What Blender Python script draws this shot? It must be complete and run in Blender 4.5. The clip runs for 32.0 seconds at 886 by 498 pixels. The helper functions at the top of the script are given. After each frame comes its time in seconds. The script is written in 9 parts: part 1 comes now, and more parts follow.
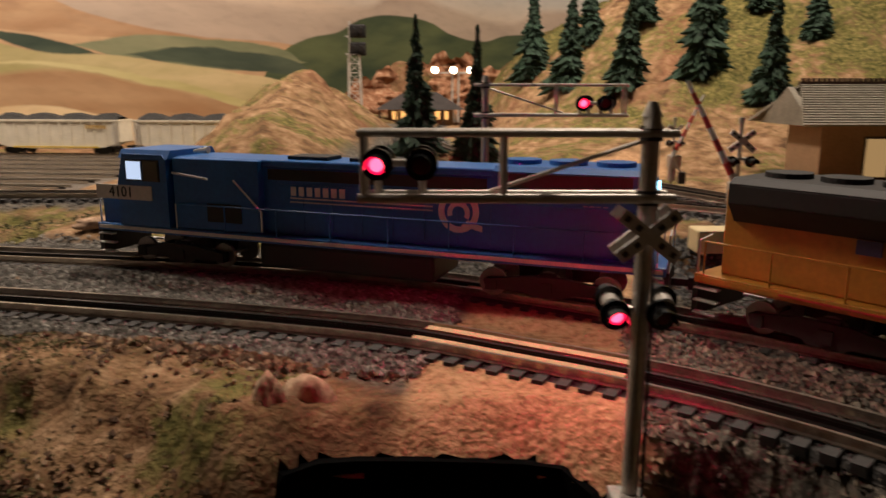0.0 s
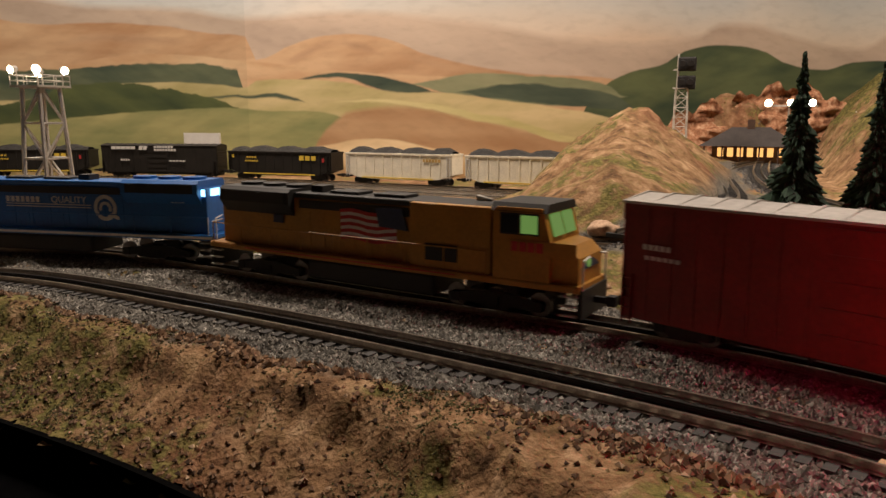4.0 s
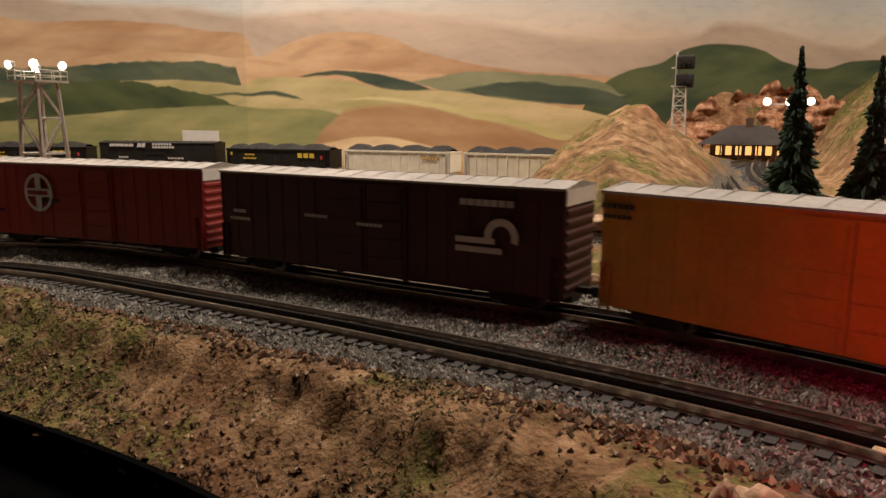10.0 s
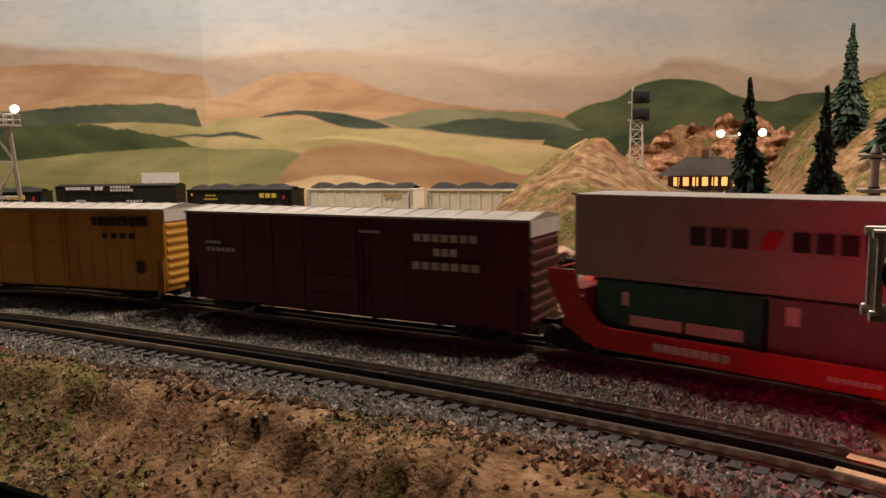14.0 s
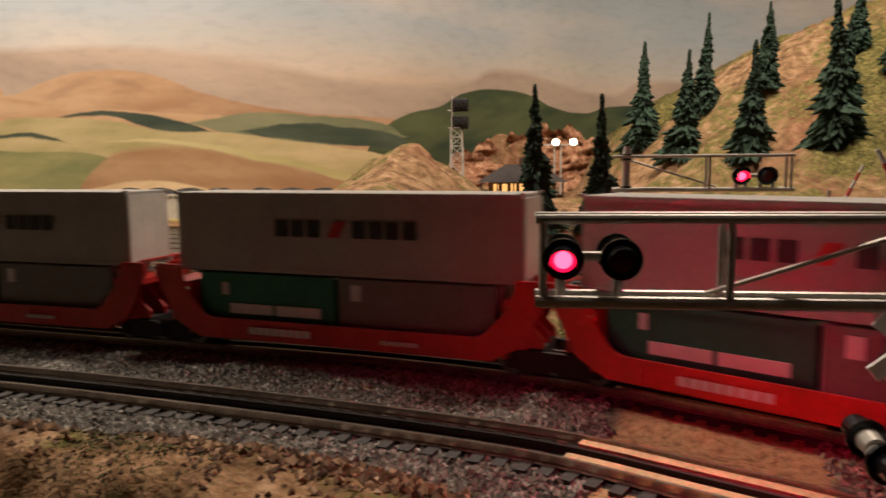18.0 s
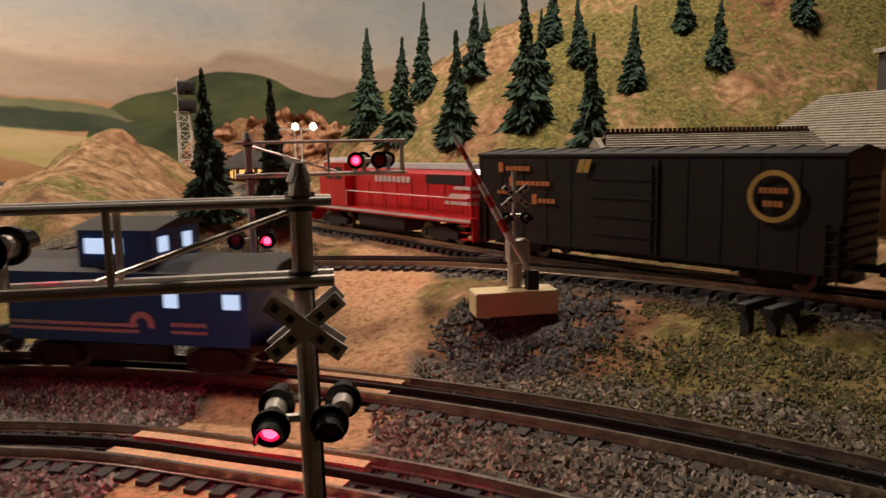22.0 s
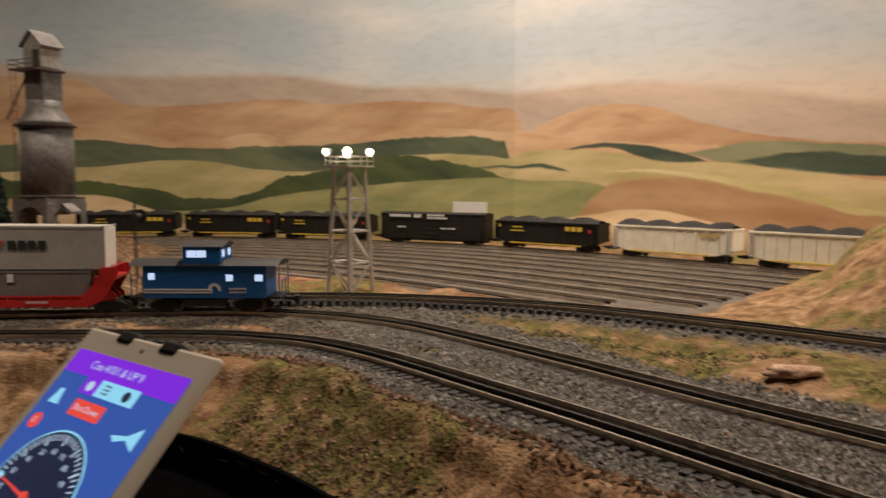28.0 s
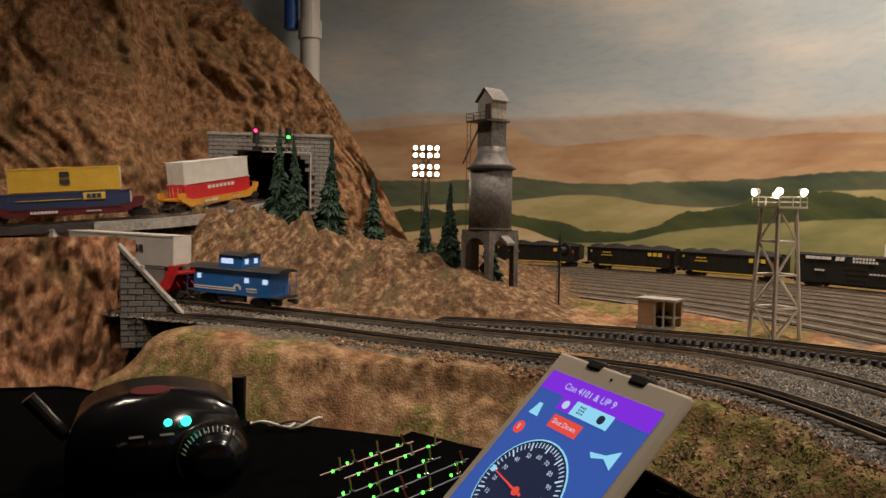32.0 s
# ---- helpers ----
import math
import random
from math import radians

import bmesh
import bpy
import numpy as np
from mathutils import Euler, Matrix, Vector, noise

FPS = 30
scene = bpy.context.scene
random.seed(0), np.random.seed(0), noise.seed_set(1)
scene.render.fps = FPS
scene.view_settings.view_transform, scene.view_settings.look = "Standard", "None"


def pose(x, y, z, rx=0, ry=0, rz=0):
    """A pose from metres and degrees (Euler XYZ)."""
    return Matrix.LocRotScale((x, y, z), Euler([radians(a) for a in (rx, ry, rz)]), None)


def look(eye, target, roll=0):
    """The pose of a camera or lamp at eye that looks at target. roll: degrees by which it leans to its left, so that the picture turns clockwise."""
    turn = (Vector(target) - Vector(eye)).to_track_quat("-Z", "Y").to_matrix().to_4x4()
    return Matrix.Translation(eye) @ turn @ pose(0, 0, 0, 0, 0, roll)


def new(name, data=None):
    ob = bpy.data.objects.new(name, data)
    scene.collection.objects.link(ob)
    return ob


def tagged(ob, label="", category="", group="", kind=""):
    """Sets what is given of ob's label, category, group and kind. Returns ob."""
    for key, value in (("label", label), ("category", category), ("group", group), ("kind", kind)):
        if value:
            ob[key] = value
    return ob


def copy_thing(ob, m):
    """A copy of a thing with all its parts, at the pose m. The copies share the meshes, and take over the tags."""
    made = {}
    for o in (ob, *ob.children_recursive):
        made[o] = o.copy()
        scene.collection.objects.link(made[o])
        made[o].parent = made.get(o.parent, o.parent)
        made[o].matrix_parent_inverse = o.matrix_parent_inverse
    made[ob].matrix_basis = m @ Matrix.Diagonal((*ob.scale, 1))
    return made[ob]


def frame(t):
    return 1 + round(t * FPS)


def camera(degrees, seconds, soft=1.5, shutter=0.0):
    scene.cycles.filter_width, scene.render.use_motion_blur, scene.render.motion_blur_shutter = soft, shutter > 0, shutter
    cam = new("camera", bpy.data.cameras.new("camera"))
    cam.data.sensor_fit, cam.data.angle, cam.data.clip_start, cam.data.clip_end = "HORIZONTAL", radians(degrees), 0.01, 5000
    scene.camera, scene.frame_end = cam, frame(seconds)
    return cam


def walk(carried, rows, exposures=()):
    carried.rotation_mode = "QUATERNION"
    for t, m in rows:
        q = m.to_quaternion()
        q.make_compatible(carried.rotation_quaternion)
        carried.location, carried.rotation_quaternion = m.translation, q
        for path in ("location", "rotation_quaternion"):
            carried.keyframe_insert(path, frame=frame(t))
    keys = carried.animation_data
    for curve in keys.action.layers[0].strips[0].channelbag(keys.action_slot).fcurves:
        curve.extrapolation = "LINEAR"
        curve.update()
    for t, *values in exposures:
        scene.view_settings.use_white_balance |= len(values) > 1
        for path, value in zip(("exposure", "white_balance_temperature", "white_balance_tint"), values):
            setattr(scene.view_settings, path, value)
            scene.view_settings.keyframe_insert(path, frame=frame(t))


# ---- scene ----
cam = camera(62.5, 32.0, shutter=0.4)
PATH = [
    (0, (0.002, -0.002, 0.146), (0.005, 1.953, -0.278), 0.1),
    (0.5, (-0.016, -0.005, 0.154), (-0.256, 1.942, -0.233), -0.2),
    (1, (-0.035, -0.006, 0.155), (-0.445, 1.916, -0.217), -0.6),
    (1.5, (-0.048, -0.008, 0.158), (-0.565, 1.887, -0.215), -0.5),
    (2, (-0.062, -0.004, 0.159), (-0.661, 1.867, -0.216), -0.5),
    (2.5, (-0.065, 0.002, 0.168), (-0.714, 1.859, -0.198), -0.6),
    (3, (-0.072, 0.017, 0.164), (-0.766, 1.857, -0.202), -0.3),
    (3.5, (-0.084, 0.027, 0.165), (-0.806, 1.856, -0.204), 0.1),
    (4, (-0.09, 0.029, 0.166), (-0.827, 1.855, -0.186), -0.0),
    (4.5, (-0.091, 0.032, 0.165), (-0.842, 1.853, -0.182), -0.0),
    (6.5, (-0.093, 0.029, 0.163), (-0.845, 1.85, -0.186), 0.1),
    (7, (-0.091, 0.03, 0.163), (-0.841, 1.851, -0.184), -0.0),
    (7.5, (-0.091, 0.028, 0.162), (-0.84, 1.85, -0.185), -0.1),
    (8, (-0.091, 0.027, 0.16), (-0.837, 1.85, -0.188), -0.1),
    (8.5, (-0.091, 0.027, 0.161), (-0.836, 1.85, -0.19), -0.1),
    (9, (-0.089, 0.027, 0.162), (-0.832, 1.851, -0.186), -0.1),
    (9.5, (-0.088, 0.027, 0.162), (-0.827, 1.853, -0.185), 0.0),
    (10, (-0.087, 0.029, 0.159), (-0.822, 1.855, -0.192), 0.1),
    (10.5, (-0.088, 0.028, 0.158), (-0.828, 1.851, -0.197), 0.2),
    (11, (-0.086, 0.028, 0.157), (-0.834, 1.85, -0.185), -0.3),
    (11.5, (-0.083, 0.035, 0.16), (-0.812, 1.874, -0.131), -1.4),
    (12, (-0.084, 0.035, 0.16), (-0.779, 1.89, -0.111), -1.8),
    (12.5, (-0.084, 0.034, 0.159), (-0.756, 1.898, -0.11), -1.6),
    (13, (-0.083, 0.034, 0.157), (-0.74, 1.905, -0.108), -1.3),
    (13.5, (-0.084, 0.034, 0.155), (-0.738, 1.907, -0.105), -1.0),
    (15.5, (-0.08, 0.032, 0.159), (-0.731, 1.91, -0.06), -1.2),
    (16, (-0.077, 0.034, 0.157), (-0.713, 1.918, -0.057), -1.1),
    (16.5, (-0.071, 0.04, 0.154), (-0.663, 1.937, -0.065), -0.8),
    (17, (-0.06, 0.049, 0.149), (-0.568, 1.97, -0.074), -0.5),
    (17.5, (-0.053, 0.054, 0.147), (-0.461, 1.999, -0.077), -0.5),
    (18, (-0.033, 0.061, 0.147), (-0.276, 2.033, -0.086), -0.5),
    (18.5, (-0.016, 0.063, 0.147), (-0.119, 2.046, -0.094), -0.5),
    (19, (0.005, 0.06, 0.147), (0.001, 2.045, -0.104), -0.4),
    (19.5, (0.028, 0.054, 0.146), (0.106, 2.035, -0.115), -0.5),
    (20, (0.049, 0.051, 0.146), (0.193, 2.027, -0.128), -0.7),
    (20.5, (0.062, 0.054, 0.143), (0.275, 2.024, -0.134), -0.9),
    (21, (0.079, 0.055, 0.142), (0.336, 2.018, -0.14), -0.9),
    (21.5, (0.083, 0.054, 0.145), (0.377, 2.012, -0.139), -1.0),
    (22, (0.091, 0.051, 0.147), (0.429, 2.002, -0.137), -1.1),
    (22.5, (0.101, 0.051, 0.145), (0.469, 1.997, -0.135), -1.3),
    (23, (0.109, 0.047, 0.146), (0.501, 1.988, -0.137), -1.3),
    (23.5, (0.116, 0.045, 0.143), (0.537, 1.979, -0.146), -1.4),
    (24, (0.118, 0.046, 0.141), (0.547, 1.977, -0.156), -1.6),
    (24.5, (0.094, 0.045, 0.144), (0.476, 1.985, -0.153), -1.5),
    (25, (0.061, 0.046, 0.15), (0.315, 2.008, -0.141), -1.4),
    (25.5, (0.017, 0.055, 0.153), (0.096, 2.033, -0.135), -1.1),
    (26, (-0.054, 0.082, 0.153), (-0.274, 2.049, -0.134), -0.5),
    (26.5, (-0.116, 0.078, 0.156), (-0.664, 1.982, -0.117), -0.3),
    (28.5, (-0.166, -0.003, 0.199), (-1.668, 1.31, 0.044), 0.1),
    (29, (-0.174, -0.028, 0.202), (-1.85, 1.057, 0.076), 0.3),
    (29.5, (-0.176, -0.045, 0.203), (-1.964, 0.846, 0.1), 0.6),
    (30, (-0.172, -0.061, 0.204), (-2.022, 0.694, 0.111), 1.2),
    (30.5, (-0.166, -0.064, 0.203), (-2.027, 0.662, 0.111), 1.3),
    (31, (-0.166, -0.062, 0.204), (-2.035, 0.646, 0.108), 1.2),
    (31.5, (-0.17, -0.062, 0.201), (-2.044, 0.628, 0.097), 1.0),
    (32, (-0.168, -0.058, 0.203), (-2.042, 0.631, 0.094), 0.9),
]
walk(cam, [(t, look(eye, target, roll)) for t, eye, target, roll in PATH])
# ==== place ====
# ---- light: a dim room with warm lamps over the layout ----
world = bpy.data.worlds.new("dim_room")
scene.world = world
world.use_nodes = True
world.node_tree.nodes["Background"].inputs[0].default_value = (1.0, 0.82, 0.66, 1)
world.node_tree.nodes["Background"].inputs[1].default_value = 0.008


def area_lamp(name, at, target, size, watts, colour, spread=160):
    d = bpy.data.lights.new(name, "AREA")
    d.shape, d.size, d.energy, d.color, d.spread = "DISK", size, watts, colour, radians(spread)
    ob = new(name, d)
    ob.matrix_world = look(at, target)
    return tagged(ob, "warm ceiling lamp over the layout", "lamp")


WARM = (1, 0.822, 0.675)
area_lamp("ceiling_lamp", (-1.38, 1.26, 1.85), (-1.30, 1.55, 0.2), 0.4, 44, WARM)
area_lamp("ceiling_lamp", (0.42, 1.40, 1.85), (0.38, 1.68, 0.1), 0.4, 36, WARM)
area_lamp("ceiling_lamp", (-1.35, -0.55, 1.85), (-1.75, 0.05, 0.0), 0.3, 4.0, WARM, 58)

# ---- materials ----
def mat(name, colour, rough=0.6, metal=0.0, vary=0.25, scale=40.0, bump=0.0, bump_scale=200.0, second=None, emit=0.0, spec=0.5):
    """Principled material with two scales of colour variation and optional bump."""
    m = bpy.data.materials.new(name)
    m.use_nodes = True
    nt = m.node_tree
    b = nt.nodes["Principled BSDF"]
    b.inputs["Roughness"].default_value, b.inputs["Metallic"].default_value = rough, metal
    b.inputs["Specular IOR Level"].default_value = spec
    if vary or second:
        co = nt.nodes.new("ShaderNodeTexCoord")
        n1 = nt.nodes.new("ShaderNodeTexNoise")
        n1.inputs["Scale"].default_value, n1.inputs["Detail"].default_value = scale, 6
        n2 = nt.nodes.new("ShaderNodeTexNoise")
        n2.inputs["Scale"].default_value, n2.inputs["Detail"].default_value = scale * 7, 3
        nt.links.new(co.outputs["Object"], n1.inputs["Vector"])
        nt.links.new(co.outputs["Object"], n2.inputs["Vector"])
        add = nt.nodes.new("ShaderNodeMath")
        add.operation = "ADD"
        half = nt.nodes.new("ShaderNodeMath")
        half.operation = "MULTIPLY"
        half.inputs[1].default_value = 0.5
        nt.links.new(n1.outputs[0], add.inputs[0])
        nt.links.new(n2.outputs[0], add.inputs[1])
        nt.links.new(add.outputs[0], half.inputs[0])
        ramp = nt.nodes.new("ShaderNodeValToRGB")
        lo = [c * (1 - vary) for c in colour]
        hi = list(second) if second else [min(1, c * (1 + vary)) for c in colour]
        ramp.color_ramp.elements[0].position, ramp.color_ramp.elements[1].position = 0.36, 0.64
        ramp.color_ramp.elements[0].color = (*lo, 1)
        ramp.color_ramp.elements[1].color = (*hi, 1)
        nt.links.new(half.outputs[0], ramp.inputs[0])
        nt.links.new(ramp.outputs[0], b.inputs["Base Color"])
    else:
        b.inputs["Base Color"].default_value = (*colour, 1)
    if bump:
        co2 = nt.nodes.new("ShaderNodeTexCoord")
        n3 = nt.nodes.new("ShaderNodeTexNoise")
        n3.inputs["Scale"].default_value, n3.inputs["Detail"].default_value = bump_scale, 8
        bp = nt.nodes.new("ShaderNodeBump")
        bp.inputs["Strength"].default_value, bp.inputs["Distance"].default_value = bump, 0.004
        nt.links.new(co2.outputs["Object"], n3.inputs["Vector"])
        nt.links.new(n3.outputs[0], bp.inputs["Height"])
        nt.links.new(bp.outputs[0], b.inputs["Normal"])
    if emit:
        b.inputs["Emission Color"].default_value = (*colour, 1)
        b.inputs["Emission Strength"].default_value = emit
    return m


def glow(name, colour, strength):
    m = bpy.data.materials.new(name)
    m.use_nodes = True
    b = m.node_tree.nodes["Principled BSDF"]
    b.inputs["Base Color"].default_value = (0.02, 0.02, 0.02, 1)
    b.inputs["Emission Color"].default_value = (*colour, 1)
    b.inputs["Emission Strength"].default_value = strength
    return m


M = {
    "rail": mat("nickel_rail", (0.42, 0.36, 0.3), 0.28, 0.9, vary=0.3, scale=60),
    "rail_dark": mat("blackened_rail", (0.03, 0.028, 0.026), 0.4, 0.6),
    "tie": mat("black_tie", (0.025, 0.022, 0.02), 0.75, vary=0.4),
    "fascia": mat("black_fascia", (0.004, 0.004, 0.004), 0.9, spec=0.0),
    "wall": mat("room_wall", (0.16, 0.145, 0.13), 0.9, vary=0.1, scale=3),
    "blue": mat("blue_paint", (0.012, 0.11, 0.36), 0.4, vary=0.15),
    "yellow": mat("armour_yellow", (0.39, 0.18, 0.02), 0.45, vary=0.15),
    "boxred": mat("boxcar_red", (0.175, 0.014, 0.012), 0.5, vary=0.2),
}

M.update({
    "white": mat("white_paint", (0.72, 0.70, 0.66), 0.5, vary=0.08),
    "letter": mat("white_lettering", (0.62, 0.60, 0.57), 0.6, vary=0.1),
    "letter_dark": mat("black_lettering", (0.02, 0.02, 0.02), 0.6, vary=0.1),
    "letter_red": mat("red_lettering", (0.45, 0.03, 0.03), 0.6, vary=0.1),
    "letter_gold": mat("gold_lettering", (0.45, 0.28, 0.07), 0.5, vary=0.15),
    "toggle_gold": mat("dull_gold_tip", (0.16, 0.13, 0.03), 0.4, vary=0.1),
    "toggle_red": mat("dull_red_tip", (0.16, 0.02, 0.015), 0.4, vary=0.1),
    "letter_orange": mat("orange_lettering", (0.50, 0.18, 0.05), 0.6, vary=0.1),
    "letter_yellow": mat("yellow_lettering", (0.65, 0.46, 0.05), 0.6, vary=0.1),
    "roofgrey": mat("galvanized_roof", (0.46, 0.43, 0.40), 0.45, 0.3, vary=0.18, scale=30),
    "frame_black": mat("black_frame", (0.011, 0.010, 0.0095), 0.6, vary=0.3),
    "truck": mat("grimy_truck", (0.014, 0.012, 0.010), 0.7, vary=0.4),
    "wheel": mat("steel_wheel", (0.18, 0.16, 0.15), 0.35, 0.9, vary=0.2),
    "santared": mat("bright_boxcar_red", (0.26, 0.018, 0.016), 0.45, vary=0.15),
    "brownred": mat("brown_boxcar_red", (0.052, 0.011, 0.011), 0.55, vary=0.25),
    "milorange": mat("orange_yellow_paint", (0.62, 0.30, 0.035), 0.45, vary=0.12),
    "wellred": mat("well_car_red", (0.48, 0.022, 0.022), 0.42, vary=0.18),
    "maroon": mat("maroon_car_paint", (0.085, 0.011, 0.013), 0.5, vary=0.2),
    "contgrey": mat("grey_container", (0.36, 0.34, 0.31), 0.55, vary=0.12),
    "contdark": mat("dark_grey_container", (0.17, 0.155, 0.145), 0.55, vary=0.15),
    "contgreen": mat("green_container", (0.012, 0.13, 0.07), 0.5, vary=0.15),
    "contwhite": mat("white_container", (0.62, 0.60, 0.55), 0.5, vary=0.1),
    "contyellow": mat("yellow_container", (0.52, 0.33, 0.035), 0.5, vary=0.12),
    "contnavy": mat("navy_container", (0.022, 0.036, 0.09), 0.5, vary=0.2),
    "trainred": mat("red_locomotive_paint", (0.55, 0.025, 0.03), 0.38, vary=0.12),
    "silverroof": mat("grey_locomotive_roof", (0.30, 0.29, 0.28), 0.5, vary=0.15),
    "glass": mat("dark_cab_glass", (0.02, 0.025, 0.03), 0.08, vary=0),
    "pipe": mat("bare_metal_tube", (0.46, 0.43, 0.385), 0.42, 0.45, vary=0.2, scale=60),
    "cream": mat("cream_plastic", (0.66, 0.54, 0.30), 0.5, vary=0.06),
    "coal": mat("heaped_coal", (0.012, 0.011, 0.010), 0.65, vary=0.5, scale=120, bump=1.0, bump_scale=400),
    "hopperwhite": mat("cream_hopper_paint", (0.80, 0.74, 0.60), 0.55, vary=0.12),
    "blackcar": mat("black_car_paint", (0.016, 0.014, 0.012), 0.5, vary=0.3, spec=0.3),
    "reefer_roof": mat("oxide_red_roof", (0.30, 0.055, 0.045), 0.55, vary=0.2),
    "brick": mat("grey_stone_block", (0.20, 0.19, 0.175), 0.85, vary=0.4, scale=60, bump=0.5),
    "mortar": mat("dark_mortar", (0.055, 0.05, 0.045), 0.95, vary=0.3),
    "concrete": mat("weathered_concrete", (0.30, 0.28, 0.25), 0.85, vary=0.35, scale=18, bump=0.3),
    "shingle": mat("grey_shingle", (0.25, 0.225, 0.175), 0.85, vary=0.25, scale=50),
    "ridge": mat("brown_ridge_cresting", (0.07, 0.035, 0.025), 0.7),
    "tanwall": mat("tan_stucco", (0.36, 0.22, 0.12), 0.85, vary=0.15),
    "brownwood": mat("dark_brown_wood", (0.06, 0.03, 0.018), 0.7, vary=0.3),
    "plank": mat("pale_wood_plank", (0.52, 0.33, 0.18), 0.75, vary=0.25, scale=60),
    "darkroof": mat("dark_slate_roof", (0.035, 0.028, 0.026), 0.8, vary=0.3),
    "rust": mat("weathered_brown_pole", (0.05, 0.035, 0.03), 0.7, vary=0.3),
    "steeltower": mat("silver_lattice", (0.56, 0.53, 0.48), 0.4, 0.25, vary=0.2),
    "coalsteel": mat("sooty_steel_plate", (0.115, 0.106, 0.098), 0.6, 0.1, vary=0.5, scale=18, bump=0.2),
    "redlens": mat("dark_red_lens", (0.12, 0.006, 0.008), 0.25, vary=0),
    "needle": mat("conifer_needles", (0.010, 0.028, 0.017), 0.9, vary=0.5, scale=90, second=(0.032, 0.078, 0.042)),
    "bark": mat("conifer_bark", (0.06, 0.04, 0.025), 0.9),
    "pvc": mat("white_pvc_pipe", (0.66, 0.64, 0.60), 0.35, vary=0.05),
    "bluetape": mat("blue_tape", (0.02, 0.10, 0.40), 0.5),
    "gloss_black": mat("glossy_black_case", (0.006, 0.006, 0.007), 0.18, vary=0),
    "panelblack": mat("satin_black_panel", (0.0025, 0.0025, 0.0027), 0.7, vary=0.3, spec=0.0),
    "chrome": mat("bright_metal", (0.6, 0.58, 0.55), 0.2, 1.0, vary=0),
    "tablet": mat("pale_tablet_bezel", (0.62, 0.56, 0.46), 0.35, vary=0),
    "ink": mat("grey_printed_label", (0.45, 0.44, 0.42), 0.5, vary=0),
    "glow_red": glow("lit_red_lens", (1.0, 0.030, 0.062), 10.0),
    "glow_beam": glow("lit_red_lens_towards_the_track", (1.0, 0.0003, 0.080), 1150.0),
    "glow_sig": glow("small_red_signal_lens", (1.0, 0.01, 0.06), 14.0),
    # weak red glow that imitates the glare around a lit lens
    "glow_rim": glow("red_lens_halo", (1.0, 0.004, 0.05), 2.2),
    "yardrail": mat("shiny_yard_rail", (0.66, 0.60, 0.52), 0.26, 0.75, vary=0.2, scale=30),
    "roadbed": mat("dark_plastic_roadbed", (0.038, 0.034, 0.031), 0.8, vary=0.4, scale=80, bump=0.6, bump_scale=400),
    "creampaint": mat("aged_cream_paint", (0.74, 0.67, 0.53), 0.5, vary=0.08),
    "glow_cab": glow("lit_cab_window", (0.62, 0.75, 1.0), 0.9),
    "glow_cabgreen": glow("greenish_lit_cab", (0.40, 0.75, 0.18), 0.28),
    "glow_blue": glow("cool_headlight", (0.35, 0.75, 1.0), 3.0),
    "glow_lamp": glow("white_hot_floodlight", (1.0, 0.80, 0.55), 30.0),
    "glow_white": glow("white_headlight", (1.0, 0.95, 0.9), 6.0),
    "glow_window": glow("warm_lit_window", (1.0, 0.48, 0.14), 1.3),
    "glow_dimwindow": glow("dim_warm_window", (1.0, 0.6, 0.25), 0.35),
    "glow_green": glow("green_signal_lens", (0.03, 1.0, 0.06), 7.0),
    "glow_led": glow("green_led", (0.06, 1.0, 0.05), 5.0),
    "glow_teal": glow("teal_pilot_light", (0.03, 0.85, 0.55), 3.5),
    "scr_blue": glow("screen_blue", (0.028, 0.085, 0.36), 1.0),
    "scr_purple": glow("screen_purple", (0.22, 0.02, 0.75), 0.9),
    "scr_white": glow("screen_white", (0.60, 0.75, 0.95), 0.8),
    "scr_cyan": glow("screen_cyan", (0.30, 0.72, 0.95), 0.9),
    "scr_red": glow("screen_red", (0.85, 0.07, 0.05), 0.9),
    "scr_dark": glow("screen_navy", (0.010, 0.018, 0.055), 0.8),
})

# ---- helpers for shapes ----
def obj(name, bm, material, parent=None, label="", smooth=False):
    me = bpy.data.meshes.new(name)
    bm.normal_update()
    bm.to_mesh(me)
    bm.free()
    me.materials.append(material)
    if smooth:
        for p in me.polygons:
            p.use_smooth = True
    ob = new(name, me)
    ob.parent = parent
    if label:
        ob["label"] = label
    return ob


def part(name, bm, material, parent, label="", smooth=False):
    return obj(name, bm, material, parent, label, smooth)


def box(bm, x0, y0, z0, x1, y1, z1, bevel=0.0):
    vs = [bm.verts.new(p) for p in ((x0, y0, z0), (x1, y0, z0), (x1, y1, z0), (x0, y1, z0), (x0, y0, z1), (x1, y0, z1), (x1, y1, z1), (x0, y1, z1))]
    fs = [bm.faces.new([vs[i] for i in q]) for q in ((3, 2, 1, 0), (4, 5, 6, 7), (0, 1, 5, 4), (1, 2, 6, 5), (2, 3, 7, 6), (3, 0, 4, 7))]
    if bevel:
        es = {e for f in fs for e in f.edges}
        bmesh.ops.bevel(bm, geom=list(es), offset=bevel, segments=2, affect="EDGES", profile=0.5)
    return bm


def boxm(*a, bevel=0.0):
    return box(bmesh.new(), *a, bevel=bevel)


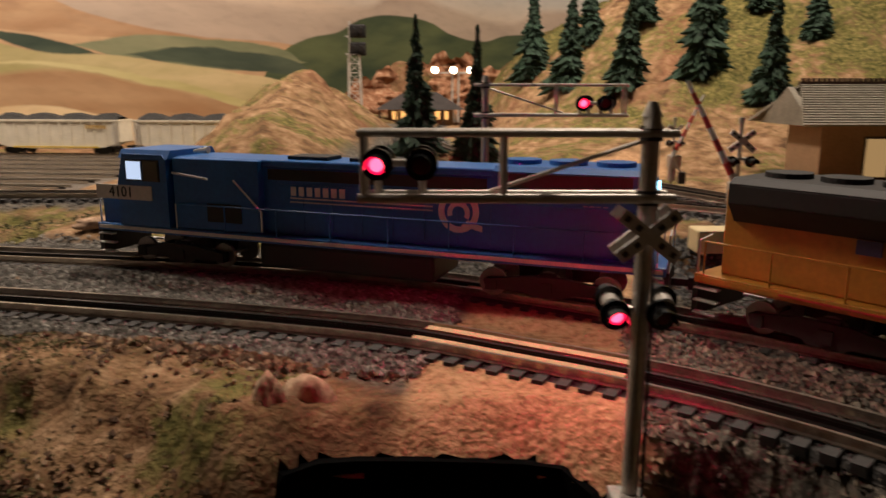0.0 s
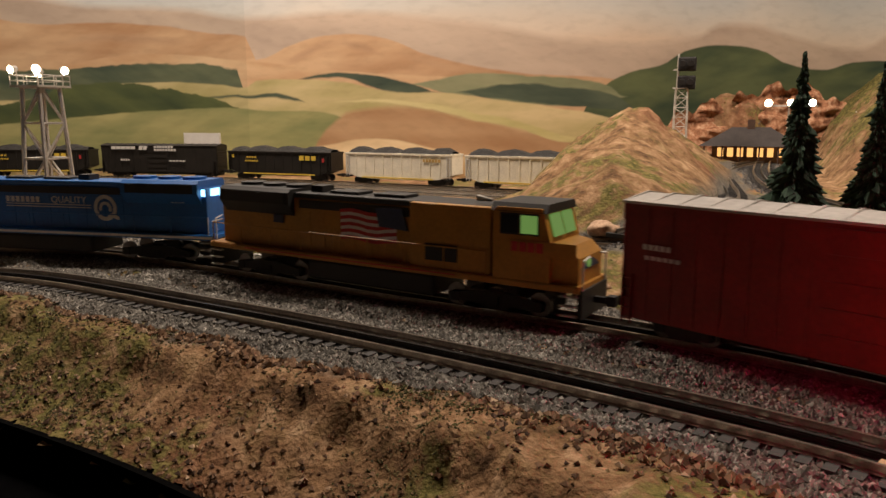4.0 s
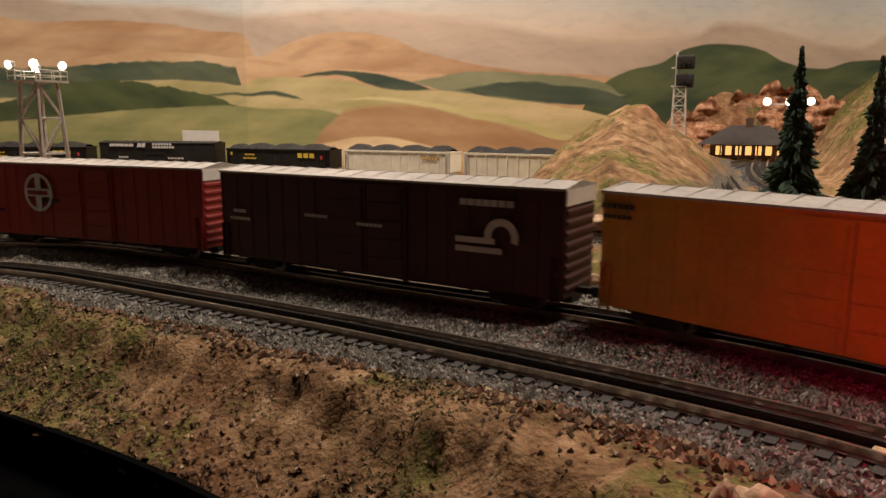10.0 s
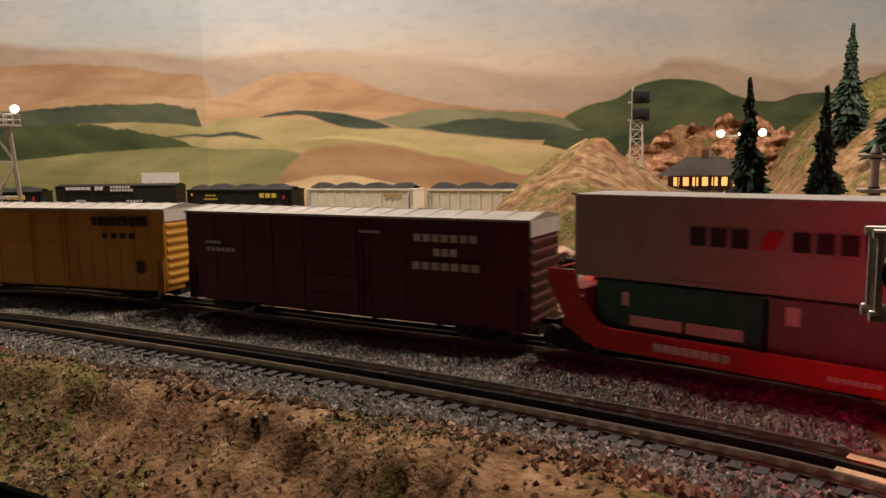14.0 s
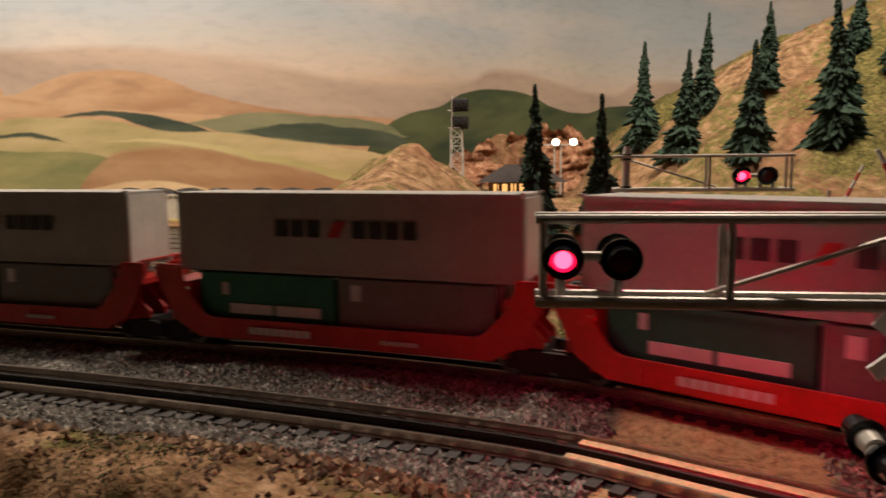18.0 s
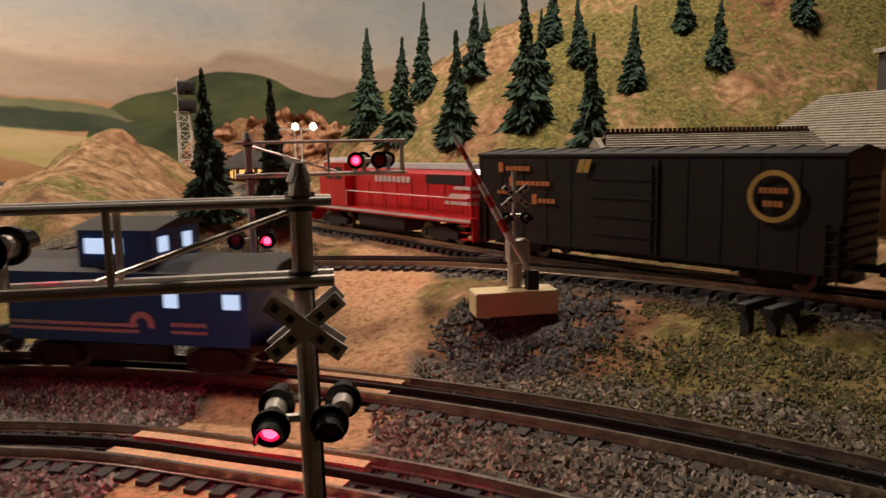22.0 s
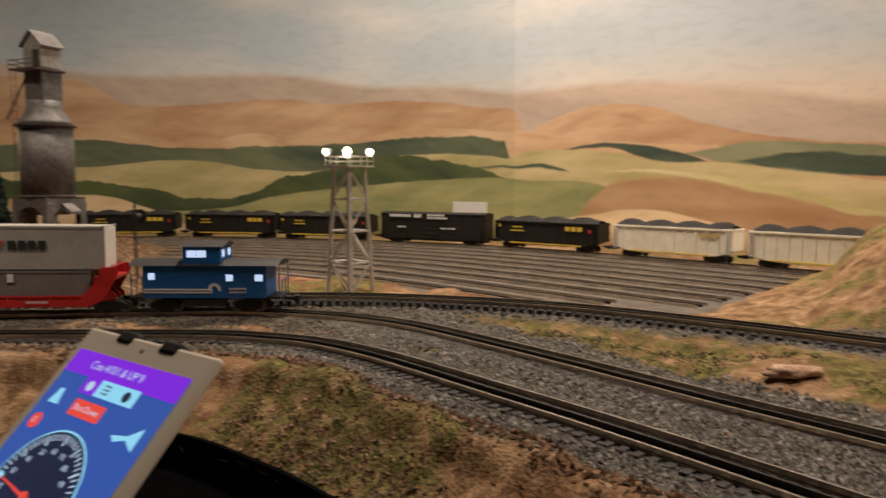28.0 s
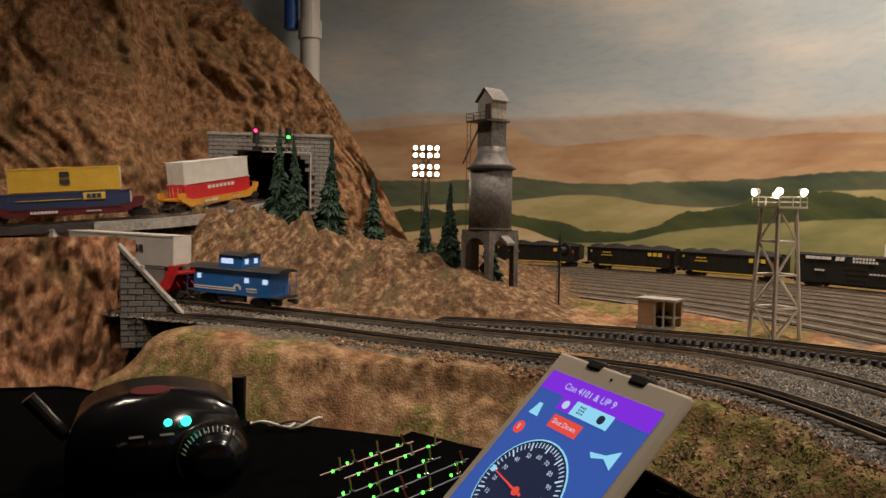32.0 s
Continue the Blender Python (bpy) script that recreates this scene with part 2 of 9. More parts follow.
def catmull(pts, step=0.01):
    """Even samples of a smooth line through the points, with its length at each."""
    p = np.array(pts, float)
    p = np.vstack([2 * p[0] - p[1], p, 2 * p[-1] - p[-2]])
    out = []
    for i in range(1, len(p) - 2):
        n = max(2, int(np.linalg.norm(p[i + 1] - p[i]) / step * 2))
        for t in np.linspace(0, 1, n, endpoint=False):
            a, b, c, d = p[i - 1:i + 3]
            out.append(0.5 * (2 * b + (c - a) * t + (2 * a - 5 * b + 4 * c - d) * t * t + (3 * b - a - 3 * c + d) * t ** 3))
    out.append(p[-2])
    out = np.array(out)
    s = np.r_[0, np.cumsum(np.linalg.norm(np.diff(out, axis=0), axis=1))]
    g = np.linspace(0, s[-1], max(2, int(s[-1] / step)))
    return np.stack([np.interp(g, s, out[:, k]) for k in range(out.shape[1])], 1), g


# ---- more shape helpers ----
def thing(name, label, category, group="", kind=""):
    return tagged(new(name), label, category, group, kind)


def cyl(bm, a, b, r, r2=None, n=10):
    """A rod or cone from a to b."""
    a, b = Vector(a), Vector(b)
    d = b - a
    m = Matrix.Translation((a + b) / 2) @ d.to_track_quat("Z", "Y").to_matrix().to_4x4()
    bmesh.ops.create_cone(bm, cap_ends=True, segments=n, radius1=r, radius2=r if r2 is None else r2, depth=d.length, matrix=m)
    return bm


def rod(a, b, r, r2=None, n=10):
    return cyl(bmesh.new(), a, b, r, r2, n)


def prism(bm, outline, axis, lo, hi):
    """An outline of 2D points pushed along an axis ('x', 'y' or 'z')."""
    def at(p, q):
        return {"x": (q, p[0], p[1]), "y": (p[0], q, p[1]), "z": (p[0], p[1], q)}[axis]
    a = [bm.verts.new(at(p, lo)) for p in outline]
    b = [bm.verts.new(at(p, hi)) for p in outline]
    n = len(outline)
    bm.faces.new(a[::-1]), bm.faces.new(b)
    for i in range(n):
        bm.faces.new((a[i], a[(i + 1) % n], b[(i + 1) % n], b[i]))
    bmesh.ops.recalc_face_normals(bm, faces=bm.faces)
    return bm


def prismm(outline, axis, lo, hi):
    return prism(bmesh.new(), outline, axis, lo, hi)


def writing(name, text, size, material, parent, m, label=""):
    """Lettering with the built-in font; it stands in the local x, z plane and faces -y before m."""
    cu = bpy.data.curves.new(name, "FONT")
    cu.body, cu.size, cu.extrude, cu.resolution_u = text, size, 0.0002, 2
    cu.align_x, cu.align_y = "CENTER", "CENTER"
    cu.materials.append(material)
    ob = new(name, cu)
    ob.parent = parent
    ob.matrix_local = m @ pose(0, 0, 0, 90, 0, 0)
    if label:
        ob["label"] = label
    return ob


def marks(name, parent, material, x, z, w, h, n, y, side=-1, gap=0.28, label="", slant=0.0):
    """A row of plain blocks in place of lettering, on a side wall at y."""
    bm = bmesh.new()
    step = w / n
    for i in range(n):
        a = x - w / 2 + i * step
        b = a + step * (1 - gap)
        s = slant * h
        lo, hi = (y - 0.0006, y) if side < 0 else (y, y + 0.0006)
        prism(bm, [(a, z - h / 2), (b, z - h / 2), (b + s, z + h / 2), (a + s, z + h / 2)], "y", lo, hi)
    return part(name, bm, material, parent, label)


def ring(bm, c, r, w, axis_y, n=28, a0=0.0, a1=360.0, depth=0.0008):
    """A flat ring or arc in the x, z plane."""
    k = max(3, int(n * (a1 - a0) / 360))
    for i in range(k):
        t0, t1 = (radians(a0 + (a1 - a0) * j / k) for j in (i, i + 1))
        q = [(c[0] + rr * math.cos(t), c[1] + rr * math.sin(t)) for rr, t in ((r, t0), (r, t1), (r - w, t1), (r - w, t0))]
        prism(bm, q, "y", axis_y - depth, axis_y)
    bmesh.ops.remove_doubles(bm, verts=bm.verts, dist=1e-6)
    return bm

# ---- the tracks: x, y and railhead height ----
TRACK_A = [(-2.1, -1.6, 0.02), (-1.86, -0.65, 0.02), (-1.64, -0.2, 0.015), (-1.50, 0.0, 0.01), (-1.40, 0.14, 0.005), (-1.27, 0.27, 0), (-1.10, 0.415, 0), (-0.98, 0.515, 0), (-0.91, 0.553, 0), (-0.84, 0.576, 0), (-0.75, 0.579, 0), (-0.66, 0.569, 0), (-0.575, 0.556, 0), (-0.45, 0.537, 0), (-0.33, 0.515, 0), (-0.20, 0.487, 0), (-0.10, 0.462, 0), (-0.02, 0.437, 0), (0.047, 0.402, 0), (0.107, 0.368, 0), (0.158, 0.331, 0), (0.21, 0.28, 0), (0.27, 0.19, 0), (0.33, 0.05, 0), (0.37, -0.2, 0), (0.38, -1.0, 0)]
TRACK_B = [(-2.36, -6.2, 0.02), (-2.34, -2.0, 0.02), (-2.26, -0.9, 0.02), (-2.05, -0.42, 0.02), (-1.86, -0.19, 0.02), (-1.70, -0.02, 0.015), (-1.56, 0.13, 0.01), (-1.43, 0.28, 0.005), (-1.29, 0.44, 0), (-1.18, 0.555, 0), (-1.08, 0.642, 0), (-0.98, 0.697, 0), (-0.89, 0.722, 0), (-0.81, 0.726, 0), (-0.73, 0.717, 0), (-0.60, 0.697, 0), (-0.46, 0.671, 0), (-0.38, 0.656, 0), (-0.22, 0.63, 0), (-0.095, 0.60, 0), (0.0, 0.565, 0), (0.07, 0.525, 0), (0.147, 0.477, 0), (0.234, 0.412, 0), (0.30, 0.35, 0), (0.36, 0.28, 0), (0.42, 0.18, 0), (0.48, 0.02, 0), (0.52, -0.25, 0), (0.54, -1.0, 0), (0.56, -6.5, 0)]
TRACK_C = [(-1.43, 0.40, 0.003), (-1.35, 0.49, 0.006), (-1.25, 0.585, 0.009), (-1.15, 0.66, 0.013), (-1.03, 0.75, 0.016), (-0.88, 0.815, 0.02), (-0.68, 0.86, 0.025), (-0.466, 0.882, 0.025), (-0.268, 0.885, 0.025), (-0.088, 0.866, 0.027), (0.06, 0.835, 0.03), (0.18, 0.78, 0.033), (0.25, 0.718, 0.037), (0.314, 0.645, 0.04), (0.381, 0.565, 0.042), (0.455, 0.475, 0.042), (0.53, 0.37, 0.042), (0.60, 0.22, 0.042), (0.65, 0.0, 0.042), (0.69, -0.5, 0.042), (0.71, -2.0, 0.042), (0.72, -4.4, 0.042)]
TRACK_D = [(0.02, 2.75, 0.05), (-0.03, 2.2, 0.05), (-0.04, 1.8, 0.047), (-0.02, 1.5, 0.045), (0.04, 1.25, 0.043), (0.11, 1.08, 0.042), (0.19, 0.935, 0.042), (0.258, 0.80, 0.042), (0.303, 0.71, 0.042), (0.35, 0.628, 0.042), (0.40, 0.55, 0.042), (0.455, 0.475, 0.042), (0.53, 0.37, 0.042), (0.60, 0.22, 0.042), (0.65, 0.0, 0.042), (0.69, -0.5, 0.042), (0.71, -2.0, 0.042), (0.72, -4.4, 0.042)]


TRACK_E = [(-0.20, 0.875, 0.04), (-0.145, 1.03, 0.045), (-0.105, 1.24, 0.048), (-0.115, 1.45, 0.05), (-0.13, 1.75, 0.05), (-0.10, 2.05, 0.05), (-0.02, 2.35, 0.05)]
TRACK_F = [(-2.02, -3.6, 0.15), (-2.02, -1.2, 0.15), (-2.02, -0.65, 0.15), (-2.018, -0.46, 0.153), (-2.018, -0.27, 0.165), (-2.03, -0.102, 0.180), (-2.094, 0.011, 0.197), (-2.188, 0.080, 0.214), (-2.33, 0.155, 0.228), (-2.6, 0.20, 0.228), (-2.9, 0.15, 0.228), (-3.05, -0.15, 0.228), (-3.08, -0.7, 0.228), (-3.08, -2.4, 0.228)]
YARD_ROW = [(-2.95, 0.75), (-2.75, 1.05), (-2.45, 1.34), (-2.1, 1.53), (-1.76, 1.66), (-1.4, 1.73), (-1.0, 1.73), (-0.65, 1.70), (-0.3, 1.66)]


def track(name, pts, label, near=None, step=0.0135, steel="rail"):
    """A three-rail track: rails, and sleepers one by one within the stretch of x given as near."""
    line, s = catmull(pts, 0.012)
    d = np.gradient(line, axis=0)
    d /= np.linalg.norm(d[:, :2], axis=1)[:, None]
    n = np.stack([-d[:, 1], d[:, 0], 0 * d[:, 0]], 1)
    root = thing(name, label, "railway track", kind="structure")
    for off, w, m in ((0.0170, 0.0022, M[steel]), (-0.0170, 0.0022, M[steel]), (0, 0.0024, M["rail_dark"])):
        bm = bmesh.new()
        prev = None
        prof = ((-w / 2, 0), (w / 2, 0), (w / 2, -0.0014), (w * 0.2, -0.0018), (w * 0.2, -0.0042), (w, -0.0048), (w, -0.0054), (-w, -0.0054), (-w, -0.0048), (-w * 0.2, -0.0042), (-w * 0.2, -0.0018), (-w / 2, -0.0014))
        for p, k in zip(line, n):
            c = p + k * off
            loop = [bm.verts.new((c[0] - k[0] * a, c[1] - k[1] * a, c[2] + b - (0.0006 if off == 0 else 0))) for a, b in prof]
            if prev:
                for i in range(len(prof)):
                    j = (i + 1) % len(prof)
                    bm.faces.new((prev[i], prev[j], loop[j], loop[i]))
            prev = loop
        part("rail", bm, m, root, "blackened centre rail" if off == 0 else "")
    if steel == "rail":
        bed = bmesh.new()
        prev = None
        for p, k in zip(line[::2], n[::2]):
            loop = [bed.verts.new((p[0] + k[0] * o, p[1] + k[1] * o, p[2] + z)) for o, z in ((-0.028, -0.0125), (-0.0235, -0.0078), (-0.019, -0.0068), (0.019, -0.0068), (0.0235, -0.0078), (0.028, -0.0125))]
            if prev:
                for i in range(5):
                    bed.faces.new((prev[i + 1], prev[i], loop[i], loop[i + 1]))
            prev = loop
        part("roadbed", bed, M["roadbed"], root, "dark grey moulded roadbed")
    rest = bmesh.new()
    shared = None
    for q in np.arange(0, s[-1], step):
        p = [np.interp(q, s, line[:, k]) for k in range(3)]
        t = [np.interp(q, s, d[:, k]) for k in range(2)]
        m = pose(p[0], p[1], p[2] - 0.0054, 0, 0, math.degrees(math.atan2(t[1], t[0])))
        if near and near[0] < p[0] < near[1] and p[1] > 0.15:
            if shared is None:
                shared = bpy.data.meshes.new("sleeper")
                b = boxm(-0.0033, -0.0300, -0.0050, 0.0033, 0.0300, 0)
                b.to_mesh(shared)
                b.free()
                shared.materials.append(M["tie"])
            ob = new("sleeper", shared)
            ob.parent, ob.matrix_local = root, m
        elif -2.9 < p[0] < 1.4 and -0.8 < p[1] < 2.7:
            vs = [rest.verts.new(m @ Vector(v)) for v in ((-0.003, -0.03, 0), (0.003, -0.03, 0), (0.003, 0.03, 0), (-0.003, 0.03, 0), (-0.003, -0.03, -0.005), (0.003, -0.03, -0.005), (0.003, 0.03, -0.005), (-0.003, 0.03, -0.005))]
            for f in ((0, 1, 2, 3), (0, 4, 5, 1), (1, 5, 6, 2), (2, 6, 7, 3), (3, 7, 4, 0)):
                rest.faces.new([vs[i] for i in f])
    tagged(part("sleepers", rest, M["tie"], root), kind="stuff")
    return root


track("track_near", TRACK_A, "three-rail model railway track on grey ballast", (-0.85, 0.3))
track("track_main", TRACK_B, "three-rail main track under the freight train", (-0.85, 0.4))
track("track_rear", TRACK_C, "three-rail track behind the grassy strip", (-0.35, 0.5))
track("track_spur", TRACK_D, "three-rail spur curving towards the far station")
track("track_station", TRACK_E, "winding track that climbs past the sandy hill")
track("track_upper", TRACK_F, "raised track that crosses a bridge into a tunnel")
row, row_s = catmull(YARD_ROW, 0.02)
row_d = np.gradient(row, axis=0)
row_d /= np.linalg.norm(row_d, axis=1)[:, None]
for k in range(10):
    off = -0.080 * k
    line = [(p[0] - d[1] * off, p[1] + d[0] * off, 0.0) for p, d in zip(row, row_d)][::6]
    line = [p for p in line if not (p[0] > -0.42 - 0.022 * k)]
    track("track_yard", line, "shiny yard track in a row of parallel tracks", step=0.018, steel="yardrail")

# grey gravel bed below the yard tracks
bm = bmesh.new()
prev = None
for p, d in list(zip(row, row_d))[::3]:
    if p[0] > -0.46:
        continue
    v = [bm.verts.new((p[0] - d[1] * o, p[1] + d[0] * o, -0.0049)) for o in (0.07, -0.2, -0.5, -0.765)]
    if prev:
        for k in range(3):
            bm.faces.new((prev[k], prev[k + 1], v[k + 1], v[k]))
    prev = v
M["yardbed"] = mat("oily_yard_gravel", (0.12, 0.10, 0.08), 0.9, vary=0.45, scale=30, bump=0.8, bump_scale=300)
tagged(obj("yard_bed", bm, M["yardbed"]), "oily grey-brown gravel bed under the yard tracks", "gravel", kind="structure")

# ---- ground of the layout ----
LINES = [catmull(v, 0.02)[0] for v in (TRACK_A, TRACK_B, TRACK_C, TRACK_D, TRACK_E)]
EDGE = [(-1.52, -3.0), (-1.51, -0.9), (-1.50, -0.32), (-1.45, -0.18), (-1.22, 0.03), (-1.16, 0.125), (-1.02, 0.295), (-0.92, 0.372), (-0.82, 0.404), (-0.727, 0.408), (-0.638, 0.405), (-0.484, 0.384), (-0.37, 0.359), (-0.268, 0.326), (-0.184, 0.292), (-0.125, 0.276), (-0.09, 0.286), (-0.064, 0.312), (-0.045, 0.319), (0.0, 0.321), (0.05, 0.319), (0.068, 0.308), (0.084, 0.282), (0.105, 0.265), (0.135, 0.225), (0.165, 0.16), (0.195, 0.0), (0.21, -0.5), (0.21, -4.0)]
EDGE_LINE = catmull(EDGE, 0.01)[0]
ROAD = catmull([(0.02, 0.20), (0.045, 0.38), (0.085, 0.52), (0.125, 0.65), (0.165, 0.80), (0.23, 0.98), (0.30, 1.15)], 0.02)[0]
_rng = np.random.default_rng(7)
_lat = _rng.random((256, 256))


def vnoise(x, y, f, seed=0):
    """Smooth 2D value noise from -1 to 1."""
    x, y = np.asarray(x) * f + 37.2 * seed, np.asarray(y) * f + 91.7 * seed
    i, j = np.floor(x).astype(int), np.floor(y).astype(int)
    u, v = x - i, y - j
    u, v = u * u * (3 - 2 * u), v * v * (3 - 2 * v)
    g = lambda a, b: _lat[a % 256, b % 256]
    return 2 * ((g(i, j) * (1 - u) + g(i + 1, j) * u) * (1 - v) + (g(i, j + 1) * (1 - u) + g(i + 1, j + 1) * u) * v) - 1


def fbm(x, y, f, n=4, seed=0):
    return sum(vnoise(x, y, f * 2 ** k, seed + k) / 2 ** k for k in range(n))


def nearest(line, x, y):
    """Distance to the nearest point of a line, its index and on which side."""
    d2 = (x[:, None] - line[None, :, 0]) ** 2 + (y[:, None] - line[None, :, 1]) ** 2
    j = np.argmin(d2, 1)
    d = np.sqrt(d2[np.arange(len(x)), j])
    k = np.clip(j, 1, len(line) - 2)
    t = line[k + 1, :2] - line[k - 1, :2]
    side = np.sign(t[:, 0] * (y - line[k, 1]) - t[:, 1] * (x - line[k, 0]))
    return d, j, side


def smooth(a, b, v):
    t = np.clip((v - a) / (b - a), 0, 1)
    return t * t * (3 - 2 * t)


def hill_height(x, y):
    """Sandy hill beside the winding track, the wooded mountain and the red bluffs."""
    t = np.clip((y - 0.93) / 0.75, 0, 1.25)
    cx = -0.24 - 0.075 * t
    crest = 0.045 + 0.105 * np.sin(np.clip(t, 0, 1) * 1.57) - 0.10 * np.clip(t - 1, 0, 1) * 4
    wide = np.where(x < cx, 0.15 + 0.06 * t, 0.10 + 0.12 * t)
    a = np.abs(x - cx) / wide
    z = crest * np.clip(1 - a, 0, 1) ** np.where(x < cx, 0.75, 0.8) * smooth(0.895, 0.99, y)
    z = np.where(y > 0.86, z, 0)
    ridge = np.interp(x, [0.10, 0.16, 0.24, 0.32, 0.5, 0.66, 1.0, 1.5, 2.4], [0.0, 0.10, 0.19, 0.26, 0.37, 0.45, 0.58, 0.80, 0.95])
    front = np.interp(x, [0.1, 0.25, 0.4, 0.6, 0.9, 2.4], [1.28, 1.18, 1.14, 1.12, 1.10, 1.08])
    m = ridge * (0.12 * smooth(front - 0.1, front + 0.12, y) + 0.88 * smooth(front + 0.05, front + 0.95, y))
    bluff = 0.14 * smooth(2.42, 2.62, y + 0.12 * vnoise(x, y, 6, 3)) * smooth(-0.35, -0.15, x) * (1 + 0.4 * vnoise(x, y, 4, 8))
    knoll = 0.040 * np.exp(-((x + 0.03) ** 2 + (y - 0.945) ** 2) / 0.0022) + 0.036 * np.exp(-((x - 0.045) ** 2 + (y - 0.945) ** 2) / 0.0026)
    return np.maximum.reduce([z, m, bluff, knoll])


def ground_z(x, y, rough=1.0):
    num, den = np.full(len(x), -0.008 * 0.15), np.full(len(x), 0.15)
    near = np.full(len(x), 9.0)
    for l in LINES:
        d, j, _ = nearest(l, x, y)
        w = 1 / (d * d + 0.0005)
        num, den = num + w * (l[j, 2] - 0.0085), den + w
        near = np.minimum(near, d)
    z = num / den
    off = smooth(0.030, 0.075, near)
    z = z + rough * off * (0.007 * fbm(x, y, 14, 4, 1) + 0.0025 * fbm(x, y, 70, 2, 5)) - 0.003 * off
    yard = smooth(-0.45, -0.6, x) * smooth(0.94, 1.0, y + 0.28 * smooth(-1.2, -2.2, x))
    z = z * (1 - yard) + (-0.0085) * yard
    hl = hill_height(x, y)
    z = z + hl + rough * smooth(0.02, 0.10, hl) * (0.022 * np.abs(fbm(x, y, 11, 4, 9)) + 0.004 * fbm(x, y, 60, 2, 11) - 0.006)
    d, j, side = nearest(EDGE_LINE, x, y)
    d = np.where(side > 0, d, -d)
    ex = EDGE_LINE[j, 0]
    wide = np.interp(ex, [-1.5, -1.2, -1.0, -0.9, -0.75, -0.5, -0.14, -0.085, -0.065, 0.07, 0.12], [0.06, 0.07, 0.08, 0.085, 0.085, 0.082, 0.085, 0.05, 0.02, 0.02, 0.06])
    deep = np.interp(ex, [-1.02, -0.86, -0.10, -0.075, 0.07, 0.11], [1.0, 0.62, 0.62, 0.22, 0.22, 0.8])
    k = d / wide + rough * (0.10 * fbm(x, y, 15, 2, 21) + 0.07 * fbm(x, y, 55, 3, 22)) * smooth(-0.2, 0.5, d / wide) * (1 - smooth(0.9, 1.3, d / wide))
    drop = np.interp(k, [-0.5, 0.0, 0.25, 0.5, 0.72, 0.86, 0.93, 1.1, 1.6], [-0.16, -0.103, -0.084, -0.062, -0.044, -0.030, -0.010, -0.004, 0.0])
    return z + deep * drop * (1 - smooth(1.4, 1.7, k))


def inland(x, y, margin=-0.004):
    """True on the layout's side of its edge."""
    d, _, side = zip(*[nearest(EDGE_LINE, x[i:i + 4000], y[i:i + 4000]) for i in range(0, len(x), 4000)])
    return np.concatenate(d) * np.concatenate(side) > margin


def sheet(name, xs, ys, material, zf, keep=None):
    """A ground sheet on a grid, with its road, grass and clay amounts as an attribute."""
    X, Yg = np.meshgrid(xs, ys)
    x, y = X.ravel(), Yg.ravel()
    z = np.concatenate([zf(x[i:i + 4000], y[i:i + 4000]) for i in range(0, len(x), 4000)])
    road = np.concatenate([nearest(ROAD, x[i:i + 4000], y[i:i + 4000])[0] for i in range(0, len(x), 4000)])
    road = 1 - smooth(0.050, 0.066, road + 0.012 * fbm(x, y, 30, 3, 4))
    nx, ny = len(xs), len(ys)
    idx = np.arange(nx * ny).reshape(ny, nx)
    quads = np.stack([idx[:-1, :-1], idx[:-1, 1:], idx[1:, 1:], idx[1:, :-1]], -1).reshape(-1, 4)
    if keep is not None:
        quads = quads[keep(x[quads].mean(1), y[quads].mean(1))]
    me = bpy.data.meshes.new(name)
    me.from_pydata(np.stack([x, y, z], 1).tolist(), [], quads.tolist())
    at = me.attributes.new("cover", "FLOAT_COLOR", "POINT")
    grass = smooth(-0.05, 0.35, fbm(x, y, 9, 4, 31) + 0.15 + 0.5 * smooth(0.08, 0.2, z) * smooth(0.2, 0.35, x) * (1 + vnoise(x, y, 5, 12)) + 0.4 * smooth(0.03, 0.08, z) * smooth(0.0, -0.1, x) * vnoise(x, y, 8, 14))
    grass = grass + 0.75 * smooth(0.06, 0.14, z) * smooth(0.09, 0.2, x) * smooth(-0.5, 0.1, fbm(x, y, 4, 3, 16))
    clay = smooth(0.0, 0.5, fbm(x, y, 5, 3, 41))
    away = np.exp(-((x - 0.36) ** 2 / 0.014 + (y - 0.43) ** 2 / 0.008))
    grass = np.maximum(grass, 1.3 * smooth(0.25, 0.6, away + 0.25 * fbm(x, y, 14, 3, 33)))
    wob = 0.010 * fbm(x, y, 24, 3, 6)
    gravel = np.zeros_like(x)
    for line, half in zip(LINES, (0.056, 0.066, 0.046, 0.042, 0.050)):
        d = np.concatenate([nearest(line, x[i:i + 4000], y[i:i + 4000])[0] for i in range(0, len(x), 4000)])
        gravel = np.maximum(gravel, 1 - smooth(half - 0.004, half + 0.006, d + wob))
    gravel = gravel * (1 - smooth(0.012, 0.028, hill_height(x, y)))
    at.data.foreach_set("color", np.stack([road, grass, clay, gravel], 1).ravel().astype(np.float32))
    for p in me.polygons:
        p.use_smooth = True
    me.materials.append(material)
    return new(name, me)


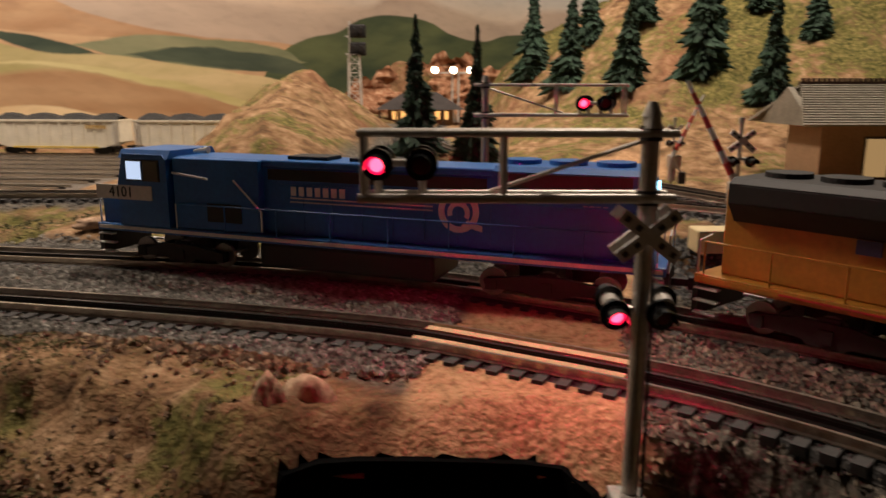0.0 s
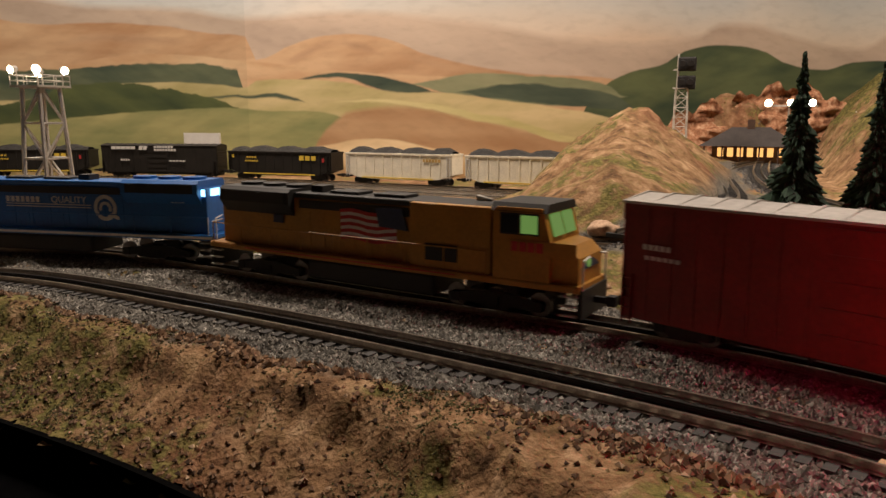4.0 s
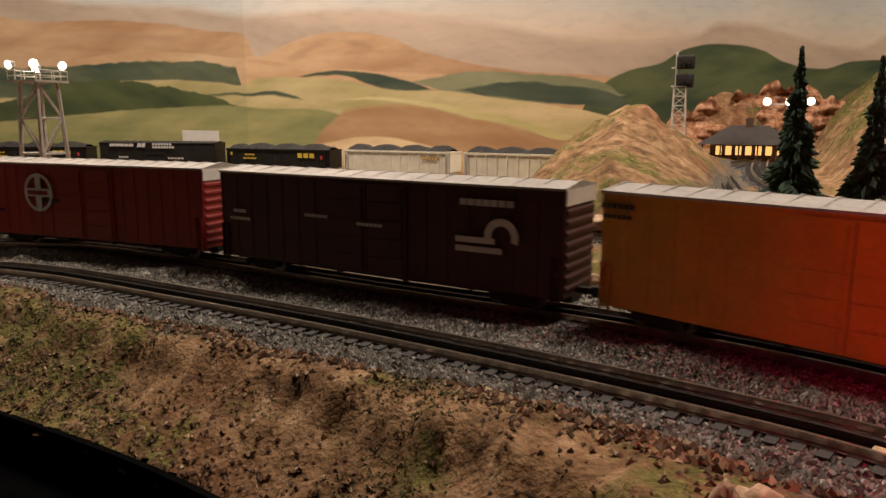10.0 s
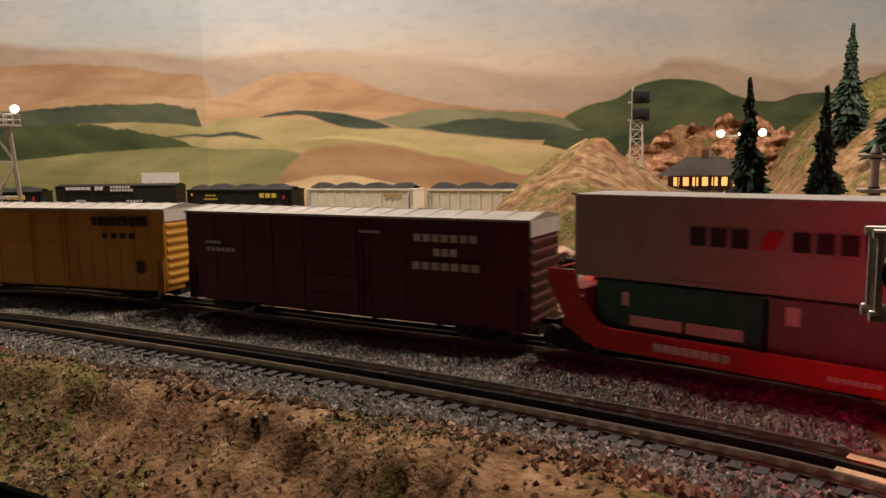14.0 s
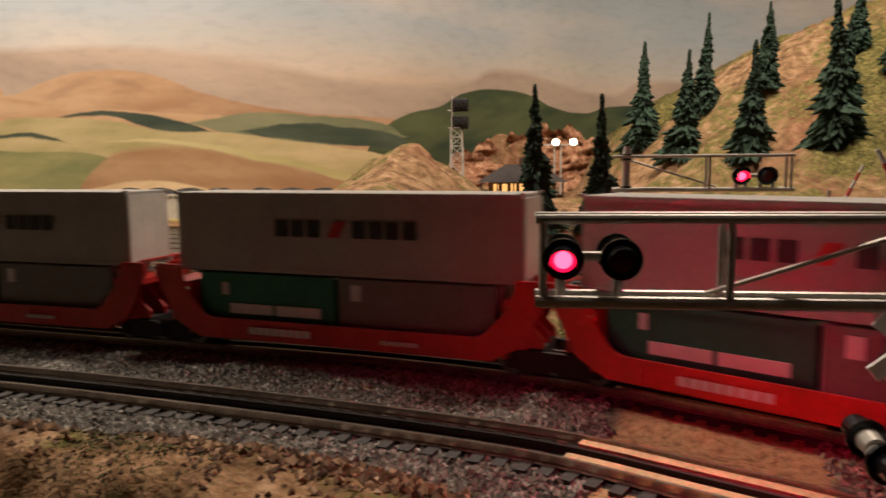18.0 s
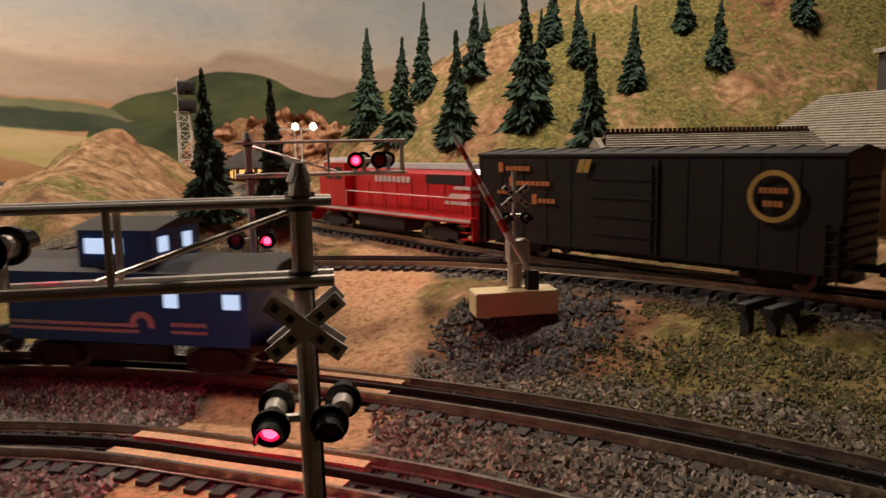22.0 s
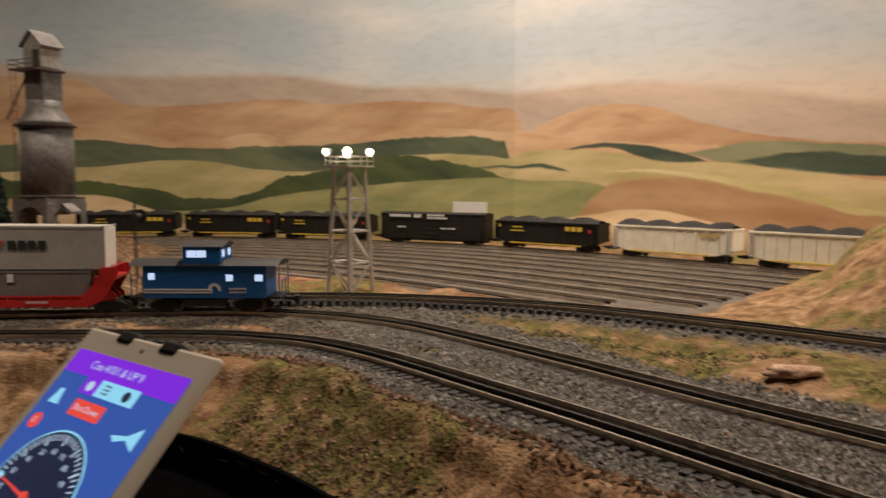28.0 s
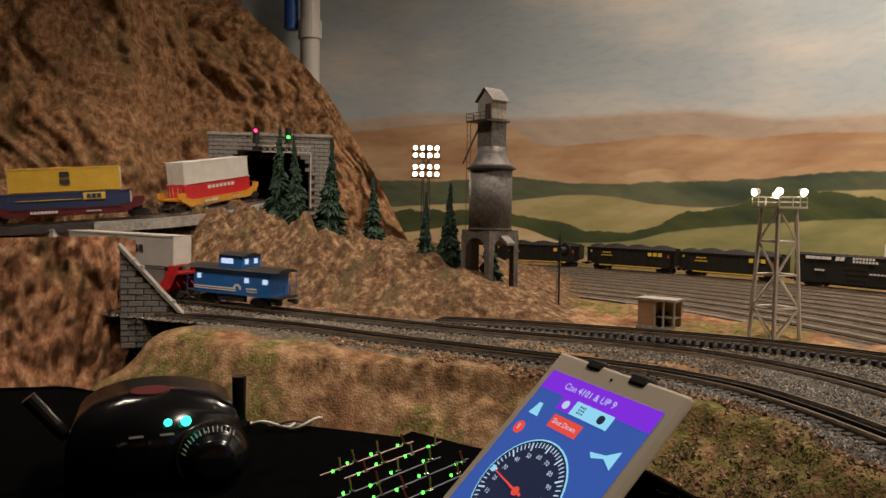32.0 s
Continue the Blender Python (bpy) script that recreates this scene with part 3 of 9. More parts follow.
def ground_material():
    m = bpy.data.materials.new("scenery_ground")
    m.use_nodes = True
    nt = m.node_tree
    N, K = nt.nodes.new, nt.links.new
    b = nt.nodes["Principled BSDF"]
    b.inputs["Roughness"].default_value = 0.95
    b.inputs["Specular IOR Level"].default_value = 0.15
    co, at = N("ShaderNodeTexCoord"), N("ShaderNodeAttribute")
    at.attribute_name = "cover"
    sep = N("ShaderNodeSeparateColor")
    K(at.outputs["Color"], sep.inputs[0])

    def noise_ramp(scale, detail, stops):
        n = N("ShaderNodeTexNoise")
        n.inputs["Scale"].default_value, n.inputs["Detail"].default_value, n.inputs["Roughness"].default_value = scale, detail, 0.65
        K(co.outputs["Object"], n.inputs["Vector"])
        r = N("ShaderNodeValToRGB")
        while len(r.color_ramp.elements) < len(stops):
            r.color_ramp.elements.new(0.5)
        for e, (p, c) in zip(r.color_ramp.elements, stops):
            e.position, e.color = p, (*c, 1)
        K(n.outputs[0], r.inputs[0])
        return r, n

    def mix(f, a, c):
        x = N("ShaderNodeMix")
        x.data_type = "RGBA"
        K(f, x.inputs[0]), K(a, x.inputs[6]), K(c, x.inputs[7])
        return x.outputs[2]

    sand, _ = noise_ramp(38, 8, [(0.34, (0.085, 0.047, 0.024)), (0.5, (0.245, 0.143, 0.073)), (0.68, (0.44, 0.29, 0.17))])
    clay, _ = noise_ramp(30, 8, [(0.34, (0.07, 0.030, 0.016)), (0.52, (0.205, 0.100, 0.052)), (0.7, (0.40, 0.23, 0.135))])
    turf, _ = noise_ramp(110, 6, [(0.36, (0.035, 0.038, 0.012)), (0.5, (0.115, 0.105, 0.030)), (0.66, (0.24, 0.19, 0.07))])
    dirt, _ = noise_ramp(180, 8, [(0.36, (0.24, 0.13, 0.065)), (0.5, (0.43, 0.255, 0.135)), (0.66, (0.52, 0.33, 0.19))])
    mask, _ = noise_ramp(55, 5, [(0.42, (0, 0, 0)), (0.56, (1, 1, 1))])
    cut = N("ShaderNodeMath")
    cut.operation, cut.use_clamp = "SUBTRACT", True
    both = N("ShaderNodeMath")
    K(sep.outputs[1], both.inputs[0]), K(mask.outputs[0], both.inputs[1]), K(both.outputs[0], cut.inputs[0])
    cut.inputs[1].default_value = 0.85
    geo = N("ShaderNodeNewGeometry")
    up = N("ShaderNodeSeparateXYZ")
    K(geo.outputs["Normal"], up.inputs[0])
    flat = N("ShaderNodeMapRange")
    flat.inputs[1].default_value, flat.inputs[2].default_value = 0.15, 0.55
    K(up.outputs[2], flat.inputs[0])
    g2 = N("ShaderNodeMath")
    g2.operation = "MULTIPLY"
    K(cut.outputs[0], g2.inputs[0]), K(flat.outputs[0], g2.inputs[1])
    c1 = mix(sep.outputs[2], sand.outputs[0], clay.outputs[0])
    c2 = mix(g2.outputs[0], c1, turf.outputs[0])
    grit, _ = noise_ramp(170, 10, [(0.34, (0.035, 0.030, 0.025)), (0.5, (0.105, 0.092, 0.076)), (0.66, (0.21, 0.185, 0.15))])
    c3 = mix(sep.outputs[0], mix(at.outputs["Alpha"], c2, grit.outputs[0]), dirt.outputs[0])
    K(c3, b.inputs["Base Color"])
    n3 = N("ShaderNodeTexNoise")
    n3.inputs["Scale"].default_value, n3.inputs["Detail"].default_value = 260, 8
    K(co.outputs["Object"], n3.inputs["Vector"])
    bp = N("ShaderNodeBump")
    bp.inputs["Strength"].default_value, bp.inputs["Distance"].default_value = 0.9, 0.003
    K(n3.outputs[0], bp.inputs["Height"]), K(bp.outputs[0], b.inputs["Normal"])
    return m


M["ground"] = ground_material()
FINE = (-1.70, 0.78, 0.14, 1.06)
inside = lambda x, y: (x > FINE[0] + 0.01) & (x < FINE[1] - 0.01) & (y > FINE[2] + 0.01) & (y < FINE[3] - 0.01)
tagged(sheet("ground", np.arange(FINE[0], FINE[1] + 0.001, 0.0075), np.arange(FINE[2], FINE[3] + 0.001, 0.0075), M["ground"], ground_z, inland), "sandy scenery ground with grass tufts and clay banks", "ground", kind="structure")
tagged(sheet("ground_far", np.arange(-3.3, 2.61, 0.02), np.arange(-1.6, 3.25, 0.02), M["ground"], lambda x, y: ground_z(x, y) - 0.0025 * inside(x, y), lambda x, y: ~((x > FINE[0] + 0.03) & (x < FINE[1] - 0.03) & (y > FINE[2] + 0.03) & (y < FINE[3] - 0.03)) & ~((x < -1.45) & (y < 0.0))), "rolling sandy scenery with hills and a rocky mountain", "ground", kind="structure")

# ---- ballast: joined stones along the tracks ----
def stones(name, label, lines, count, half, size, colours, parent=None, keep=None, seed=3):
    r = np.random.default_rng(seed)
    P = []
    for l in lines:
        d = np.gradient(l, axis=0)
        d /= np.linalg.norm(d[:, :2], axis=1)[:, None]
        j = r.integers(0, len(l), count)
        o = (r.random(count) * 2 - 1) * half
        x, y = l[j, 0] - d[j, 1] * o + r.normal(0, 0.006, count), l[j, 1] + d[j, 0] * o + r.normal(0, 0.006, count)
        q = np.abs(o) > 0.0295
        P.append(np.stack([x, y], 1)[q | (r.random(count) < 0.30)])
    P = np.concatenate(P)
    if keep is not None:
        P = P[keep(P[:, 0], P[:, 1])]
    rd = nearest(ROAD, P[:, 0], P[:, 1])[0]
    P = P[rd > 0.060 + 0.012 * fbm(P[:, 0], P[:, 1], 30, 2, 4)]
    z = np.concatenate([ground_z(P[i:i + 4000, 0], P[i:i + 4000, 1]) for i in range(0, len(P), 4000)])
    n = len(P)
    base = np.array([(1, 0, 0), (-0.5, 0.87, 0.1), (-0.5, -0.87, -0.1), (0.2, 0.1, 0.9), (-0.1, 0.1, -0.7)])
    s = size * (0.6 + 0.8 * r.random((n, 1, 1))) * (0.7 + 0.6 * r.random((n, 5, 3)))
    a = r.random(n) * 6.28
    v = base[None] * s
    v = np.stack([v[..., 0] * np.cos(a)[:, None] - v[..., 1] * np.sin(a)[:, None], v[..., 0] * np.sin(a)[:, None] + v[..., 1] * np.cos(a)[:, None], v[..., 2] * 0.8], -1)
    v += np.stack([P[:, 0], P[:, 1], z + size * 0.25], 1)[:, None]
    tri = np.array([(0, 1, 3), (1, 2, 3), (2, 0, 3), (1, 0, 4), (2, 1, 4), (0, 2, 4)])
    f = (tri[None] + 5 * np.arange(n)[:, None, None]).reshape(-1, 3)
    me = bpy.data.meshes.new(name)
    me.from_pydata(v.reshape(-1, 3).tolist(), [], f.tolist())
    m = bpy.data.materials.new(name + "_mix")
    m.use_nodes = True
    nt = m.node_tree
    geo, ramp = nt.nodes.new("ShaderNodeNewGeometry"), nt.nodes.new("ShaderNodeValToRGB")
    while len(ramp.color_ramp.elements) < len(colours):
        ramp.color_ramp.elements.new(0.5)
    for e, (p, c) in zip(ramp.color_ramp.elements, colours):
        e.position, e.color = p, (*c, 1)
    nt.links.new(geo.outputs["Random Per Island"], ramp.inputs[0])
    b = nt.nodes["Principled BSDF"]
    nt.links.new(ramp.outputs[0], b.inputs["Base Color"])
    b.inputs["Roughness"].default_value = 0.85
    me.materials.append(m)
    return tagged(new(name, me), label, "gravel", kind="stuff")


view = lambda x, y: (x > -1.55) & (x < 0.62) & (y > 0.17)
GREY = [(0.0, (0.055, 0.051, 0.045)), (0.35, (0.145, 0.134, 0.116)), (0.8, (0.25, 0.234, 0.205)), (1.0, (0.46, 0.435, 0.385))]
cut = lambda l: l[(l[:, 0] > -1.55) & (l[:, 0] < 0.6) & (l[:, 1] > 0.15)]
left = lambda x, y: view(x, y) & (x < 0.06)


def front(x, y):
    """True behind the outer foot of the near track's ballast."""
    d, _, side = nearest(LINES[0], x, y)
    return (side > 0) | (d < 0.054 - 0.014 * smooth(-0.92, -1.05, x) + 0.008 * fbm(x, y, 20, 2, 6))


stones("ballast", "coarse grey crushed-stone ballast beside the tracks", [cut(LINES[0]), cut(LINES[1]), cut(LINES[0])[:, :] + np.array([0.0, 0.070, 0])], 62000, 0.060, 0.0023, GREY, keep=lambda x, y: left(x, y) & front(x, y) & (x > -0.95 + 0.08 * fbm(x, y, 9, 2, 15)))
DARK = [(0.0, (0.03, 0.029, 0.029)), (0.5, (0.075, 0.071, 0.068)), (1.0, (0.17, 0.16, 0.145))]
stones("ballast", "dark grey ballast around the crossing gate and rear track", [cut(LINES[2]), np.array([(0.24 + 0.02 * math.cos(a), 0.555 + 0.02 * math.sin(a), 0) for a in np.linspace(0, 6.28, 60)]), cut(LINES[3])], 8500, 0.042, 0.0025, DARK, keep=lambda x, y: view(x, y) & ((x > 0.0) | (y > 0.79)), seed=5)
MIXED = [(0.0, (0.05, 0.044, 0.037)), (0.5, (0.16, 0.138, 0.108)), (1.0, (0.32, 0.26, 0.19))]
right = lambda x, y: view(x, y) & (x > 0.06)
stones("ballast", "dark brown-grey gravel where the tracks curve to the bridge", [l[(l[:, 0] > -1.75) & (l[:, 0] < -0.8)] for l in LINES[:2]], 16000, 0.066, 0.0024, MIXED, keep=lambda x, y: (x < -0.85) & (x > -1.75) & front(x, y), seed=12)
stones("ballast", "brown-grey gravel between the near tracks", [cut(LINES[0]), cut(LINES[1]), cut(LINES[0]) + np.array([0.03, 0.05, 0])], 24000, 0.058, 0.0023, MIXED, keep=right, seed=6)
TURF = [(0.0, (0.025, 0.03, 0.01)), (0.4, (0.07, 0.072, 0.02)), (0.8, (0.15, 0.13, 0.045)), (1.0, (0.22, 0.15, 0.07))]
tuft = lambda x, y: view(x, y) & (fbm(x, y, 16, 3, 31) > -0.05)
patch = catmull([(0.22, 0.49), (0.3, 0.44), (0.37, 0.38), (0.45, 0.33)], 0.02)[0]
strip = catmull([(-0.9, 0.715), (-0.5, 0.755), (-0.2, 0.745), (0.02, 0.70)], 0.02)[0]
lower = catmull([(-0.80, 0.50), (-0.6, 0.475), (-0.45, 0.445), (-0.3, 0.405), (-0.18, 0.365), (-0.1, 0.335)], 0.02)[0]
mound = catmull([(-0.05, 0.93), (0.05, 0.93), (0.12, 1.0)], 0.02)[0]
t3 = lambda l: np.hstack([l, np.zeros((len(l), 1))])
stones("grass", "olive and straw-coloured ground foam tufts", [t3(patch), t3(strip), t3(mound)], 12000, 0.045, 0.0015, TURF, keep=tuft, seed=8)
MOSS = [(0.0, (0.040, 0.040, 0.014)), (0.4, (0.085, 0.088, 0.026)), (0.75, (0.16, 0.14, 0.048)), (1.0, (0.30, 0.20, 0.10))]
stones("grass", "mossy green foam on the earth bank", [t3(lower)], 52000, 0.075, 0.0011, MOSS, keep=lambda x, y: view(x, y) & ~front(x, y) & inland(x, y, 0.004) & (fbm(x, y, 15, 5, 35) + 0.35 * np.random.default_rng(2).normal(size=len(x)) > 0.22), seed=9)
CRUMB = [(0.0, (0.06, 0.032, 0.018)), (0.5, (0.19, 0.105, 0.055)), (0.85, (0.33, 0.20, 0.115)), (1.0, (0.52, 0.38, 0.25))]
lip = lambda x, y: view(x, y) & ~front(x, y) & (nearest(LINES[0], x, y)[0] < 0.064 + 0.016 * fbm(x, y, 16, 3, 61)) & inland(x, y, 0.004)
stones("rubble", "crumbly brown rock fragments along the lip of the earth bank", [cut(LINES[0])], 26000, 0.080, 0.0030, CRUMB, keep=lip, seed=21)
stones("rubble", "scattered brown and pale stones on the earth bank", [t3(lower)], 5000, 0.085, 0.0022, CRUMB, keep=lambda x, y: view(x, y) & ~front(x, y) & inland(x, y, 0.004), seed=22)
stones("grass", "green and straw foam on the flat beside the rear track", [t3(patch), t3(catmull([(0.30, 0.50), (0.38, 0.43), (0.45, 0.35), (0.5, 0.27)], 0.02)[0])], 14000, 0.05, 0.0013, MOSS, keep=lambda x, y: view(x, y) & (x > 0.24) & (fbm(x, y, 18, 3, 36) > -0.1), seed=10)

# ---- painted backdrop and room ----
WALL = [(-3.3, -1.2), (-3.3, 0.4), (-3.15, 0.95), (-2.9, 1.35), (-2.6, 1.65), (-2.25, 1.85), (-1.9, 1.97), (-1.4, 2.03), (-0.9, 2.08), (-0.5, 2.3), (-0.1, 2.7), (0.35, 3.05), (1.0, 3.2), (2.6, 3.2)]


def backdrop_material():
    m = bpy.data.materials.new("painted_landscape")
    m.use_nodes = True
    nt = m.node_tree
    N, K = nt.nodes.new, nt.links.new
    b = nt.nodes["Principled BSDF"]
    b.inputs["Roughness"].default_value, b.inputs["Specular IOR Level"].default_value = 0.8, 0.2
    uv = N("ShaderNodeUVMap")
    sep = N("ShaderNodeSeparateXYZ")
    K(uv.outputs[0], sep.inputs[0])

    def streak(sx, sy, detail, seed):
        mp = N("ShaderNodeMapping")
        mp.inputs["Scale"].default_value = (sx, sy, 1)
        mp.inputs["Location"].default_value = (seed, seed * 0.7, 0)
        K(uv.outputs[0], mp.inputs[0])
        n = N("ShaderNodeTexNoise")
        n.inputs["Scale"].default_value, n.inputs["Detail"].default_value = 1.0, detail
        K(mp.outputs[0], n.inputs["Vector"])
        return n.outputs[0]

    def slant(along, across, turn, detail, seed):
        """Brush strokes that run down a slope: metres first, then turned, then drawn out."""
        m1, m2 = N("ShaderNodeMapping"), N("ShaderNodeMapping")
        m1.inputs["Scale"].default_value, m1.inputs["Rotation"].default_value = (7.7, 1, 1), (0, 0, radians(turn))
        m2.inputs["Scale"].default_value, m2.inputs["Location"].default_value = (along, across, 1), (seed, seed, 0)
        K(uv.outputs[0], m1.inputs[0]), K(m1.outputs[0], m2.inputs[0])
        n = N("ShaderNodeTexNoise")
        n.inputs["Scale"].default_value, n.inputs["Detail"].default_value = 1.0, detail
        K(m2.outputs[0], n.inputs["Vector"])
        return n.outputs[0]

    def ramp(f, stops):
        r = N("ShaderNodeValToRGB")
        while len(r.color_ramp.elements) < len(stops):
            r.color_ramp.elements.new(0.5)
        for e, (p, c) in zip(r.color_ramp.elements, stops):
            e.position, e.color = p, (*c, 1)
        K(f, r.inputs[0])
        return r.outputs[0]

    def mix(f, a, c):
        x = N("ShaderNodeMix")
        x.data_type = "RGBA"
        K(f, x.inputs[0]), K(a, x.inputs[6]), K(c, x.inputs[7])
        return x.outputs[2]

    def math_(op, a, c):
        x = N("ShaderNodeMath")
        x.operation = op
        for i, q in enumerate((a, c)):
            if isinstance(q, (int, float)):
                x.inputs[i].default_value = q
            else:
                K(q, x.inputs[i])
        return x.outputs[0]

    # sky: pale peach haze low down, blue-grey above, with soft clouds
    h = N("ShaderNodeMapRange")
    h.inputs[1].default_value, h.inputs[2].default_value = 0.40, 0.85
    K(sep.outputs[1], h.inputs[0])
    wob = math_("ADD", h.outputs[0], math_("MULTIPLY", math_("SUBTRACT", streak(9, 2.5, 4, 1.3), 0.5), 0.30))
    col = ramp(wob, [(0.0, (0.66, 0.52, 0.40)), (0.2, (0.58, 0.55, 0.50)), (0.45, (0.45, 0.50, 0.53)), (1.0, (0.37, 0.415, 0.44))])
    cloud = N("ShaderNodeMapRange")
    cloud.inputs[1].default_value, cloud.inputs[2].default_value = 0.46, 0.72
    K(streak(15, 4.5, 6, 4.1), cloud.inputs[0])
    c2 = ramp(cloud.outputs[0], [(0, (0, 0, 0)), (1, (0.62, 0.62, 0.62))])
    col = mix(c2, col, ramp(wob, [(0, (0.74, 0.64, 0.53)), (1, (0.70, 0.63, 0.55))]))

    def layer(col, pts, lo, hi, seed, soft=0.003, wave=0.008, bands=(10, 14)):
        """One painted range of hills: below a line of (u, height), two colours streaked together."""
        f = N("ShaderNodeFloatCurve")
        c = f.mapping.curves[0]
        c.points[0].location = (0, pts[0][1])
        c.points[1].location = (1, pts[-1][1])
        for u, z in pts:
            c.points.new(u, z)
        f.mapping.update()
        K(sep.outputs[0], f.inputs["Value"])
        edge = math_("SUBTRACT", f.outputs[0], sep.outputs[1])
        edge = math_("ADD", edge, math_("MULTIPLY", math_("SUBTRACT", streak(90, 12, 4, seed), 0.5), wave))
        r = N("ShaderNodeMapRange")
        r.inputs[1].default_value, r.inputs[2].default_value = -soft, soft
        K(edge, r.inputs[0])
        wash = math_("MULTIPLY", math_("ADD", streak(bands[0], bands[1] * 0.6, 3.5, seed + 9), slant(2.2, 9.0, 28 if seed % 2 else -24, 4, seed * 1.7)), 0.5)
        tone = ramp(wash, [(0.38, lo), (0.60, hi)])
        return mix(r.outputs[0], col, tone)

    def patch(col, upper, lower, lo, hi, seed, soft=0.003):
        """A painted field or wood between two lines that meet at its ends."""
        sides = []
        rag = math_("MULTIPLY", math_("SUBTRACT", streak(70, 14, 5, seed), 0.5), 0.024)
        for pts in (upper, lower):
            f = N("ShaderNodeFloatCurve")
            c = f.mapping.curves[0]
            c.points[0].location, c.points[1].location = (0, pts[0][1]), (1, pts[-1][1])
            for u, z in pts:
                c.points.new(u, z)
            f.mapping.update()
            K(sep.outputs[0], f.inputs["Value"])
            e = math_("SUBTRACT", f.outputs[0], sep.outputs[1]) if pts is upper else math_("SUBTRACT", sep.outputs[1], f.outputs[0])
            r = N("ShaderNodeMapRange")
            r.inputs[1].default_value, r.inputs[2].default_value = 0.0, soft * 2
            K(math_("ADD", e, rag) if pts is upper else math_("SUBTRACT", e, rag), r.inputs[0])
            sides.append(r.outputs[0])
        wash = math_("MULTIPLY", math_("ADD", streak(18, 12, 4, seed + 5), slant(2.5, 10.0, 20 if seed % 2 else -20, 4, seed)), 0.5)
        return mix(math_("MULTIPLY", *sides), col, ramp(wash, [(0.38, lo), (0.60, hi)]))

    WOOD, WOODS = (0.040, 0.060, 0.046), (0.105, 0.130, 0.085)
    col = layer(col, [(0.2, 0.57), (0.26, 0.61), (0.293, 0.583), (0.372, 0.586), (0.413, 0.53), (0.453, 0.512), (0.482, 0.476), (0.52, 0.48), (0.564, 0.435), (0.613, 0.389), (0.648, 0.415), (0.668, 0.467), (0.694, 0.438), (0.728, 0.403), (0.743, 0.454), (0.76, 0.46), (0.79, 0.43)], (0.43, 0.335, 0.265), (0.56, 0.44, 0.345), 1, 0.012)
    col = layer(col, [(0.2, 0.52), (0.237, 0.548), (0.276, 0.568), (0.293, 0.538), (0.31, 0.471), (0.336, 0.479), (0.372, 0.497), (0.397, 0.47), (0.42, 0.475), (0.443, 0.464), (0.466, 0.434), (0.4805, 0.421), (0.4815, 0.347), (0.497, 0.385), (0.5175, 0.416), (0.527, 0.412), (0.552, 0.343), (0.581, 0.297), (0.613, 0.284), (0.63, 0.249), (0.664, 0.18), (0.76, 0.10)], (0.42, 0.24, 0.13), (0.60, 0.40, 0.24), 2, bands=(16, 24))
    col = layer(col, [(0.25, 0.38), (0.28, 0.396), (0.307, 0.396), (0.332, 0.327), (0.36, 0.371), (0.386, 0.315), (0.41, 0.345), (0.437, 0.373), (0.4805, 0.345), (0.51, 0.315), (0.542, 0.293), (0.577, 0.277), (0.602, 0.267), (0.638, 0.204), (0.664, 0.15), (0.76, 0.09)], (0.48, 0.28, 0.15), (0.66, 0.46, 0.28), 3, bands=(18, 22))
    HILL, HILLS = (0.37, 0.215, 0.125), (0.50, 0.325, 0.20)
    col = patch(col, [(0.488, 0.325), (0.502, 0.372), (0.516, 0.404), (0.528, 0.392), (0.536, 0.35)], [(0.488, 0.325), (0.502, 0.334), (0.516, 0.378), (0.528, 0.352), (0.536, 0.35)], HILL, HILLS, 26, 0.010)
    col = patch(col, [(0.53, 0.375), (0.545, 0.352), (0.562, 0.318), (0.578, 0.292)], [(0.53, 0.375), (0.545, 0.325), (0.562, 0.296), (0.578, 0.292)], HILL, HILLS, 27, 0.010)
    col = patch(col, [(0.395, 0.40), (0.42, 0.448), (0.445, 0.436), (0.47, 0.402)], [(0.395, 0.40), (0.42, 0.405), (0.445, 0.398), (0.47, 0.402)], HILL, HILLS, 28, 0.010)
    col = layer(col, [(0.58, 0.0), (0.605, 0.22), (0.6208, 0.305), (0.635, 0.332), (0.647, 0.381), (0.665, 0.40), (0.679, 0.391), (0.694, 0.349), (0.712, 0.331), (0.728, 0.36), (0.747, 0.36), (0.76, 0.33), (0.80, 0.30)], (0.040, 0.064, 0.040), (0.125, 0.150, 0.070), 4, bands=(22, 14))
    col = layer(col, [(0.2, 0.335), (0.255, 0.321), (0.288, 0.344), (0.321, 0.32), (0.36, 0.316), (0.3975, 0.324), (0.424, 0.338), (0.45, 0.34), (0.4802, 0.309), (0.481, 0.05), (0.70, 0.02)], (0.055, 0.078, 0.055), (0.17, 0.185, 0.105), 5, wave=0.035, bands=(13, 12))
    col = patch(col, [(0.540, 0.262), (0.552, 0.283), (0.565, 0.297), (0.582, 0.296), (0.60, 0.284), (0.612, 0.264), (0.622, 0.232)], [(0.540, 0.262), (0.56, 0.23), (0.60, 0.20), (0.622, 0.232)], (0.15, 0.18, 0.10), (0.29, 0.29, 0.17), 21)
    col = layer(col, [(0.2, 0.2), (0.294, 0.245), (0.327, 0.27), (0.361, 0.235), (0.386, 0.225), (0.41, 0.265), (0.44, 0.282), (0.471, 0.270), (0.48, 0.262), (0.4826, 0.283), (0.503, 0.286), (0.520, 0.272), (0.536, 0.249), (0.552, 0.243), (0.571, 0.222), (0.5975, 0.193), (0.6126, 0.170), (0.64, 0.10)], (0.40, 0.345, 0.15), (0.63, 0.51, 0.28), 6, wave=0.012, bands=(14, 20))
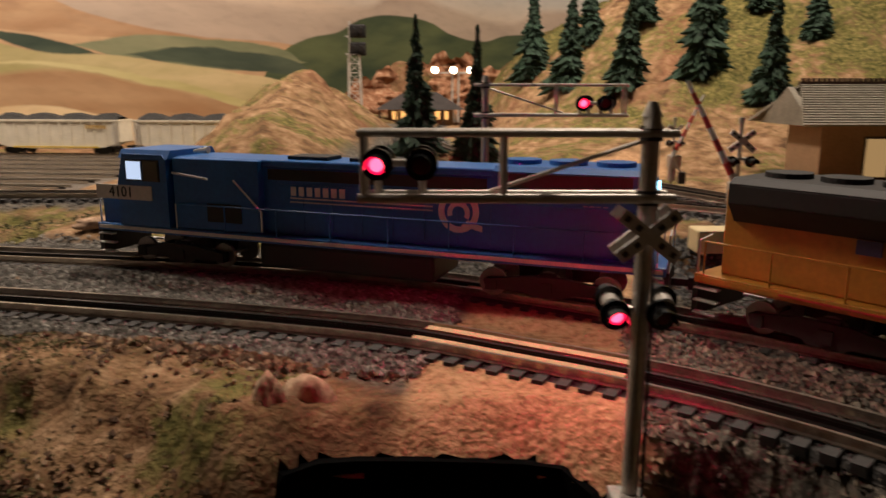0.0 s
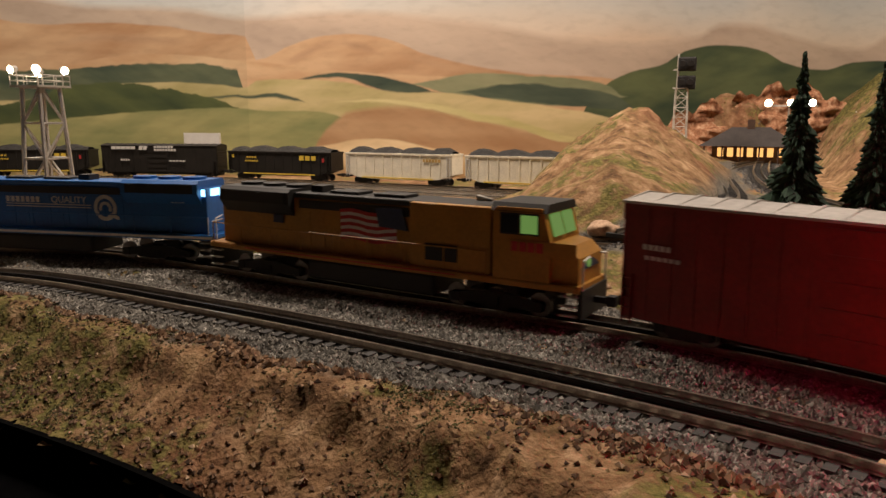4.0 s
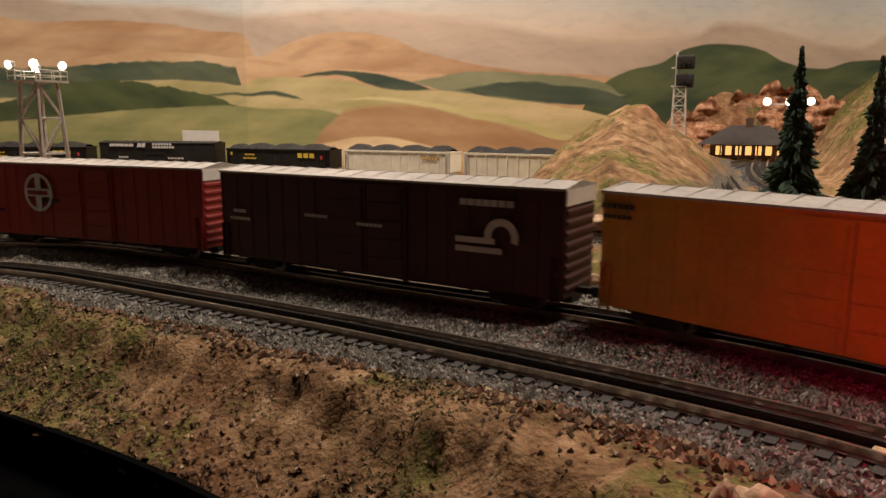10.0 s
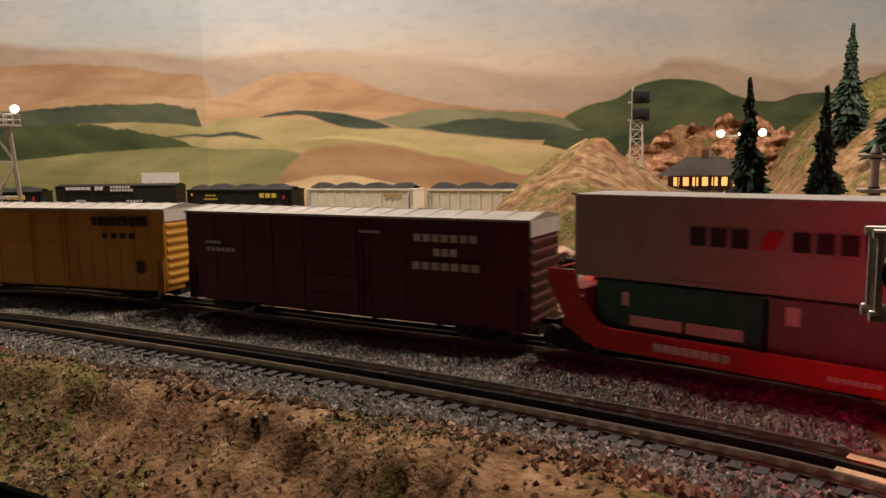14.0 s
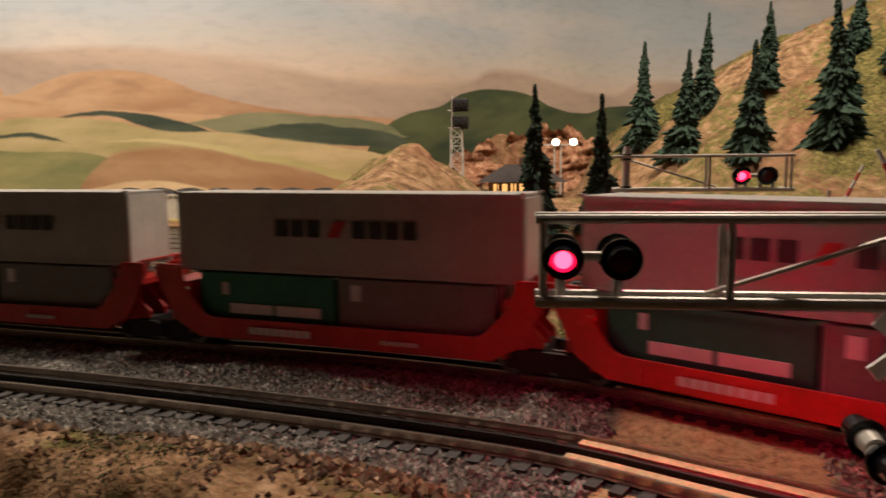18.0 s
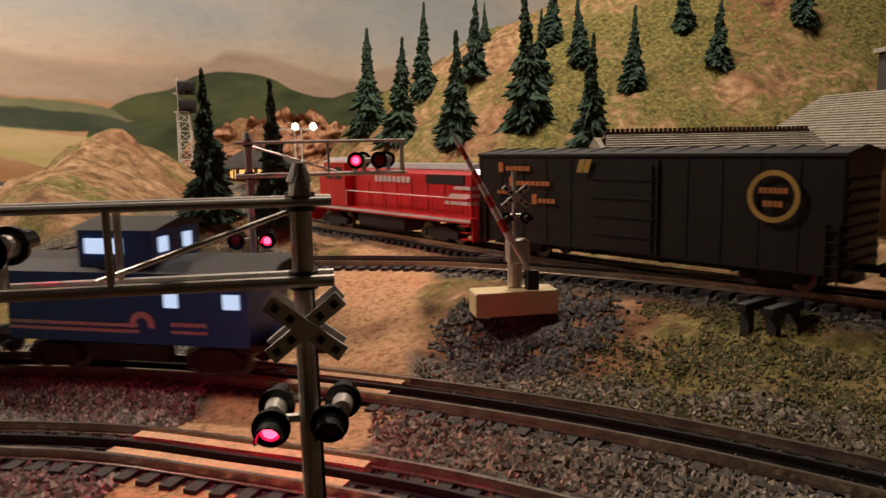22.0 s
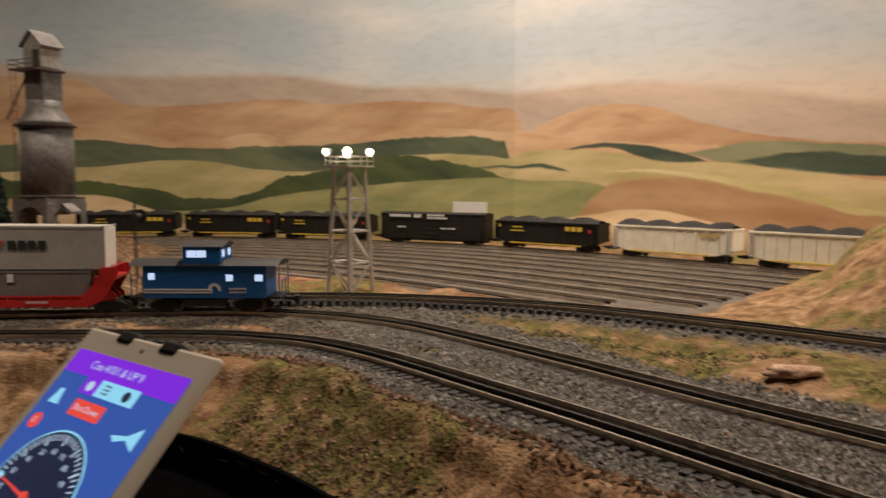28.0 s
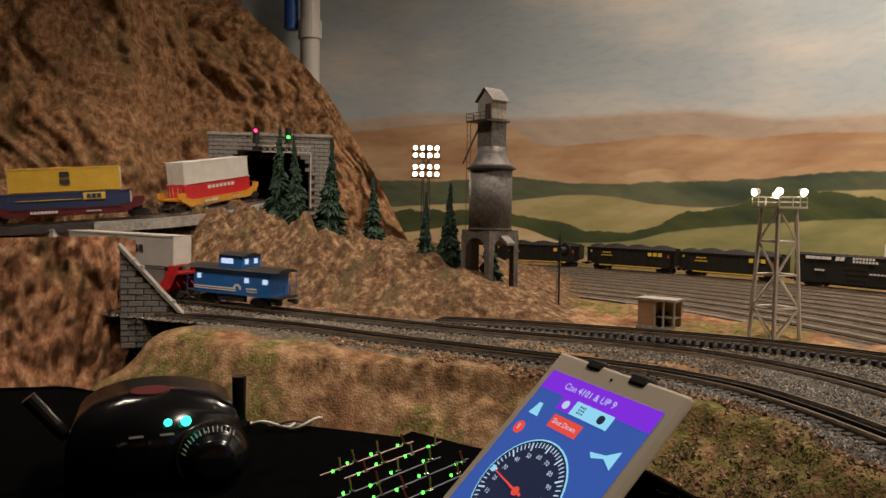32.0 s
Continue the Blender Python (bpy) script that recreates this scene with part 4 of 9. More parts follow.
    col = patch(col, [(0.4985, 0.286), (0.505, 0.299), (0.517, 0.305), (0.530, 0.297), (0.545, 0.268), (0.556, 0.238)], [(0.4985, 0.286), (0.517, 0.284), (0.5336, 0.247), (0.545, 0.238), (0.556, 0.238)], WOOD, WOODS, 22)
    col = patch(col, [(0.5565, 0.238), (0.567, 0.257), (0.580, 0.271), (0.60, 0.260), (0.615, 0.240), (0.63, 0.19)], [(0.5565, 0.238), (0.57, 0.226), (0.582, 0.212), (0.60, 0.198), (0.615, 0.188), (0.63, 0.19)], WOOD, WOODS, 23)
    col = patch(col, [(0.4812, 0.242), (0.490, 0.245), (0.499, 0.234), (0.508, 0.212)], [(0.4812, 0.228), (0.490, 0.227), (0.508, 0.212)], WOOD, WOODS, 24)
    col = layer(col, [(0.2, 0.19), (0.283, 0.193), (0.311, 0.162), (0.338, 0.123), (0.374, 0.20), (0.393, 0.235), (0.42, 0.285), (0.446, 0.26), (0.469, 0.218), (0.4795, 0.185), (0.4802, 0.02), (0.6, 0.0)], (0.035, 0.055, 0.03), (0.11, 0.13, 0.05), 7, wave=0.06, bands=(16, 14))
    col = layer(col, [(0.2, 0.09), (0.294, 0.075), (0.338, 0.08), (0.374, 0.138), (0.41, 0.17), (0.44, 0.19), (0.479, 0.198), (0.4824, 0.192), (0.51, 0.186), (0.531, 0.13), (0.556, 0.12), (0.60, 0.08)], (0.20, 0.225, 0.095), (0.42, 0.38, 0.17), 8, wave=0.012, bands=(14, 18))
    col = layer(col, [(0.500, 0.0), (0.508, 0.095), (0.515, 0.155), (0.523, 0.190), (0.54, 0.200), (0.563, 0.166), (0.591, 0.115), (0.613, 0.067), (0.63, 0.0)], (0.36, 0.20, 0.10), (0.49, 0.315, 0.175), 9, soft=0.008, bands=(14, 20))
    col = layer(col, [(0.2, 0.07), (0.238, 0.099), (0.286, 0.138), (0.311, 0.092), (0.33, 0.02), (0.36, -0.05), (0.48, -0.05), (0.495, 0.055), (0.513, 0.086), (0.531, 0.105), (0.547, 0.087), (0.563, 0.05), (0.58, 0.0)], (0.62, 0.44, 0.24), (0.78, 0.60, 0.36), 10, bands=(20, 26))
    col = patch(col, [(0.505, 0.205), (0.52, 0.224), (0.54, 0.222), (0.56, 0.196), (0.58, 0.160), (0.60, 0.115), (0.612, 0.09)], [(0.505, 0.205), (0.52, 0.215), (0.54, 0.203), (0.56, 0.172), (0.58, 0.135), (0.60, 0.092), (0.612, 0.09)], (0.50, 0.44, 0.19), (0.66, 0.57, 0.30), 25)
    # the panel on one side of the seam is printed darker and greener
    side = math_("LESS_THAN", sep.outputs[0], 0.4805)
    tint = N("ShaderNodeMix")
    tint.data_type, tint.blend_type = "RGBA", "MULTIPLY"
    tint.inputs[7].default_value = (0.90, 0.92, 0.92, 1)
    # fine brush marks over everything
    brush = N("ShaderNodeMix")
    brush.data_type, brush.blend_type = "RGBA", "MULTIPLY"
    brush.inputs[0].default_value = 1.0
    K(col, brush.inputs[6])
    K(ramp(streak(150, 46, 7, 2.7), [(0.33, (0.92, 0.92, 0.92)), (0.52, (1, 1, 1)), (0.68, (1.0, 1.0, 1.0))]), brush.inputs[7])
    col = brush.outputs[2]
    K(side, tint.inputs[0]), K(col, tint.inputs[6])
    K(tint.outputs[2], b.inputs["Base Color"])
    return m


def wall_sheet(name, line, z0, z1, material, label, category, u=True, rows=8):
    bm = bmesh.new()
    lay = bm.loops.layers.uv.new("UVMap")
    n = len(line)
    s = np.r_[0, np.cumsum(np.linalg.norm(np.diff(line[:, :2], axis=0), axis=1))]
    s = s / s[-1]
    grid = [[bm.verts.new((p[0], p[1], z0 + (z1 - z0) * r / rows)) for p in line] for r in range(rows + 1)]
    for r in range(rows):
        for i in range(n - 1):
            f = bm.faces.new((grid[r][i], grid[r][i + 1], grid[r + 1][i + 1], grid[r + 1][i]))
            for l, (a, c) in zip(f.loops, ((i, r), (i + 1, r), (i + 1, r + 1), (i, r + 1))):
                l[lay].uv = (s[a], z0 + (z1 - z0) * c / rows)
    ob = obj(name, bm, material, smooth=True)
    return tagged(ob, label, category, kind="structure")


M["landscape"] = backdrop_material()
wall_line = catmull(WALL, 0.02)[0]
bd = wall_sheet("backdrop", wall_line, -0.12, 1.35, M["landscape"], "painted backdrop of rolling hills under a hazy sky", "backdrop")
sol = bd.modifiers.new("thickness", "SOLIDIFY")
sol.thickness, sol.offset = 0.012, 1.0
# a proud overlap where two painted panels meet
j = int(np.argmin(np.abs(np.linspace(0, 1, len(wall_line)) - 0.4805)))
part("panel_seam", rod((wall_line[j][0], wall_line[j][1] - 0.004, 0.0), (wall_line[j][0], wall_line[j][1] - 0.004, 1.3), 0.0012, n=6), M["wall"], bd)
# closed room
room = bmesh.new()
for a in ((-4.6, -7.2, -1.05, 3.4, -7.0, 1.9), (-4.8, -7.2, -1.05, -4.6, 3.8, 1.9), (3.4, -7.2, -1.05, 3.6, 3.8, 1.9), (-4.8, 3.6, -1.05, 3.6, 3.8, 1.9)):
    box(room, *a)
tagged(obj("wall_room", room, M["wall"]), "plain dim plaster walls of the train room", "wall", kind="structure")
tagged(obj("ceiling", boxm(-4.8, -7.2, 1.9, 3.6, 3.8, 2.0), M["wall"]), "plain low ceiling of the train room", "ceiling", kind="structure")
tagged(obj("floor", boxm(-4.8, -7.2, -1.15, 3.6, 3.8, -1.05), M["fascia"]), "dark floor of the train room", "floor", kind="structure")

# ---- trees ----
def gz(x, y):
    return float(ground_z(np.array([x]), np.array([y]), 1.0)[0])


def conifer(seed, height, wide):
    """A tapered trunk with drooping tiers of needle sprays."""
    r = random.Random(seed)
    root = thing("conifer", "dark green model conifer with ragged drooping branches", "tree", "conifers on the layout")
    part("trunk", rod((0, 0, -0.01), (0, 0, height * 0.93), 0.0028, 0.0006, n=7), M["bark"], root)
    bm = bmesh.new()
    tiers = int(height / 0.0050)
    lump = [[r.uniform(0.62, 1.25) for _ in range(7)] for _ in range(tiers // 3 + 2)]
    for k in range(tiers):
        f = k / tiers
        z = height * (0.05 + 0.95 * f)
        rad = wide * (0.42 * (1 - f) + 0.58 * (1 - f) ** 1.9) * (0.80 + 0.28 * math.sin(k * 1.45 + seed) ** 2 + 0.12 * r.random()) + 0.0030
        n = max(12, int(42 * (1 - f) + 12))
        for i in range(n):
            a = 6.283 * (i + r.random()) / n
            l = rad * (0.45 + 0.60 * r.random()) * lump[k // 3][int(a / 6.284 * 7) % 7]
            dz = -l * (0.15 + 0.42 * r.random())
            ca, sa = math.cos(a), math.sin(a)
            w = l * (0.06 + 0.09 * r.random()) + 0.0007
            j = r.uniform(0.0, 0.45)
            p0 = (ca * l * j, sa * l * j, z + 0.002 + r.uniform(-0.002, 0.002))
            tip = (ca * l, sa * l, z + dz)
            m1 = (ca * l * 0.68 - sa * w, sa * l * 0.68 + ca * w, z + dz * 0.55)
            m2 = (ca * l * 0.68 + sa * w, sa * l * 0.68 - ca * w, z + dz * 0.55)
            top = (ca * l * 0.6, sa * l * 0.6, z + dz * 0.25 + 0.003)
            low = (ca * l * 0.62, sa * l * 0.62, z + dz * 0.6 - 0.005)
            v = [bm.verts.new(q) for q in (p0, m1, tip, m2, top, low)]
            for q in ((0, 1, 4), (1, 2, 4), (2, 3, 4), (3, 0, 4), (0, 5, 1), (1, 5, 2), (2, 5, 3), (3, 5, 0)):
                bm.faces.new([v[i] for i in q])
    part("crown", bm, M["needle"], root)
    return root


KINDS = [conifer(11, 0.17, 0.036), conifer(12, 0.17, 0.032), conifer(13, 0.17, 0.038)]
spots = [(-0.030, 0.94, 0.176), (0.045, 0.93, 0.172), (0.228, 1.883, 0.235), (0.281, 1.668, 0.207), (0.359, 1.837, 0.207), (0.381, 1.533, 0.201), (0.469, 1.764, 0.17), (0.549, 1.981, 0.096), (0.53, 1.518, 0.256), (0.595, 1.66, 0.142),
         (0.67, 1.794, 0.162), (0.698, 1.676, 0.149), (0.609, 1.387, 0.2), (0.772, 1.555, 0.169), (0.955, 1.685, 0.13), (0.969, 1.563, 0.144), (1.10, 1.75, 0.15), (1.2, 1.6, 0.15)]
rt = random.Random(5)
for i, (x, y, h) in enumerate(spots):
    k = h / 0.17 * (1.10 if i > 1 else 1.0)
    src = KINDS[i % 3]
    c = src if i < 3 else copy_thing(src, Matrix())
    c.matrix_basis = pose(x, y, gz(x, y) - 0.004, rt.uniform(-3, 3), rt.uniform(-3, 3), rt.uniform(0, 360)) @ Matrix.Diagonal((k, k, k, 1))


def lattice(root, name, material, x, y, z0, z1, w0, w1, bays, r=0.0014):
    """Four leaning legs with cross bracing."""
    def corner(i, f):
        w = w0 + (w1 - w0) * f
        sx, sy = ((-1, -1), (1, -1), (1, 1), (-1, 1))[i % 4]
        return Vector((x + sx * w / 2, y + sy * w / 2, z0 + (z1 - z0) * f))
    for i in range(4):
        part("leg", rod(corner(i, 0), corner(i, 1), r * 1.25, n=6), material, root)
        for b in range(bays):
            f0, f1 = b / bays, (b + 1) / bays
            part("brace", rod(corner(i, f0), corner(i + 1, f1), r * 0.7, n=5) if (b + i) % 2 else rod(corner(i + 1, f0), corner(i, f1), r * 0.7, n=5), material, root)
            part("strut", rod(corner(i, f1), corner(i + 1, f1), r * 0.7, n=5), material, root)


def flood_lamp(root, x, y, z, r, d, material="glow_lamp"):
    """A can with a lit face; d is the way that it looks."""
    d = Vector(d).normalized()
    p = Vector((x, y, z))
    can = part("lamp_can", rod(p, p + d * r * 1.6, r * 0.7, r, n=14), M["steeltower"], root)
    part("lens", rod(p + d * r * 1.6, p + d * r * 1.75, r * 0.92, n=14), M[material], can, "white-hot lit lens")


def yard_tower():
    t = thing("floodlight_tower", "silver lattice yard tower with four lit floodlights", "light tower")
    x, y, z = -1.101, 0.869, 0.213
    lattice(t, "t", M["steeltower"], x, y, gz(x, y) - 0.004, z, 0.054, 0.036, 4, 0.0027)
    part("platform", boxm(x - 0.030, y - 0.030, z, x + 0.030, y + 0.030, z + 0.003), M["steeltower"], t)
    for zz in (z + 0.010, z + 0.018):
        for a, b in (((-1, -1), (1, -1)), ((1, -1), (1, 1)), ((1, 1), (-1, 1)), ((-1, 1), (-1, -1))):
            part("railing", rod((x + a[0] * 0.029, y + a[1] * 0.029, zz), (x + b[0] * 0.029, y + b[1] * 0.029, zz), 0.0008, n=5), M["steeltower"], t)
    for a in (-1, 0, 1):
        for b in (-1, 0, 1):
            if a or b:
                part("railing_post", rod((x + a * 0.029, y + b * 0.029, z), (x + a * 0.029, y + b * 0.029, z + 0.018), 0.0008, n=5), M["steeltower"], t)
    for sx in (-1, 1):
        for sy in (-1, 1):
            part("lamp_post", rod((x + sx * 0.022, y + sy * 0.022, z + 0.003), (x + sx * 0.022, y + sy * 0.022, z + 0.026), 0.0012, n=6), M["steeltower"], t)
            flood_lamp(t, x + sx * 0.022, y + sy * 0.022, z + 0.028, 0.0062, (0.5 * sx + 0.5, sy * 0.4 - 0.7, -0.25))
    part("ladder", boxm(x - 0.0015, y - 0.004, gz(x, y), x + 0.0015, y - 0.0025, z), M["rust"], t, "dark ladder up the middle")
    return t


yard_tower()


def stadium_light():
    t = thing("stadium_light", "slim lattice mast with sixteen lit floodlights in rows", "light mast")
    x, y = -1.879, 0.523
    lattice(t, "s", M["rust"], x, y, gz(x, y), 0.34, 0.020, 0.014, 9, 0.0009)
    n = Vector((0.95, -0.31, 0)).normalized()
    side = Vector((0.31, 0.95, 0))
    for row, z in enumerate((0.352, 0.334, 0.306, 0.288)):
        a, b = Vector((x, y, z - 0.008)) - side * 0.036, Vector((x, y, z - 0.008)) + side * 0.036
        part("crossarm", rod(a, b, 0.0013, n=6), M["rust"], t)
        for k in range(4):
            p = Vector((x, y, z)) + side * (-0.0265 + k * 0.0177)
            flood_lamp(t, *p, 0.0056, n)
    part("mast_top", rod((x, y, 0.33), (x, y, 0.355), 0.0016, n=6), M["rust"], t)


stadium_light()


def coal_tower():
    t = thing("coaling_tower", "tall sooty steel coaling tower on four legs with rooftop shed", "coaling tower")
    x, y, w, S = -1.60, 0.575, 0.043, M["coalsteel"]
    R = pose(x, y, 0, 0, 0, 20)

    def add(name, bm, m=S, label=""):
        o = part(name, bm, m, t, label)
        o.matrix_local = R
        return o

    def frustum(z0, z1, a, b):
        bm = bmesh.new()
        v = [bm.verts.new((sx * q, sy * q, z)) for z, q in ((z0, a), (z1, b)) for sx, sy in ((-1, -1), (1, -1), (1, 1), (-1, 1))]
        for f in ((3, 2, 1, 0), (4, 5, 6, 7), (0, 1, 5, 4), (1, 2, 6, 5), (2, 3, 7, 6), (3, 0, 4, 7)):
            bm.faces.new([v[i] for i in f])
        return bm

    g = gz(x, y)
    for sx in (-1, 1):
        for sy in (-1, 1):
            add("leg", boxm(sx * w * 0.85 - 0.007, sy * w * 0.85 - 0.007, g - 0.004, sx * w * 0.85 + 0.007, sy * w * 0.85 + 0.007, 0.150, bevel=0.001))
            add("footing", boxm(sx * w * 0.85 - 0.011, sy * w * 0.85 - 0.011, g - 0.006, sx * w * 0.85 + 0.011, sy * w * 0.85 + 0.011, g + 0.008), M["concrete"])
    add("hopper", frustum(0.128, 0.160, w * 0.55, w))
    def turned(profile, n=28):
        """A round body from (height, radius) pairs."""
        bm = bmesh.new()
        rings = [[bm.verts.new((r_ * math.cos(6.2832 * k / n), r_ * math.sin(6.2832 * k / n), z_)) for k in range(n)] for z_, r_ in profile]
        for p, q in zip(rings, rings[1:]):
            for k in range(n):
                bm.faces.new((p[k], p[(k + 1) % n], q[(k + 1) % n], q[k]))
        bm.faces.new(rings[0][::-1]), bm.faces.new(rings[-1])
        return bm

    R_ = w * 1.06
    add("bin", turned([(0.160, R_), (0.288, R_)]), S, "round sooty steel bin").data.shade_smooth()
    for z in (0.162, 0.285):
        add("band", turned([(z, R_ + 0.0016), (z + 0.003, R_ + 0.0016)]))
    add("eave", turned([(0.289, R_ + 0.007), (0.292, R_ + 0.007)]), M["rust"])
    add("roof_hip", turned([(0.292, R_ + 0.004), (0.300, R_ * 0.93), (0.312, R_ * 0.76), (0.324, R_ * 0.66), (0.336, R_ * 0.62)]), S, "flared conical roof").data.shade_smooth()
    for s_ in (-1, 1):
        arch = [(-w, 0.160), (-w, 0.110), (-w * 0.72, 0.110)] + [(w * 0.72 * math.cos(a), 0.118 + 0.026 * math.sin(a)) for a in np.linspace(math.pi, 0, 9)] + [(w * 0.72, 0.110), (w, 0.110), (w, 0.160)]
        lo_, hi_ = sorted((s_ * w * 0.86, s_ * w * 0.98))
        add("arch_plate", prismm(arch, "y", lo_, hi_), S)
        add("arch_plate", prismm(arch, "x", lo_, hi_), S)
    add("elevator_shaft", boxm(-w * 0.5, -w * 0.5, 0.330, w * 0.5, w * 0.5, 0.395))
    add("catwalk", boxm(-w * 0.9, -w * 0.9, 0.388, w * 0.62, w * 0.62, 0.391), M["rust"])
    for zz in (0.398, 0.406):
        for a, b in (((-0.9, -0.9), (0.6, -0.9)), ((-0.9, -0.9), (-0.9, 0.6))):
            add("railing", rod((a[0] * w, a[1] * w, zz), (b[0] * w, b[1] * w, zz), 0.0007, n=5), M["rust"])
    for k in range(4):
        add("railing_post", rod((-0.9 * w + k * 0.5 * w, -0.9 * w, 0.39), (-0.9 * w + k * 0.5 * w, -0.9 * w, 0.407), 0.0007, n=5), M["rust"])
        add("railing_post", rod((-0.9 * w, -0.9 * w + k * 0.5 * w, 0.39), (-0.9 * w, -0.9 * w + k * 0.5 * w, 0.407), 0.0007, n=5), M["rust"])
    add("head_house", boxm(-w * 0.5, -w * 0.5, 0.391, w * 0.5, w * 0.5, 0.432), M["concrete"], "grey rooftop shed")
    add("head_roof", prismm([(-w * 0.62, 0.430), (0, 0.458), (w * 0.62, 0.430), (w * 0.62, 0.4325), (0, 0.4605), (-w * 0.62, 0.4325)], "y", -w * 0.6, w * 0.6), S, "gabled shed roof")
    add("shed_gable", prismm([(-w * 0.5, 0.431), (0, 0.456), (w * 0.5, 0.431)], "y", -w * 0.5, w * 0.5), M["concrete"])
    add("shed_door", boxm(0.002, -w * 0.53, 0.393, 0.018, -w * 0.5, 0.425), M["rust"])
    ld = bmesh.new()
    for dx in (-0.005, 0.005):
        cyl(ld, (-w - 0.006, -w * 0.5 + dx, g), (-w - 0.006, -w * 0.5 + dx, 0.39), 0.0007, n=5)
    for k in range(26):
        z = g + 0.01 + k * 0.0145
        cyl(ld, (-w - 0.006, -w * 0.5 - 0.005, z), (-w - 0.006, -w * 0.5 + 0.005, z), 0.0005, n=4)
    add("ladder", ld, M["rust"])
    add("conveyor", boxm(-w - 0.012, -0.012, g, -w - 0.003, 0.012, 0.30), M["rust"], "dark enclosed bucket hoist")
    add("chute", prismm([(w, 0.15), (w + 0.022, 0.135), (w + 0.022, 0.13), (w, 0.14)], "y", -0.012, 0.012), S)
    add("brace_pipe", rod((-w, -w, 0.30), (-w * 0.4, -w * 0.4, 0.385), 0.0018, n=6), M["rust"])
    return t


coal_tower()


def dwarf_mast():
    t = thing("searchlight_signal", "black searchlight signal mast with round target and ladder", "signal")
    x, y = -1.475, 0.675
    g = gz(x, y)
    part("base", boxm(x - 0.014, y - 0.008, g - 0.003, x + 0.014, y + 0.008, g + 0.005, bevel=0.001), M["frame_black"], t)
    part("mast", rod((x, y, g), (x, y, 0.150), 0.0021, n=8), M["frame_black"], t)
    part("finial", rod((x, y, 0.150), (x, y, 0.162), 0.0016, 0.0002, n=8), M["frame_black"], t)
    d = Vector((-0.3, 0.95, 0)).normalized()
    e = Vector((0.95, 0.3, 0))
    c = Vector((x, y, 0.125)) + e * 0.014
    part("target", rod(c, c + d * 0.002, 0.0135, n=22), M["frame_black"], t)
    part("lamp_housing", rod(c - d * 0.014, c, 0.006, n=14), M["frame_black"], t)
    for k in (-1, 1):
        part("ladder_rail", rod((x - 0.006, y + k * 0.003, g), (x - 0.003, y + k * 0.003, 0.118), 0.0006, n=5), M["frame_black"], t)
    for k in range(12):
        z = g + 0.008 + k * 0.009
        part("rung", rod((x - 0.0055, y - 0.003, z), (x - 0.0055, y + 0.003, z), 0.0005, n=4), M["frame_black"], t)


dwarf_mast()


def relay_case():
    t = thing("relay_cabinet", "grey-brown trackside relay cabinet with open framed front", "cabinet")
    m = pose(-1.265, 0.765, 0, 0, 0, 32)
    g = gz(-1.265, 0.765) - 0.002
    for n, b, k in (("base", boxm(-0.036, -0.020, g, 0.036, 0.020, g + 0.006), "concrete"), ("side_panel", boxm(-0.034, -0.018, g + 0.006, -0.004, 0.018, g + 0.052), "tanwall"), ("back_panel", boxm(-0.004, 0.014, g + 0.006, 0.034, 0.018, g + 0.052), "tanwall"), ("roof", boxm(-0.037, -0.021, g + 0.052, 0.037, 0.021, g + 0.056, ), "concrete"), ("post", boxm(0.031, -0.018, g + 0.006, 0.034, -0.015, g + 0.052), "concrete"), ("post", boxm(0.012, -0.018, g + 0.006, 0.015, -0.015, g + 0.052), "concrete"), ("post", boxm(-0.004, -0.019, g + 0.006, -0.001, -0.016, g + 0.052), "concrete"), ("shelf", boxm(-0.004, -0.014, g + 0.022, 0.034, 0.014, g + 0.024), "concrete"), ("equipment", boxm(0.002, -0.006, g + 0.006, 0.010, 0.012, g + 0.03), "frame_black")):
        part(n, b, M[k], t).matrix_local = m


relay_case()

# ---- crossing signals ----
def flasher(root, p, d, r=0.0115, lit=False):
    """A black target with a hooded lens; d is the way that it faces."""
    p, d = Vector(p), Vector(d).normalized()
    disc = part("target", rod(p, p + d * 0.002, r, n=24), M["gloss_black"], root)
    part("housing", rod(p - d * 0.008, p, r * 0.5, r * 0.62, n=16), M["pipe"], disc)
    part("lens", rod(p + d * 0.002, p + d * 0.0034, r * 0.42, n=18), M["redlens"] if not lit else M["glow_red"] if d.y < 0 else M["glow_beam"], disc, "lit red lens" if lit else "dark red lens")
    # on lit heads this ring glows to stand for the lamp's halo
    part("lens_rim", rod(p + d * 0.002, p + d * 0.0028, r * 0.60, n=18), M["glow_rim"] if lit else M["redlens"], disc, "red glass rim, glowing as a halo when lit")
    bm = bmesh.new()
    q = d.to_track_quat("Z", "Y").to_matrix().to_4x4()
    up = q.inverted() @ Vector((0, 0, 1))
    a0 = math.atan2(up.y, up.x)
    for k in range(12):
        t0, t1 = a0 - 1.9 + 3.8 * k / 12, a0 - 1.9 + 3.8 * (k + 1) / 12
        f = lambda t, z, rr: Matrix.Translation(p) @ q @ Vector((rr * math.cos(t), rr * math.sin(t), z))
        v = [bm.verts.new(f(t, z, rr)) for t, z, rr in ((t0, 0.001, r * 0.62), (t1, 0.001, r * 0.62), (t1, 0.012, r * 0.62), (t0, 0.012, r * 0.62), (t0, 0.001, r * 0.70), (t1, 0.001, r * 0.70), (t1, 0.012, r * 0.70), (t0, 0.012, r * 0.70))]
        for face in ((0, 1, 2, 3), (7, 6, 5, 4), (3, 2, 6, 7), (0, 4, 5, 1)):
            bm.faces.new([v[i] for i in face])
    bmesh.ops.remove_doubles(bm, verts=bm.verts, dist=1e-5)
    part("hood", bm, M["gloss_black"], disc)


